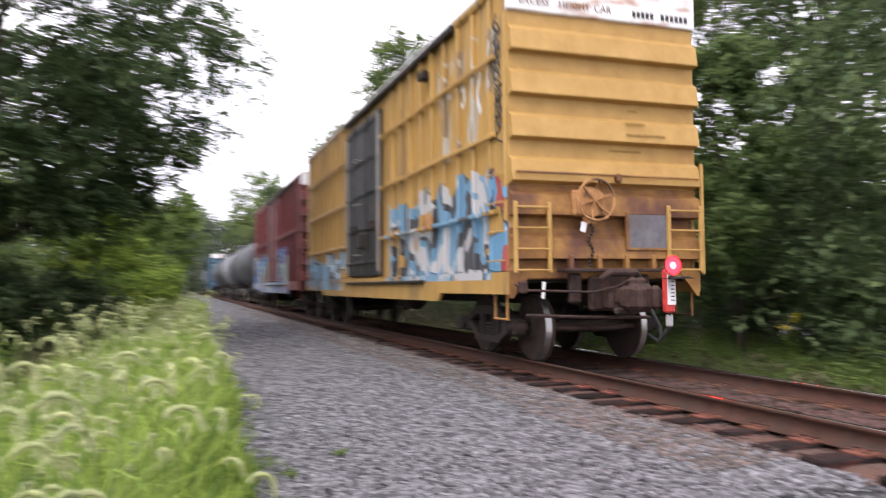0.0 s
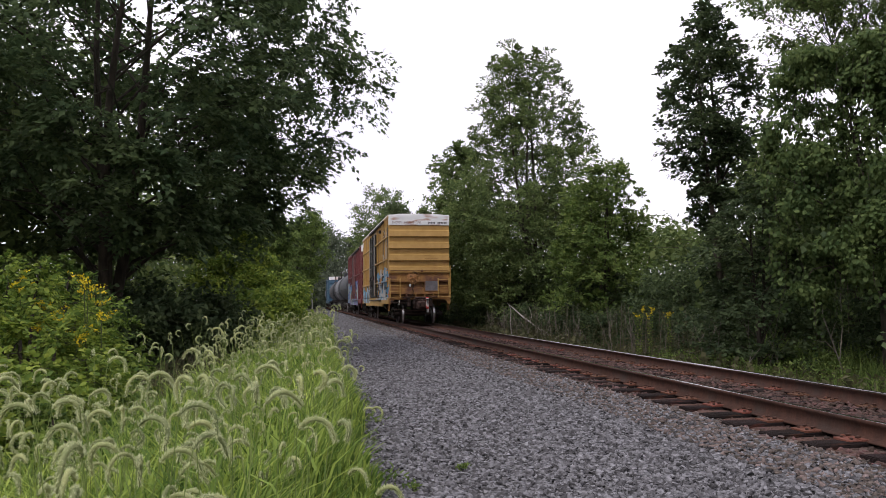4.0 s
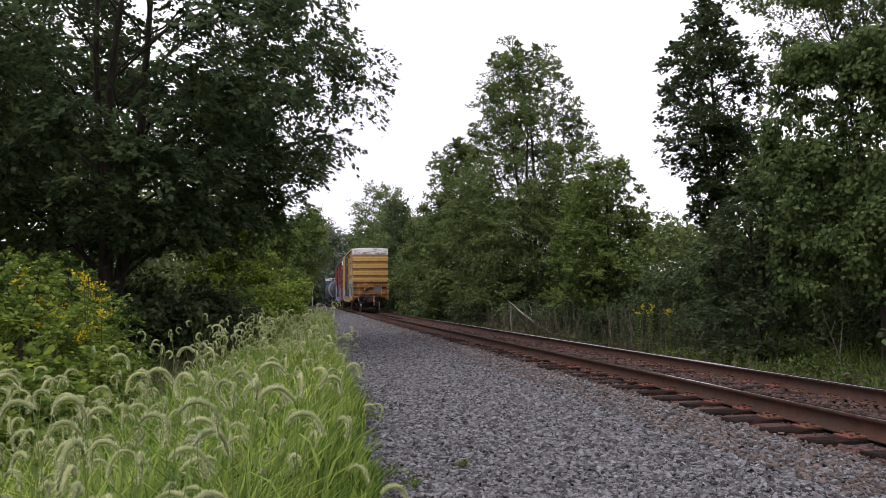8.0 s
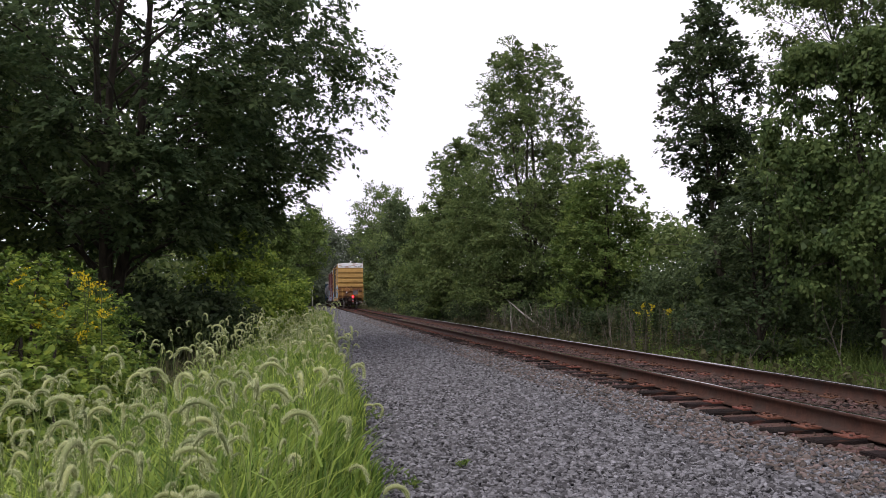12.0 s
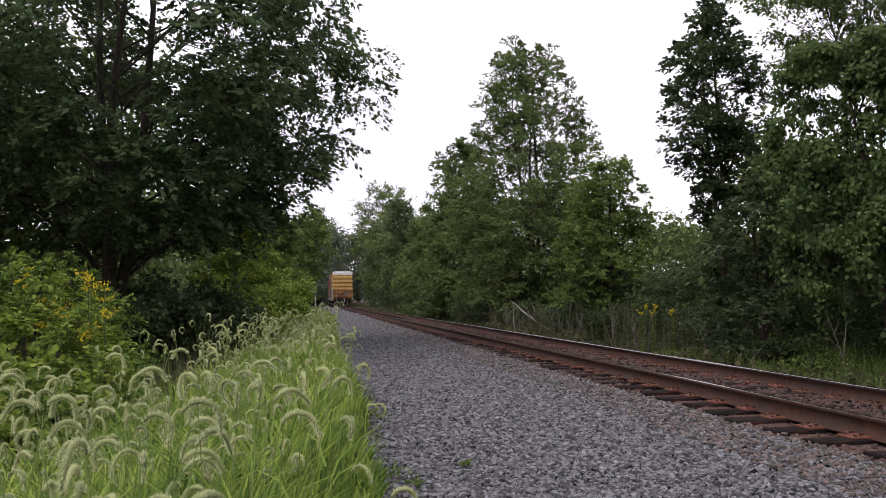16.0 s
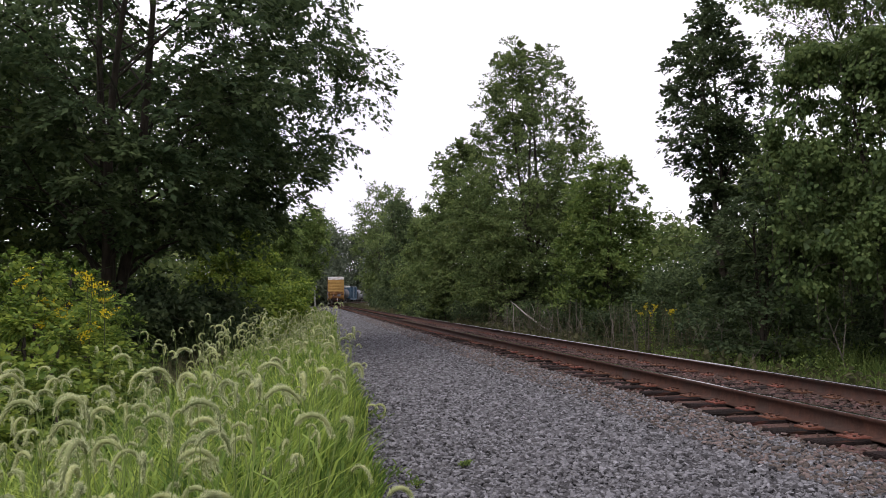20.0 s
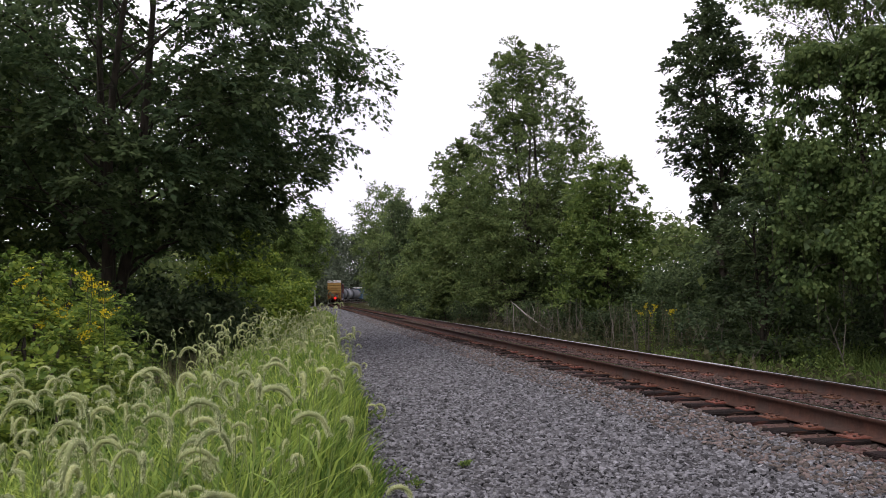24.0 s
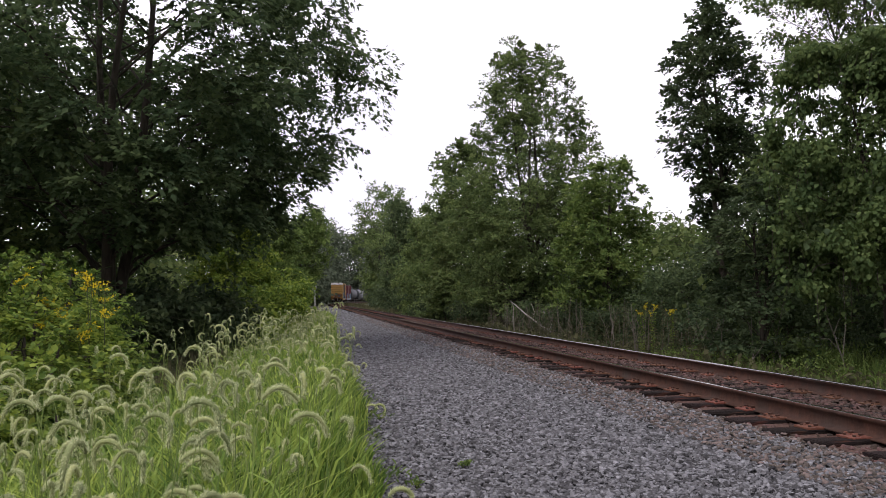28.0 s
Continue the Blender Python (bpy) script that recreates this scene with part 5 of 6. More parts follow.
    d = unit(rg.normal(size=(n, 3)) * np.array([1, 1, flat]) + outward[ci] * np.array([0.45, 0.45, 0.25]) + np.array([0, 0, lift]))
    li = np.repeat(np.arange(n), leaves)
    k = len(li)
    along = 0.25 + 0.85 * rg.random(k) ** 0.8
    Rl = R[ci][li]
    side = unit(np.cross(d[li], np.array([0, 0, 1.0]) + 0.3 * rg.normal(size=(k, 3))))
    place = c[ci][li] + d[li] * (Rl * along)[:, None] + side * (rg.normal(size=k) * 0.11 * Rl)[:, None] + rg.normal(size=(k, 3)) * (0.05 * Rl)[:, None]
    place[:, 2] -= droop * Rl * along ** 2
    tip = d[li] * 0.8 + side * rg.normal(size=k)[:, None] * 0.7 + rg.normal(size=(k, 3)) * 0.25 + np.array([0, 0, -droop])
    normal = np.array([0, 0, 0.75]) + 0.7 * outward[ci][li] + rg.normal(size=(k, 3)) * 0.45
    v, f = scatter((shape or DIAMOND)[0], (shape or DIAMOND)[1], place, tip, unit(normal), size * (0.65 + 0.7 * rg.random(k)))
    part("trunk", stem_geo, BARK, ob, smooth=True)
    tagged(part("branching", bough_geo, BARK, ob, smooth=True), kind="stuff")
    part("crown", big_mesh("crown", v, f, mat), None, ob)
    return ob


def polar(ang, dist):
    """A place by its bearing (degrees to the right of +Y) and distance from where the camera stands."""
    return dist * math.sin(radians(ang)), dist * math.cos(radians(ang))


def vine_tree(name, label, at, lobes, mat, n, size, strands, seed):
    """A tree buried under climbing vines: leaves lie on the lobes like shingles, tips down, and hang below them in strands."""
    rg = np.random.default_rng(seed)
    z = float(lay(np.array([at[0]]), np.array([at[1]]))[0])
    ob = thing(name, label, "tree", Matrix.Translation((at[0], at[1], z)))
    lob = np.array([(q[0] - at[0], q[1] - at[1], q[2] - z, q[3], q[4]) for q in lobes])
    trunk, limbs = wood(rg, (0, 0, 0), [tuple(q) for q in lob[::3]], 0.10, forks=1)
    # break each lobe up into small tufts
    tufts = []
    for q in lob:
        for k in range(9):
            e = unit(rg.normal(size=3))
            w = rg.uniform(0.22, 0.5)
            tufts.append((*(q[:3] + e * q[[3, 3, 4]] * 0.85), q[3] * w, q[4] * w * rg.uniform(0.7, 1.2)))
    lob = np.array(tufts)
    area = lob[:, 3] * (lob[:, 3] + lob[:, 4])
    pick = rg.choice(len(lob), n, p=area / area.sum())
    d = unit(rg.normal(size=(n, 3)))
    r = 0.9 + 0.25 * rg.normal(size=n)
    place = lob[pick, :3] + d * r[:, None] * lob[pick][:, [3, 3, 4]]
    keep = grain(place / 0.42, seed) * 0.6 + grain(place / 0.16, seed + 1) * 0.4 > 0.42
    place, d = place[keep], d[keep]
    hang, hd = [], []
    vine = Geo()
    for k in range(strands):
        q = lob[rg.integers(len(lob))]
        b = rg.random() * 6.283
        top = Vector((q[0] + math.cos(b) * q[3] * 0.9, q[1] + math.sin(b) * q[3] * 0.9, q[2] - q[4] * 0.2))
        ln = rg.uniform(0.4, 1.3)
        end = top + Vector((rg.normal() * 0.12, rg.normal() * 0.12, -ln))
        vine.tube([top, top.lerp(end, 0.5) + Vector((rg.normal() * 0.05, rg.normal() * 0.05, 0)), end], [0.007, 0.005, 0.003], 4, False)
        for j in range(int(ln * 34)):
            hang.append(top.lerp(end, rg.random()) + Vector(rg.normal(size=3)) * 0.07)
            hd.append((math.cos(b), math.sin(b), 0.1))
    place, d = np.concatenate([place, np.array(hang)]), np.concatenate([d, np.array(hd)])
    m = len(place)
    tip = np.array([0, 0, -1.0]) + 0.5 * d + 0.45 * rg.normal(size=(m, 3))
    normal = unit(d * np.array([1, 1, 0.6]) + np.array([0, 0, 0.55]) + 0.5 * rg.normal(size=(m, 3)))
    v, f = scatter(*BROAD_LEAF, place, tip, normal, size * (0.6 + 0.75 * rg.random(m)), 1.25)
    part("trunk", trunk, BARK, ob, smooth=True)
    tagged(part("branching", limbs, BARK, ob, smooth=True), kind="stuff")
    tagged(part("vine_stem", vine, BARK, ob), kind="stuff")
    part("crown", big_mesh("crown", v, f, mat), None, ob)
    return ob


clump_tree("oak_tree", "broad dark green oak tree with low spreading limbs beside path", (-5.2, 21.6), 14.5,
           [(3.2, 3.0), (3.7, 4.0), (4.3, 4.6), (5.2, 5.2), (6.6, 6.3), (8.6, 7.0), (9.8, 6.7), (12.0, 5.4), (14.4, 2.4)], LEAF_OAK, 900, 0.165, OAK_LEAF, 0.82, 11, 22, 0.42, 0.34, 0.06,
           0.22, (1.0, -0.4), 3, 0.10, 0.43, 1.7, 0.35, 0.45, 1.0, 12, boughs=44)
clump_tree("maple_tree", "tall dark maple tree with a dense crown beside the railway", (11.6, 20.0), 10.0,
           [(0.8, 0.3), (3.0, 0.3), (4.2, 0.45), (5.0, 0.8), (5.9, 1.2), (7.0, 1.4), (8.4, 1.2), (9.2, 0.8), (10.0, 0.25)], LEAF_SHADE, 250, 0.105, BROAD_LEAF, 0.42, 10, 12, 0.6, 0.15, 0.30,
           0.12, (-0.1, 0.0), 2, 0.05, 0.26, 0.8, 0.15, 0.9, 1.0, 5)
clump_tree("maple_tree", "low dark green maple with layered boughs beside the railway", (9.5, 14.9), 4.2,
           [(0.5, 0.9), (1.6, 1.2), (2.8, 1.2), (3.6, 0.8), (4.2, 0.3)], LEAF_SHADE, 120, 0.085, BROAD_LEAF, 0.42, 10, 12, 0.35, 0.2, 0.10,
           0.06, (0.15, 0.0), 2, 0.12, 0.22, 0.8, 0.2, 0.5, 1.0, 31)
clump_tree("poplar_tree", "tall tree with tiered branches and a vine-wrapped trunk beyond the rails", (12.1, 39.5), 15.2,
           [(0.8, 4.0), (3.5, 4.4), (6.0, 4.4), (7.4, 4.2), (9.0, 3.4), (10.8, 2.9), (12.4, 2.4), (13.8, 2.0), (14.6, 1.5), (15.2, 0.8)], LEAF_MID, 660, 0.125, DIAMOND, 0.75, 9, 23, 0.8, 0.10, 0.42,
           0.16, (-0.2, 0.0), 3, 0.07, 0.26, 1.2, 0.2, 0.9, 1.0, 8, boughs=40)
clump_tree("maple_tree", "tall green tree standing close beside the poplar", (10.6, 49.0), 12.2,
           [(0.6, 2.9), (3.0, 3.2), (6.0, 2.9), (8.5, 2.2), (10.5, 1.5), (12.2, 0.3)], LEAF_MID, 330, 0.18, DIAMOND, 0.75, 9, 15, 0.7, 0.10, 0.35,
           0.12, (-0.3, 0.0), 2, 0.07, 0.14, 1.2, 0.2, 0.8, 1.0, 2)
clump_tree("maple_tree", "young maple tree with light green leaves beyond the rails", (12.4, 30.2), 7.3,
           [(0.4, 2.2), (2.5, 2.2), (4.0, 1.9), (5.4, 1.6), (6.6, 1.3), (7.4, 0.7)], LEAF_LIGHT, 240, 0.13, DIAMOND, 0.5, 9, 14, 0.7, 0.10, 0.4,
           0.09, (0.0, 0.0), 3, 0.10, 0.24, 0.9, 0.2, 0.8, 1.0, 3)
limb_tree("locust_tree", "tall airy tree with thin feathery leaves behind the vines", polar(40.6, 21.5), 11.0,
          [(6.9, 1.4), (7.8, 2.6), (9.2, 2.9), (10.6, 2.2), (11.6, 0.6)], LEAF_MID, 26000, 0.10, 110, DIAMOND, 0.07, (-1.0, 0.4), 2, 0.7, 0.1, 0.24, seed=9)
limb_tree("poplar_tree", "tall airy poplar rising above the distant woods", (13.8, 127.6), 20.0,
          [(1.0, 3.0), (6.0, 4.4), (11.0, 5.6), (15.0, 5.8), (18.4, 4.4), (20.4, 1.4)], LEAF_MID, 22000, 0.36, 130, DIAMOND, 0.22, (-0.8, 0.0), 3, 0.7, 0.1, 0.24, seed=4, low=0.5, fan=0.2, vary=(0.5, 1.12))
limb_tree("willow_tree", "pale green tree with drooping foliage beyond the rails", (10.0, 61.2), 9.3,
          [(0.6, 2.4), (3.0, 2.7), (5.5, 2.3), (7.6, 1.5), (9.3, 0.3)], LEAF_MID, 22000, 0.19, 110, DIAMOND, 0.10, (-0.4, 0.0), 2, 0.5, 0.3, 0.10, seed=6, low=0.3)
limb_tree("maple_tree", "green tree at the edge of the woods beyond the rails", (10.6, 79.6), 12.0,
          [(0.8, 2.8), (4.0, 3.0), (7.5, 2.6), (10.5, 1.6), (12.0, 0.4)], LEAF_DARK, 18000, 0.25, 100, DIAMOND, 0.12, (-0.4, 0.0), 2, 0.6, 0.1, 0.10, seed=7, low=0.3)
limb_tree("maple_tree", "green tree at the edge of the woods by the path", (-1.2, 106.0), 14.8,
          [(0.8, 1.5), (4.0, 2.0), (7.0, 3.4), (10.0, 4.0), (12.6, 2.8), (14.2, 0.6)], LEAF_LIGHT, 20000, 0.30, 120, DIAMOND, 0.16, (2.9, 0.0), 2, 0.6, 0.1, 0.08, seed=17, low=0.3)
limb_tree("maple_tree", "young green tree leaning over the gravel path", (-2.4, 63.0), 8.2,
          [(0.6, 2.0), (3.0, 2.8), (5.0, 2.7), (7.0, 1.6), (8.2, 0.3)], LEAF_LIGHT, 22000, 0.20, 110, DIAMOND, 0.10, (0.6, 0.0), 2, 0.6, 0.1, 0.08, seed=18, low=0.3)
# light on this tree is put into its brighter leaf colour
limb_tree("maple_tree", "leafy green tree beside the gravel path", (-3.2, 36.8), 5.6,
          [(0.4, 1.8), (2.0, 2.5), (3.6, 2.2), (5.0, 1.2), (5.6, 0.3)], LEAF_SHRUB, 22000, 0.15, 110, DIAMOND, 0.08, (0.2, 0.0), 2, 0.6, 0.1, 0.08, seed=19, low=0.3)
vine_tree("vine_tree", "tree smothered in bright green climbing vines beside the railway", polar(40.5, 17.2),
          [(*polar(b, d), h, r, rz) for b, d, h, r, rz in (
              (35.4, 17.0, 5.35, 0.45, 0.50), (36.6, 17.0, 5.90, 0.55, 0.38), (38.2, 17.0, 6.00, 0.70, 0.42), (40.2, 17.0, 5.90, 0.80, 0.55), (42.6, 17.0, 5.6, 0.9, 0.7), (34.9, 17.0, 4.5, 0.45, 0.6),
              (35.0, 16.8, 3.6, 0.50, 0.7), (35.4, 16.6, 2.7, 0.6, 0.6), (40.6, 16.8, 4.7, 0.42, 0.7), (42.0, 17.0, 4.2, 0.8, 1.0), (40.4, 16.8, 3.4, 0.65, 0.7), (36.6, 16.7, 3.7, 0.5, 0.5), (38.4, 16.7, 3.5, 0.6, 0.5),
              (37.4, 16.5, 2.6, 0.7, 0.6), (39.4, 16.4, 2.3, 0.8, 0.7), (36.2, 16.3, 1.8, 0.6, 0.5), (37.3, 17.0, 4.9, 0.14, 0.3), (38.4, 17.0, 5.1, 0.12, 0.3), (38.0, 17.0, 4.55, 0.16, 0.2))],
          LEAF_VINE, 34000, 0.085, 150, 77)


# woods behind: a deep row of trees that closes both sides and the far end of the line
def woods(name, label, spots, mat, n, size, gap=0.36):
    for k, (x, y, h, r) in enumerate(spots):
        rg = np.random.default_rng(500 + k + int(x * 7 + 1000))
        lobes = [(x + rg.normal() * r * 0.35, y + rg.normal() * r * 0.35, h * t, r * (1.05 - 0.55 * t) * rg.uniform(0.8, 1.15), h * 0.13) for t in (0.14, 0.28, 0.42, 0.56, 0.70, 0.82, 0.92)]
        tree(name, label, (x, y), lobes, mat, n, size, DIAMOND, gap, group="woods behind the railway", seed=300 + k + int(abs(x) * 3))


woods("woodland_tree", "dark green woodland tree in the row behind the railway", [
    (15.5, 9.0, 8.5, 2.8), (17.4, 14.0, 9.0, 2.6), (16.0, 19.5, 5.4, 2.8), (17.0, 25.0, 7.0, 3.0), (15.4, 22.4, 4.6, 2.4), (18.6, 21.4, 5.4, 3.0), (20.5, 28.0, 6.0, 3.2), (18.0, 17.6, 5.2, 2.8), (17.5, 31.0, 4.2, 3.2), (17.0, 37.0, 4.8, 3.0), (16.0, 44.0, 8.0, 3.4),
    (15.5, 52.0, 8.5, 3.6), (14.5, 61.0, 9.0, 3.6), (14.0, 72.0, 10.0, 4.0), (14.5, 84.0, 11.0, 4.0), (15.5, 98.0, 12.0, 4.5), (14.0, 112.0, 12.0, 4.5), (17.5, 150.0, 14.0, 5.0),
    (22.0, 46.0, 5.5, 4.0)], LEAF_MID, 4400, 0.28)
woods("woodland_tree", "dense dark woodland tree close behind the rails", [(14.0, 13.4, 9.2, 1.7), (15.6, 15.4, 9.6, 1.8), (12.6, 10.6, 8.0, 2.2), (13.6, 8.2, 8.0, 2.4), (12.4, 7.4, 5.0, 1.6), (13.8, 5.0, 6.0, 2.5)], LEAF_DARK, 7000, 0.17, 0.30)
woods("woodland_tree", "shaded woodland tree in the row behind the path", [
    (-8.0, 8.5, 6.0, 2.6), (-12.0, 15.0, 7.0, 3.0), (-9.5, 22.0, 6.0, 3.0), (-9.0, 30.0, 7.0, 3.2), (-7.5, 40.0, 7.0, 3.2), (-7.0, 52.0, 8.0, 3.4), (-6.0, 66.0, 9.0, 3.6),
    (-4.5, 82.0, 10.0, 3.8), (-4.0, 98.0, 12.0, 4.0), (-3.5, 125.0, 14.0, 4.5), (-10.5, 26.0, 13.0, 3.6), (-8.0, 33.0, 12.0, 3.6)], LEAF_MID, 3800, 0.31)
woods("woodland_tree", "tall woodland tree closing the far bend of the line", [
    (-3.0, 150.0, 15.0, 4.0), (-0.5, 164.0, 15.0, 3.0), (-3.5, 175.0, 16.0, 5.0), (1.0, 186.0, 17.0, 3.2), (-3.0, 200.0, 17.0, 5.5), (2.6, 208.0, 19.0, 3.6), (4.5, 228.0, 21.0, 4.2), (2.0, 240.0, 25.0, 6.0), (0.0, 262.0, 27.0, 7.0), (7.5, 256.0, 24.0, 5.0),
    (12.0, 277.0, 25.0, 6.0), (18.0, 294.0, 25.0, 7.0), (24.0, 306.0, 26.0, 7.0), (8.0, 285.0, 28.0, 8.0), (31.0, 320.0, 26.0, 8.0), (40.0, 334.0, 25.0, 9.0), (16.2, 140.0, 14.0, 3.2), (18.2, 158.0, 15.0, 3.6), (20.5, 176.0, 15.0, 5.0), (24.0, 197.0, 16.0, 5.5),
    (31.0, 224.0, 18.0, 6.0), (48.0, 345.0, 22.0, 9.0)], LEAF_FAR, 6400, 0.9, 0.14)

# shrubs and herbs along both edges
for x, y, r, h, mt in ((-2.55, 8.3, 0.75, 1.5, LEAF_SHRUB), (-3.1, 9.2, 1.0, 2.2, LEAF_SHRUB), (-2.8, 9.8, 0.75, 1.6, LEAF_SHRUB), (-2.3, 7.3, 0.55, 1.1, LEAF_SHRUB), (-2.15, 8.4, 0.4, 0.8, LEAF_BRAMBLE),
                       (-3.4, 11.4, 1.2, 2.2, LEAF_BRAMBLE), (-2.6, 11.0, 0.7, 1.2, LEAF_BRAMBLE), (-2.0, 4.6, 0.6, 0.75, LEAF_SHRUB), (-2.3, 5.5, 0.65, 1.0, LEAF_SHRUB), (-1.95, 6.4, 0.6, 0.85, LEAF_BRAMBLE), (-2.7, 6.4, 0.8, 1.4, LEAF_SHRUB), (-1.75, 7.4, 0.5, 0.5, LEAF_BRAMBLE), (-2.9, 4.4, 0.8, 1.1, LEAF_BRAMBLE)):
    clump_tree("bramble_shrub", "bright green leafy bramble at the edge of the grass", (x, y), h, [(0.12, r * 0.8), (h * 0.5, r), (h * 0.8, r * 0.75), (h, r * 0.25)], mt, int(32 + 46 * r * h), 0.058, BROAD_LEAF,
               0.26, 7, 14, 0.7, 0.25, 0.15, 0.02, (0.0, 0.0), 3, 0.2, 0.22, 0.35, 0.25, 0.5, 1.0, int(abs(x * 53 + y * 211)), "shrub", 8, "brambles beside the path")
# light and shade are coloured in: dark leaves near the oak, bright ones beyond
for x, y, r, h in ((-3.6, 20.0, 1.6, 2.0), (-2.6, 24.0, 1.5, 1.9), (-1.9, 28.5, 1.4, 2.0), (-4.6, 24.0, 1.8, 2.4), (-1.4, 34.0, 1.5, 2.1), (-1.0, 42.0, 1.6, 2.4), (-1.3, 52.0, 1.3, 2.4), (-1.5, 74.0, 1.3, 2.8), (-1.5, 90.0, 1.4, 3.0),
                   (-6.0, 18.0, 1.7, 2.2)):
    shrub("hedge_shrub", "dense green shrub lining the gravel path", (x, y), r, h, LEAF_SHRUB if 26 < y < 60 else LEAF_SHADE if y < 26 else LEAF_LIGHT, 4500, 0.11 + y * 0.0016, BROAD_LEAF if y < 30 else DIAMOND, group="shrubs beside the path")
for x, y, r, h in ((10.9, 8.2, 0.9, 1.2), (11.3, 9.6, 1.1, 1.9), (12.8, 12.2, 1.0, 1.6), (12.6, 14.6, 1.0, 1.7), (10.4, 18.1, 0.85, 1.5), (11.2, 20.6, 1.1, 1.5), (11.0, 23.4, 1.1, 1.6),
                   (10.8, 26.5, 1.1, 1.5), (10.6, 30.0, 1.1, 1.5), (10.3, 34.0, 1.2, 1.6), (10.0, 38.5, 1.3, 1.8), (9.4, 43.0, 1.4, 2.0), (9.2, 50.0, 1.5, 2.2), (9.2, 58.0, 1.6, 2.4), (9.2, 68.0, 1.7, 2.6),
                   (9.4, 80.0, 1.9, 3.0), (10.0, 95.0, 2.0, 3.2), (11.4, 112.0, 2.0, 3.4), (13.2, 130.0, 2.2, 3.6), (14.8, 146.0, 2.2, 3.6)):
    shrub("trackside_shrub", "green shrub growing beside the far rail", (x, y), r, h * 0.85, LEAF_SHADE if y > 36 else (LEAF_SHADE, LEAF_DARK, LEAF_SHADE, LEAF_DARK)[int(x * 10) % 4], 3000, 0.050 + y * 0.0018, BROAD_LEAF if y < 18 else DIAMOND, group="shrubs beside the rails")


# goldenrod: upright leafy stems with yellow plumes
def goldenrod(at, h, stems, seed, group):
    rg = np.random.default_rng(seed)
    z = float(lay(np.array([at[0]]), np.array([at[1]]))[0])
    ob = thing("goldenrod", "goldenrod plant with yellow plumes among the weeds", "wildflower", Matrix.Translation((at[0], at[1], z)), group)
    st = Geo()
    lp, lt, fp, ft = [], [], [], []
    for k in range(stems):
        b = Vector((rg.normal() * 0.09, rg.normal() * 0.09, -0.03))
        e = b + Vector((rg.normal() * 0.08, rg.normal() * 0.08, h * rg.uniform(0.75, 1.05)))
        mid = b.lerp(e, 0.5) + Vector((rg.normal() * 0.04, rg.normal() * 0.04, 0))
        st.tube([b, mid, e], [0.007, 0.006, 0.004], 5)
        for j in range(90):
            t = rg.uniform(0.15, 0.9)
            lp.append(b.lerp(e, t))
            a = rg.random() * 6.28
            lt.append((math.cos(a), math.sin(a), rg.uniform(-0.2, 0.5)))
        for j in range(6):
            a = rg.random() * 6.28
            d = Vector((math.cos(a), math.sin(a), 0.5)) * rg.uniform(0.06, 0.16)
            s = b.lerp(e, rg.uniform(0.90, 1.0))
            st.tube([s, s + d], [0.003, 0.002], 4)
            for i in range(16):
                fp.append(s + d * rg.uniform(0.15, 1.1) + Vector((rg.normal() * 0.012, rg.normal() * 0.012, rg.random() * 0.03)))
                ft.append(rg.normal(size=3))
    tagged(part("stalk", st, STEM, ob), kind="stuff")
    lp, lt, fp, ft = np.array(lp), np.array(lt), np.array(fp), np.array(ft)
    v, f = scatter(*DIAMOND, lp, lt, np.array([0, 0, 1.0]) + rg.normal(size=lp.shape) * 0.3, 0.05 + 0.045 * rg.random(len(lp)), 0.40)
    tagged(part("foliage", big_mesh("foliage", v, f, LEAF_SHRUB), None, ob), kind="stuff")
    v, f = scatter(*DIAMOND, fp, ft, rg.normal(size=fp.shape), 0.018 + 0.014 * rg.random(len(fp)))
    tagged(part("bloom", big_mesh("bloom", v, f, GOLD), None, ob, "yellow flower plumes"), kind="stuff")


for k, (x, y, h) in enumerate(((-2.06, 8.85, 2.0), (-2.16, 8.75, 1.95), (-2.34, 8.6, 1.76), (-2.47, 8.7, 1.74), (-2.9, 8.9, 2.22))):
    goldenrod((x, y), h, 2, 40 + k, "goldenrod beside the grass")
for k, (x, y, h) in enumerate(((8.85, 19.1, 1.48), (9.0, 19.0, 1.42), (9.5, 18.75, 1.46), (10.4, 10.8, 1.25))):
    goldenrod((x, y), h, 2, 60 + k, "goldenrod beside the rails")

# dead wood beyond the rails
snag = Geo()
snag.tube([(10.35, 29.6, -0.50), (9.85, 30.9, 0.02), (9.4, 32.0, 0.55), (9.15, 32.6, 0.92), (8.98, 32.9, 1.12)], [0.036, 0.040, 0.034, 0.022, 0.008], 7)
snag.tube([(9.12, 32.6, -0.5), (9.02, 32.6, 0.2), (9.08, 32.7, 0.85), (9.0, 32.75, 1.08)], [0.032, 0.026, 0.018, 0.006], 6)
snag.tube([(9.6, 31.6, 0.28), (9.72, 31.7, 0.62), (9.62, 31.8, 1.0)], [0.022, 0.014, 0.005], 6)
snag.tube([(10.0, 30.6, -0.1), (10.2, 30.6, 0.3), (10.45, 30.6, 0.5)], [0.020, 0.013, 0.005], 6)
tagged(part("fallen_branch", snag, BLEACHED_WOOD), "bleached fallen branch leaning beside the rails", "branch")
rr = random.Random(5)
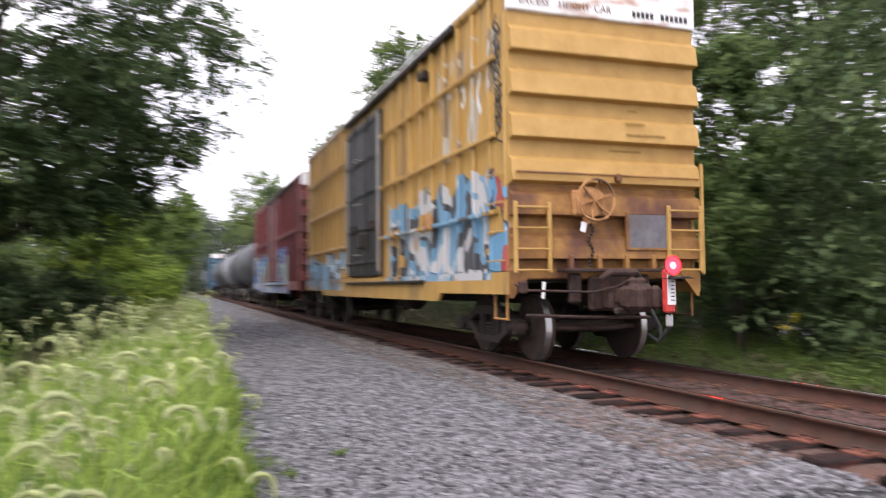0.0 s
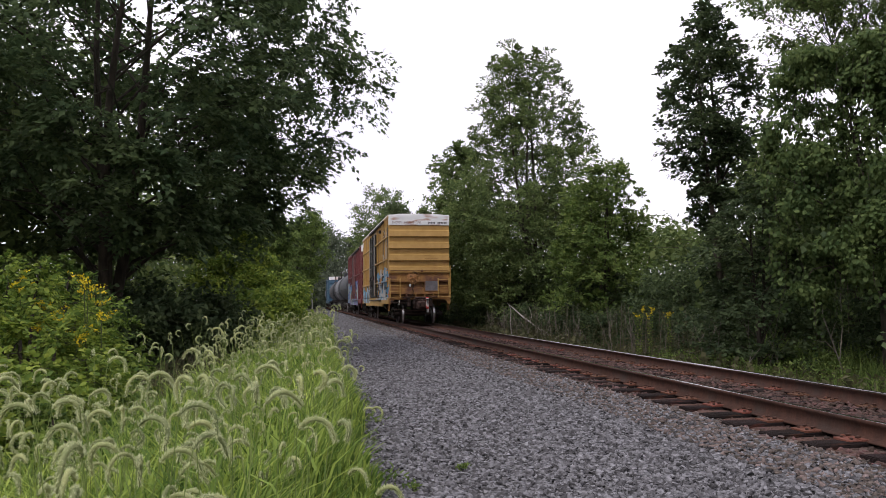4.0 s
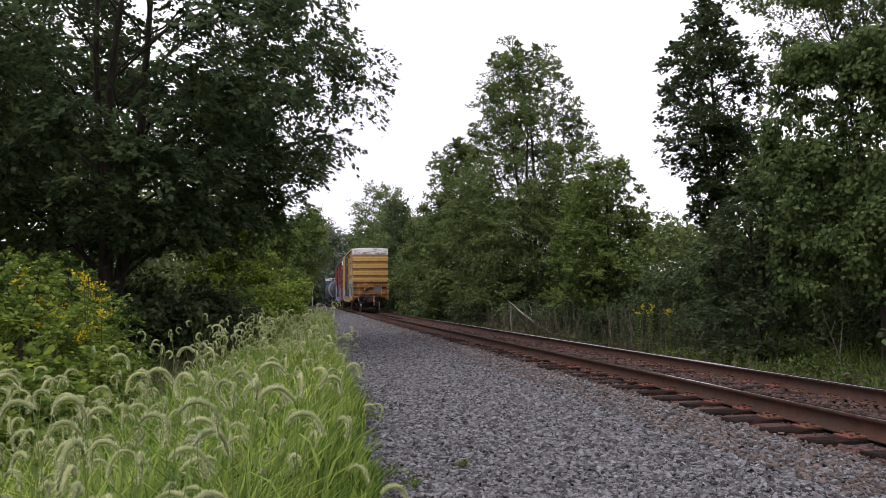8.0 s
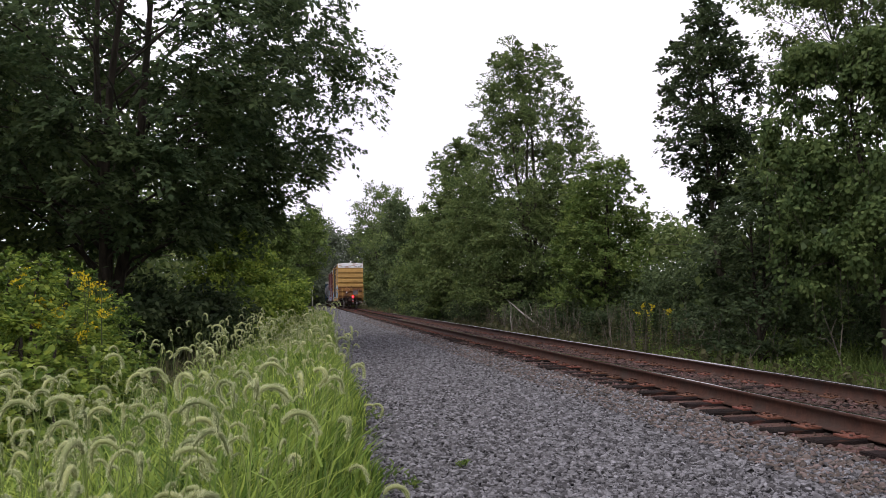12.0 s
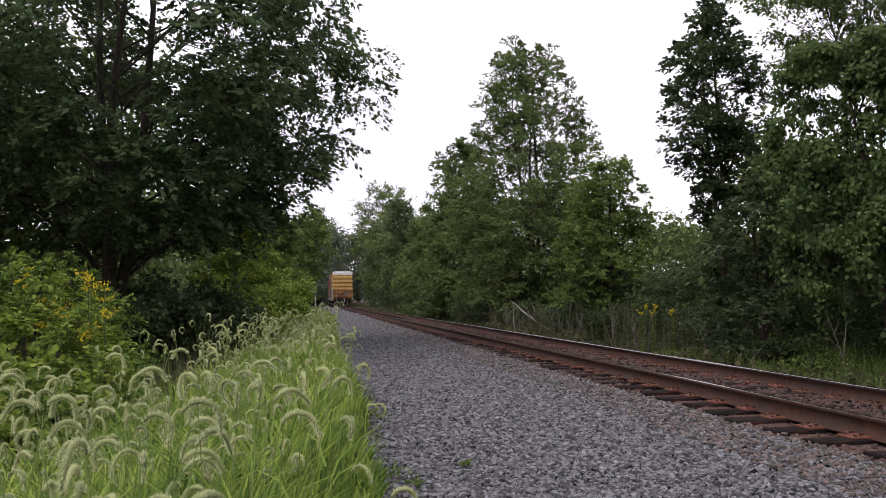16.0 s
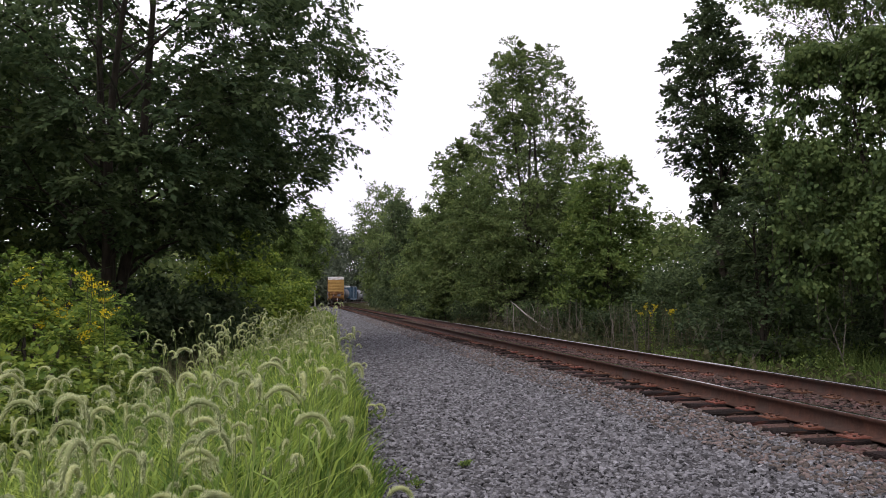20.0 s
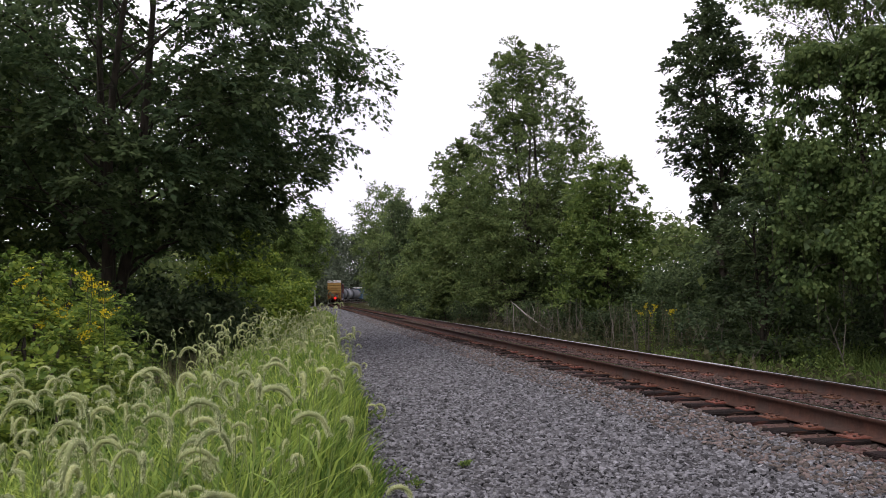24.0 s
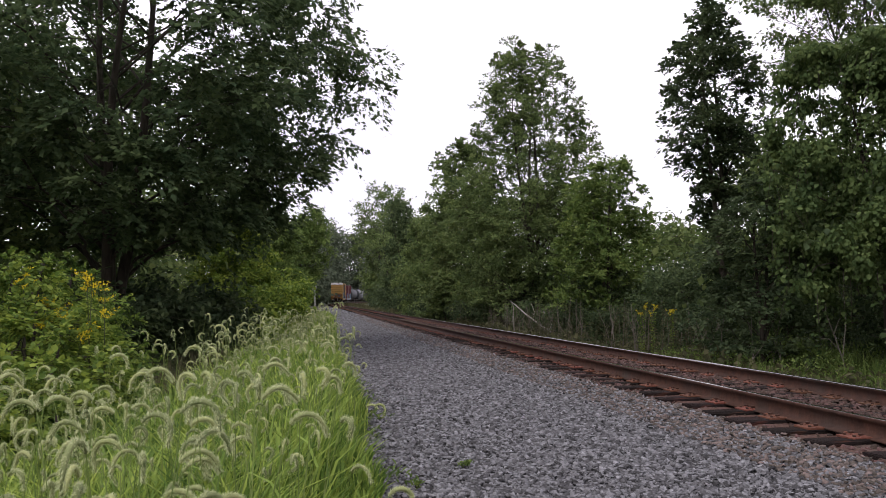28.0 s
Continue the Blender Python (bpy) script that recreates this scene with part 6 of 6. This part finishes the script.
for k in range(150):
    y = rr.uniform(14, 40) if k < 75 else rr.uniform(24, 46)
    x = 8.9 + rr.uniform(-0.3, 1.1)
    z = float(lay(np.array([x]), np.array([y]))[0])
    h = rr.uniform(0.5, 1.7)
    lean = (rr.uniform(-0.35, 0.35), rr.uniform(-0.3, 0.3))
    g = Geo().tube([(x, y, z - 0.05), (x + lean[0] * 0.5, y + lean[1] * 0.5, z + h * 0.55), (x + lean[0] * 1.2, y + lean[1], z + h)], [0.010, 0.007, 0.003], 5)
    g.tube([(x + lean[0] * 0.5, y + lean[1] * 0.5, z + h * 0.55), (x + lean[0] * 0.5 + rr.uniform(-0.3, 0.3), y, z + h * 0.9)], [0.008, 0.003], 4)
    tagged(part("dry_weed", g, DEAD_WOOD), "dry grey weed stalk standing beside the rails", "weed", "dry weeds beside the rails")
g = Geo().tube([(10.1, 12.97, -0.6), (10.0, 13.0, 0.0), (9.86, 13.05, 0.5), (9.70, 13.05, 0.93), (9.56, 13.05, 1.0)], [0.013, 0.012, 0.009, 0.006, 0.003], 6)
g.tube([(9.93, 13.02, 0.22), (9.72, 13.0, 0.42), (9.50, 13.0, 0.45)], [0.009, 0.006, 0.003], 5).tube([(9.86, 13.05, 0.5), (10.0, 13.1, 0.75), (10.05, 13.1, 0.8)], [0.007, 0.005, 0.002], 5).tube([(9.99, 13.0, 0.1), (10.12, 13.05, 0.7), (10.10, 13.05, 1.35), (10.16, 13.1, 1.7)], [0.010, 0.008, 0.006, 0.003], 5).tube([(9.70, 13.05, 0.93), (9.74, 13.1, 1.12), (9.66, 13.1, 1.22)], [0.006, 0.004, 0.002], 4)
tagged(part("dead_sapling", g, DEAD_WOOD), "bare dead sapling standing beyond the rails", "sapling")

# a post and the pale crossing road at the far end
POST_GREY = surf("post_paint", (0.30, 0.30, 0.29), (0.42, 0.42, 0.40), 5.0, rough=0.8, bump=0.1)
tagged(part("marker_post", Geo().box((1.75, 112.0, 1.4), (0.16, 0.16, 3.4), 0.02).box((1.75, 111.9, 2.9), (0.4, 0.04, 0.5), 0.02), POST_GREY), "pale grey marker post at the end of the path", "post")


# the pale dirt road that comes out of the woods beside the post
ROAD_DIRT = surf("road_dirt", (0.20, 0.19, 0.175), (0.32, 0.30, 0.28), 2.5, stain=(0.16, 0.15, 0.13), stain_scale=0.5, rough=0.95, bump=0.5)
rx, ry = np.meshgrid(np.linspace(-9.0, 3.6, 18), np.linspace(0, 1, 7))
ry = 113.5 + 5.0 * ry - 0.02 * (rx + 9.0) ** 2 + 0.35 * np.sin(rx * 1.7 + ry * 3)
rv = np.stack([rx, ry, lay(rx, ry) + 0.05], -1).reshape(-1, 3)
ri = (np.arange(6)[:, None] * 18 + np.arange(17)[None]).ravel()
tagged(new("dirt_road", big_mesh("dirt_road", rv, np.stack([ri, ri + 1, ri + 19, ri + 18], -1), ROAD_DIRT, True)), "pale dirt road joining the gravel path", "road", kind="structure")


# ---- foxtail grass on the verge ----
def blades(n, s0, s1, seed, height, width, back=2.5):
    rg = np.random.default_rng(seed)
    s = s0 * (s1 / s0) ** rg.random(n)
    d = verge(s) + 0.12 - np.interp(s, [5, 9, 14, 30], [0.0, 0.04, 0.06, 0.0]) - back * rg.random(n) * np.clip(1.1 - 0.035 * s, 0.7, 1.0)
    x, y, _ = track(s, d)
    z = lay(x, y)
    h = height * (0.55 + 0.6 * rg.random(n)) * np.clip((verge(s) + 0.12 - d) / 0.7 + 0.32, 0.25, 1)
    a = rg.random(n) * 2 * np.pi
    bend = h * (0.10 + 0.38 * rg.random(n))
    w = width * (0.6 + 0.8 * rg.random(n)) * (1 + s / 22)
    wa = a + np.pi / 2 + rg.normal(size=n) * 0.4
    out = []
    for t, q in ((0, 1.0), (0.35, 0.95), (0.7, 0.7), (1.0, 0.04)):
        cx, cy = x + np.cos(a) * bend * t ** 2.2, y + np.sin(a) * bend * t ** 2.2
        cz = z - 0.02 + h * (t - 0.30 * t ** 3)
        for sg in (-1, 1):
            out.append(np.stack([cx + sg * np.cos(wa) * w * q / 2, cy + sg * np.sin(wa) * w * q / 2, cz], -1))
    v = np.stack(out, 1).reshape(-1, 3)
    f = (np.arange(n)[:, None, None] * 8 + np.array([(0, 1, 3, 2), (2, 3, 5, 4), (4, 5, 7, 6)])[None]).reshape(-1, 4)
    return v, f


grass = thing("foxtail_grass", "dense green foxtail grass with nodding pale seed heads", "grass", kind="stuff")
v1, f1 = blades(30000, 1.3, 14, 71, 1.05, 0.017)
v2, f2 = blades(9000, 12, 80, 72, 0.42, 0.017)
v3, f3 = blades(4000, 1.4, 12, 73, 1.0, 0.017)
v3 = v3 * np.array([1, -1, 1]) + np.array([0, 2.5, 0])
tagged(part("leaf_blades", big_mesh("leaf_blades", np.concatenate([v1, v2, v3]), np.concatenate([f1, f2 + len(v1), f3 + len(v1) + len(v2)]), GRASS), None, grass, "long green blades"), kind="stuff")


def foxtail(rg, h, lean, length=0.11, thick=0.011, bristles=70, turned=None, curl=4.0):
    """One stalk with its nodding seed head, its foot at the origin: geometry of stalk, core and bristles."""
    a = rg.random() * 6.28 if turned is None else turned
    pts = []
    for t in (0, 0.4, 0.75, 1.0):
        pts.append(Vector((math.cos(a) * lean * t ** 2, math.sin(a) * lean * t ** 2, h * t)))
    d = Vector((math.cos(a), math.sin(a), 0))
    head = [pts[-1]]
    turn = rg.uniform(2.2, curl)
    for k in range(1, 9):
        q = 1.35 - turn * min(1.0, k / 6.5)
        head.append(head[-1] + (d * math.cos(q) + Vector((0, 0, 1)) * math.sin(q)) * length / 8)
    rs = [thick * q for q in (0.45, 0.8, 1.0, 1.0, 0.95, 0.9, 0.75, 0.55, 0.15)]
    br = []
    for k in range(bristles):
        i = rg.random() * 7.9
        p = head[int(i)].lerp(head[int(i) + 1], i - int(i))
        ax = (head[int(i) + 1] - head[int(i)]).normalized()
        o = Vector(rg.normal(size=3))
        o = (o - ax * o.dot(ax)).normalized()
        br.append((p + o * thick * 0.6, (o + ax * 0.7).normalized(), rg.uniform(0.009, 0.014)))
    return pts, head, rs, br


def bristle_tris(br, w=1.0):
    v, f = [], []
    for p, o, ln in br:
        side = o.cross(Vector((0.3, 0.5, 0.8))).normalized() * 0.0011 * w
        k = len(v)
        v += [p - side, p + side, p + o * ln]
        f.append((k, k + 1, k + 2))
    return v, f


rg = np.random.default_rng(91)
stalks, cores = Geo(), Geo()
bv, bf = [], []
for k in range(1150):
    s = 1.7 * (42 / 1.7) ** rg.random()
    d = float(verge(np.array([s]))[0]) + 0.02 - float(np.interp(s, [0, 5, 9, 14, 30], [0.0, 0.06, 0.12, 0.22, 0.3])) - max(1.4, 2.3 - 0.07 * s) * rg.random()
    x, y, _ = track(s, d)
    z = float(lay(np.array([x]), np.array([y]))[0])
    pts, head, rs, br = foxtail(rg, rg.uniform(0.62, 1.27) * float(np.interp(s, [4, 8, 11, 18], [1.0, 1.12, 1.08, 0.8])), rg.uniform(0.05, 0.22), rg.uniform(0.10, 0.17), rg.uniform(0.0064, 0.0088), int(max(75, 620 - s * 95)))
    o = Vector((x, y, z))
    stalks.tube([p + o for p in pts], [0.0022, 0.002, 0.0016, 0.0012], 4, False)
    cores.tube([p + o for p in head], rs, 6 if s < 8 else 4)
    a, b = bristle_tris([(p + o, q, ln) for p, q, ln in br], 0.65 + s / 11)
    bf += [tuple(i + len(bv) for i in t) for t in b]
    bv += a
tagged(part("stalks", stalks.mesh("stalks", STALK, fix=False), None, grass), kind="stuff")
tagged(part("seed_heads", cores.mesh("seed_heads", SEED_CORE, True, fix=False), None, grass, "pale nodding seed heads"), kind="stuff")
tagged(part("bristles", big_mesh("bristles", bv, bf, SEED), None, grass, "fine pale bristles"), kind="stuff")

# weeds and grass beyond the far rail
def weeds(n, s0, s1, d0, d1, seed, height, width):
    rg = np.random.default_rng(seed)
    s = s0 * (s1 / s0) ** rg.random(n)
    d = d0 + (d1 - d0) * rg.random(n)
    x, y, _ = track(s, d)
    h = height * (0.5 + 0.8 * rg.random(n)) * (0.45 + grain(np.stack([x * 0.8, y * 0.8, x * 0], -1), 9))
    tip = np.stack([rg.normal(size=n) * 0.35, rg.normal(size=n) * 0.35, np.ones(n)], -1)
    place = np.stack([x, y, lay(x, y) - 0.02], -1)
    normal = np.stack([np.cos(rg.random(n) * 6.28), np.sin(rg.random(n) * 6.28), np.zeros(n)], -1)
    shape = [(-0.5, 0, 0), (0.5, 0, 0), (0.42, 0.5, 0.04), (-0.42, 0.5, 0.04), (0, 1.0, 0.22)]
    return scatter(shape, [(0, 1, 2), (0, 2, 3), (3, 2, 4)], place, tip, normal, h, width)


v1, f1 = weeds(11000, 7, 60, 2.5, 5.2, 81, 0.24, 0.05)
v2, f2 = weeds(6000, 60, 230, 1.9, 6.5, 82, 0.5, 0.35)
v3, f3 = weeds(5000, 3.5, 40, -9.5, -7.2, 83, 0.40, 0.06)
v1, f1 = np.concatenate([v1, v2, v3]), np.concatenate([f1, f2 + len(v1), f3 + len(v1) + len(v2)])
rl = np.random.default_rng(84)
m = 9000
ls = 6.5 * (45 / 6.5) ** rl.random(m)
lx, ly, _ = track(ls, 2.7 + 2.6 * rl.random(m))
up = rl.random(m) * 0.55 * grain(np.stack([lx * 1.3, ly * 1.3, lx * 0], -1), 12)
v4, f4 = scatter(*DIAMOND, np.stack([lx, ly, lay(lx, ly) + up], -1), rl.normal(size=(m, 3)) + np.array([0, 0, 0.2]), np.array([0, 0, 1.0]) + 0.4 * rl.normal(size=(m, 3)), (0.06 + 0.07 * rl.random(m)) * (1 + ls / 30))
v1, f1 = list(v1) + list(v4), [tuple(q) for q in f1] + [tuple(int(i) + len(v1) for i in q) for q in f4]
tagged(new("weedy_grass", big_mesh("weedy_grass", v1, f1, LEAF_DRY)), "tangled green weeds and grass along the railway", "grass", kind="stuff")

v5, f5 = weeds(8500, 4.5, 18.0, 2.7, 5.6, 85, 0.36, 0.035)
v7, f7 = weeds(4200, 9.0, 18.0, 4.4, 7.2, 86, 0.62, 0.03)
v5, f5 = np.concatenate([v5, v7]), np.concatenate([f5, f7 + len(v5)])
lx, ly, _ = track(*(lambda q: (5.0 + 13 * q[0], 2.9 + 4.0 * q[1] * q[0] ** 0.5))(rl.random((2, 9000))))
v6, f6 = scatter(*BROAD_LEAF, np.stack([lx, ly, lay(lx, ly) + 0.10 + 0.8 * rl.random(9000) * grain(np.stack([lx, ly, lx * 0], -1), 14)], -1), rl.normal(size=(9000, 3)) + np.array([0, 0, 0.1]),
                 np.array([0, 0, 1.0]) + 0.45 * rl.normal(size=(9000, 3)), 0.035 + 0.05 * rl.random(9000), 0.7)
tagged(new("green_weeds", big_mesh("green_weeds", np.concatenate([v5, v6]), np.concatenate([f5, f6 + len(v5)]), LEAF_LIGHT)), "fresh green weeds growing below the ballast", "weeds", kind="stuff")

# tall slender weeds standing in the rough ground below the woods
weed_shapes = []
for k in range(7):
    rg = np.random.default_rng(860 + k)
    h = 0.75 + 0.12 * k
    g = Geo()
    lp, lt = [], []
    for j in range(2 + k % 2):
        top = Vector((rg.normal() * 0.12, rg.normal() * 0.12, h * rg.uniform(0.75, 1.0)))
        foot = Vector((rg.normal() * 0.04, rg.normal() * 0.04, -0.05))
        g.tube([foot, foot.lerp(top, 0.5) + Vector((rg.normal() * 0.03, rg.normal() * 0.03, 0)), top], [0.007, 0.005, 0.003], 4, False)
        for i in range(26):
            u = rg.uniform(0.2, 1.0)
            a = rg.random() * 6.283
            lp.append(foot.lerp(top, u))
            lt.append((math.cos(a), math.sin(a), rg.uniform(-0.3, 0.6)))
    lp, lt = np.array(lp), np.array(lt)
    v, f = scatter(*DIAMOND, lp, lt, np.array([0, 0, 1.0]) + rg.normal(size=lp.shape) * 0.4, 0.05 + 0.07 * rg.random(len(lp)), 0.42)
    g.add([tuple(p) for p in v.tolist()], f.tolist(), 1)
    weed_shapes.append(g.mesh("tall_weed", [DEAD_WOOD if k % 3 == 0 else STEM, LEAF_DRY], fix=False))
rr = random.Random(17)
for k in range(130):
    y = 17.5 + 26 * rr.random() ** 1.2
    x = 8.75 + 0.03 * (30 - min(y, 30)) + rr.uniform(-0.2, 1.3)
    z = float(lay(np.array([x]), np.array([y]))[0])
    tagged(part("tall_weed", weed_shapes[rr.randrange(7)], None, None, "", False, pose(x, y, z, 0, 0, rr.uniform(0, 360)) @ Matrix.Scale(rr.uniform(0.8, 1.25), 4)),
           "tall slender green and dry weed beside the rails", "weed", "tall weeds beside the rails")

# dark undergrowth that fills the foot of the woods beyond the rails; its shade is put into the leaf colour
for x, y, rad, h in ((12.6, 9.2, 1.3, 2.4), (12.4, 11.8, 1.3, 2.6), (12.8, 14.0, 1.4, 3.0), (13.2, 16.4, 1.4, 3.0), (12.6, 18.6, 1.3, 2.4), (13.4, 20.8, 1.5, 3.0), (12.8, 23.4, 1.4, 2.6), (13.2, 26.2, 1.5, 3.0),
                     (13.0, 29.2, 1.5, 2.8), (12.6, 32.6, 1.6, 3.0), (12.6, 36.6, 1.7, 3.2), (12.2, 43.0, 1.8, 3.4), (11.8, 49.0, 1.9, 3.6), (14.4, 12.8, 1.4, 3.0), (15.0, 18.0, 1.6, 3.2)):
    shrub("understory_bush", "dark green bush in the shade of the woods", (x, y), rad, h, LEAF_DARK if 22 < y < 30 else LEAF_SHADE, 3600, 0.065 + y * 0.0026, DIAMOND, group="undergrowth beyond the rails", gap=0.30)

# small weeds in the gravel and along the edge of the grass
WEEDS = [(0.70, 5.1), (0.85, 5.9), (0.62, 4.6), (1.33, 6.35)]
for k in range(16):
    s = 3.4 + 0.55 * k
    wx, wy, _ = track(s, float(verge(np.array([s]))[0]) + 0.05 + 0.16 * math.sin(k * 2.7))
    WEEDS.append((float(wx), float(wy)))
for k, (x, y) in enumerate(WEEDS):
    rg = np.random.default_rng(700 + k)
    n = 26 if k < 4 else 60
    z = float(lay(np.array([x]), np.array([y]))[0]) + 0.03
    a = rg.random(n) * 6.28
    v, f = scatter(*BROAD_LEAF, np.zeros((n, 3)) + rg.normal(size=(n, 3)) * np.array([0.03, 0.03, 0.012]) * (1 if k < 4 else 2.6) + np.array([0, 0, 0.02 if k < 4 else 0.06]), np.stack([np.cos(a), np.sin(a), 0.3 + rg.random(n)], -1),
                   np.array([0, 0, 1.0]) + 0.3 * rg.normal(size=(n, 3)), 0.03 + 0.05 * rg.random(n), 0.4)
    ob = thing("weed", "small green weed growing through the gravel", "weed", Matrix.Translation((x, y, z)), "weeds in the gravel")
    tagged(part("foliage", big_mesh("foliage", v, f, LEAF_LIGHT), None, ob), kind="stuff")

# the tallest foxtails stand out singly and sway in the air
SWAY = []
rg = np.random.default_rng(33)
for k, (x, y, h, a, ln) in enumerate(((-0.20, 2.45, 1.14, 0.0, 0.17), (-0.06, 2.7, 0.84, 0.05, 0.16), (-0.10, 2.2, 0.70, 0.15, 0.14),  (-0.28, 2.6, 1.20, 0.3, 0.16), (-0.78, 2.5, 1.24, 3.0, 0.17), (-0.95, 2.75, 1.22, 0.4, 0.15), (-0.52, 2.3, 1.08, 0.2, 0.16), (-0.62, 2.9, 1.20, 2.8, 0.15),
                                      (-0.05, 3.3, 1.16, 0.5, 0.15), (-0.35, 3.6, 1.22, 0.1, 0.16), (0.10, 4.2, 1.14, 0.3, 0.14), (-0.80, 3.4, 1.25, 0.2, 0.15), (-0.42, 2.05, 0.98, 0.4, 0.16), (-0.15, 2.1, 0.96, 2.7, 0.15),
                                      (0.0, 5.4, 1.2, 0.2, 0.15), (-0.5, 5.0, 1.25, 2.9, 0.15), (-1.1, 4.2, 1.3, 0.3, 0.15), (-0.2, 6.6, 1.25, 0.4, 0.15))):
    z = float(lay(np.array([x]), np.array([y]))[0])
    ob = thing("foxtail", "tall nodding foxtail with a fuzzy pale seed head", "grass", Matrix.Translation((x, y, z)), "tall foxtails in the verge")
    pts, head, rs, br = foxtail(rg, h, 0.16 if h > 0.95 or k > 2 else 0.34, ln, 0.0078, 800, a, 3.0)
    part("stalk", Geo().tube(pts, [0.003, 0.0026, 0.002, 0.0015], 5, False), STALK, ob)
    hd = part("seed_head", Geo().tube(head, rs, 7), SEED_CORE, ob, "pale fuzzy seed head", True)
    v, f = bristle_tris(br, 0.75)
    tagged(part("bristles", big_mesh("bristles", v, f, SEED), None, hd), kind="stuff")
    for j in range(3):
        b0 = Vector((0, 0, h * (0.15 + 0.2 * j)))
        aa = rg.random() * 6.28
        o = Vector((math.cos(aa), math.sin(aa), 0))
        w = Vector((-o.y, o.x, 0)) * 0.008
        p = [b0, b0 + o * 0.10 + Vector((0, 0, 0.12)), b0 + o * 0.22 + Vector((0, 0, 0.15)), b0 + o * 0.34 + Vector((0, 0, 0.08))]
        part("leaf_blade", Geo().add([p[0] - w, p[0] + w, p[1] - w, p[1] + w, p[2] - w * 0.7, p[2] + w * 0.7, p[3]], [(0, 1, 3, 2), (2, 3, 5, 4), (4, 5, 6)]), GRASS, ob)
    SWAY.append((ob, rg.uniform(2.4, 4.0), rg.uniform(0, 6.28)))

motions()
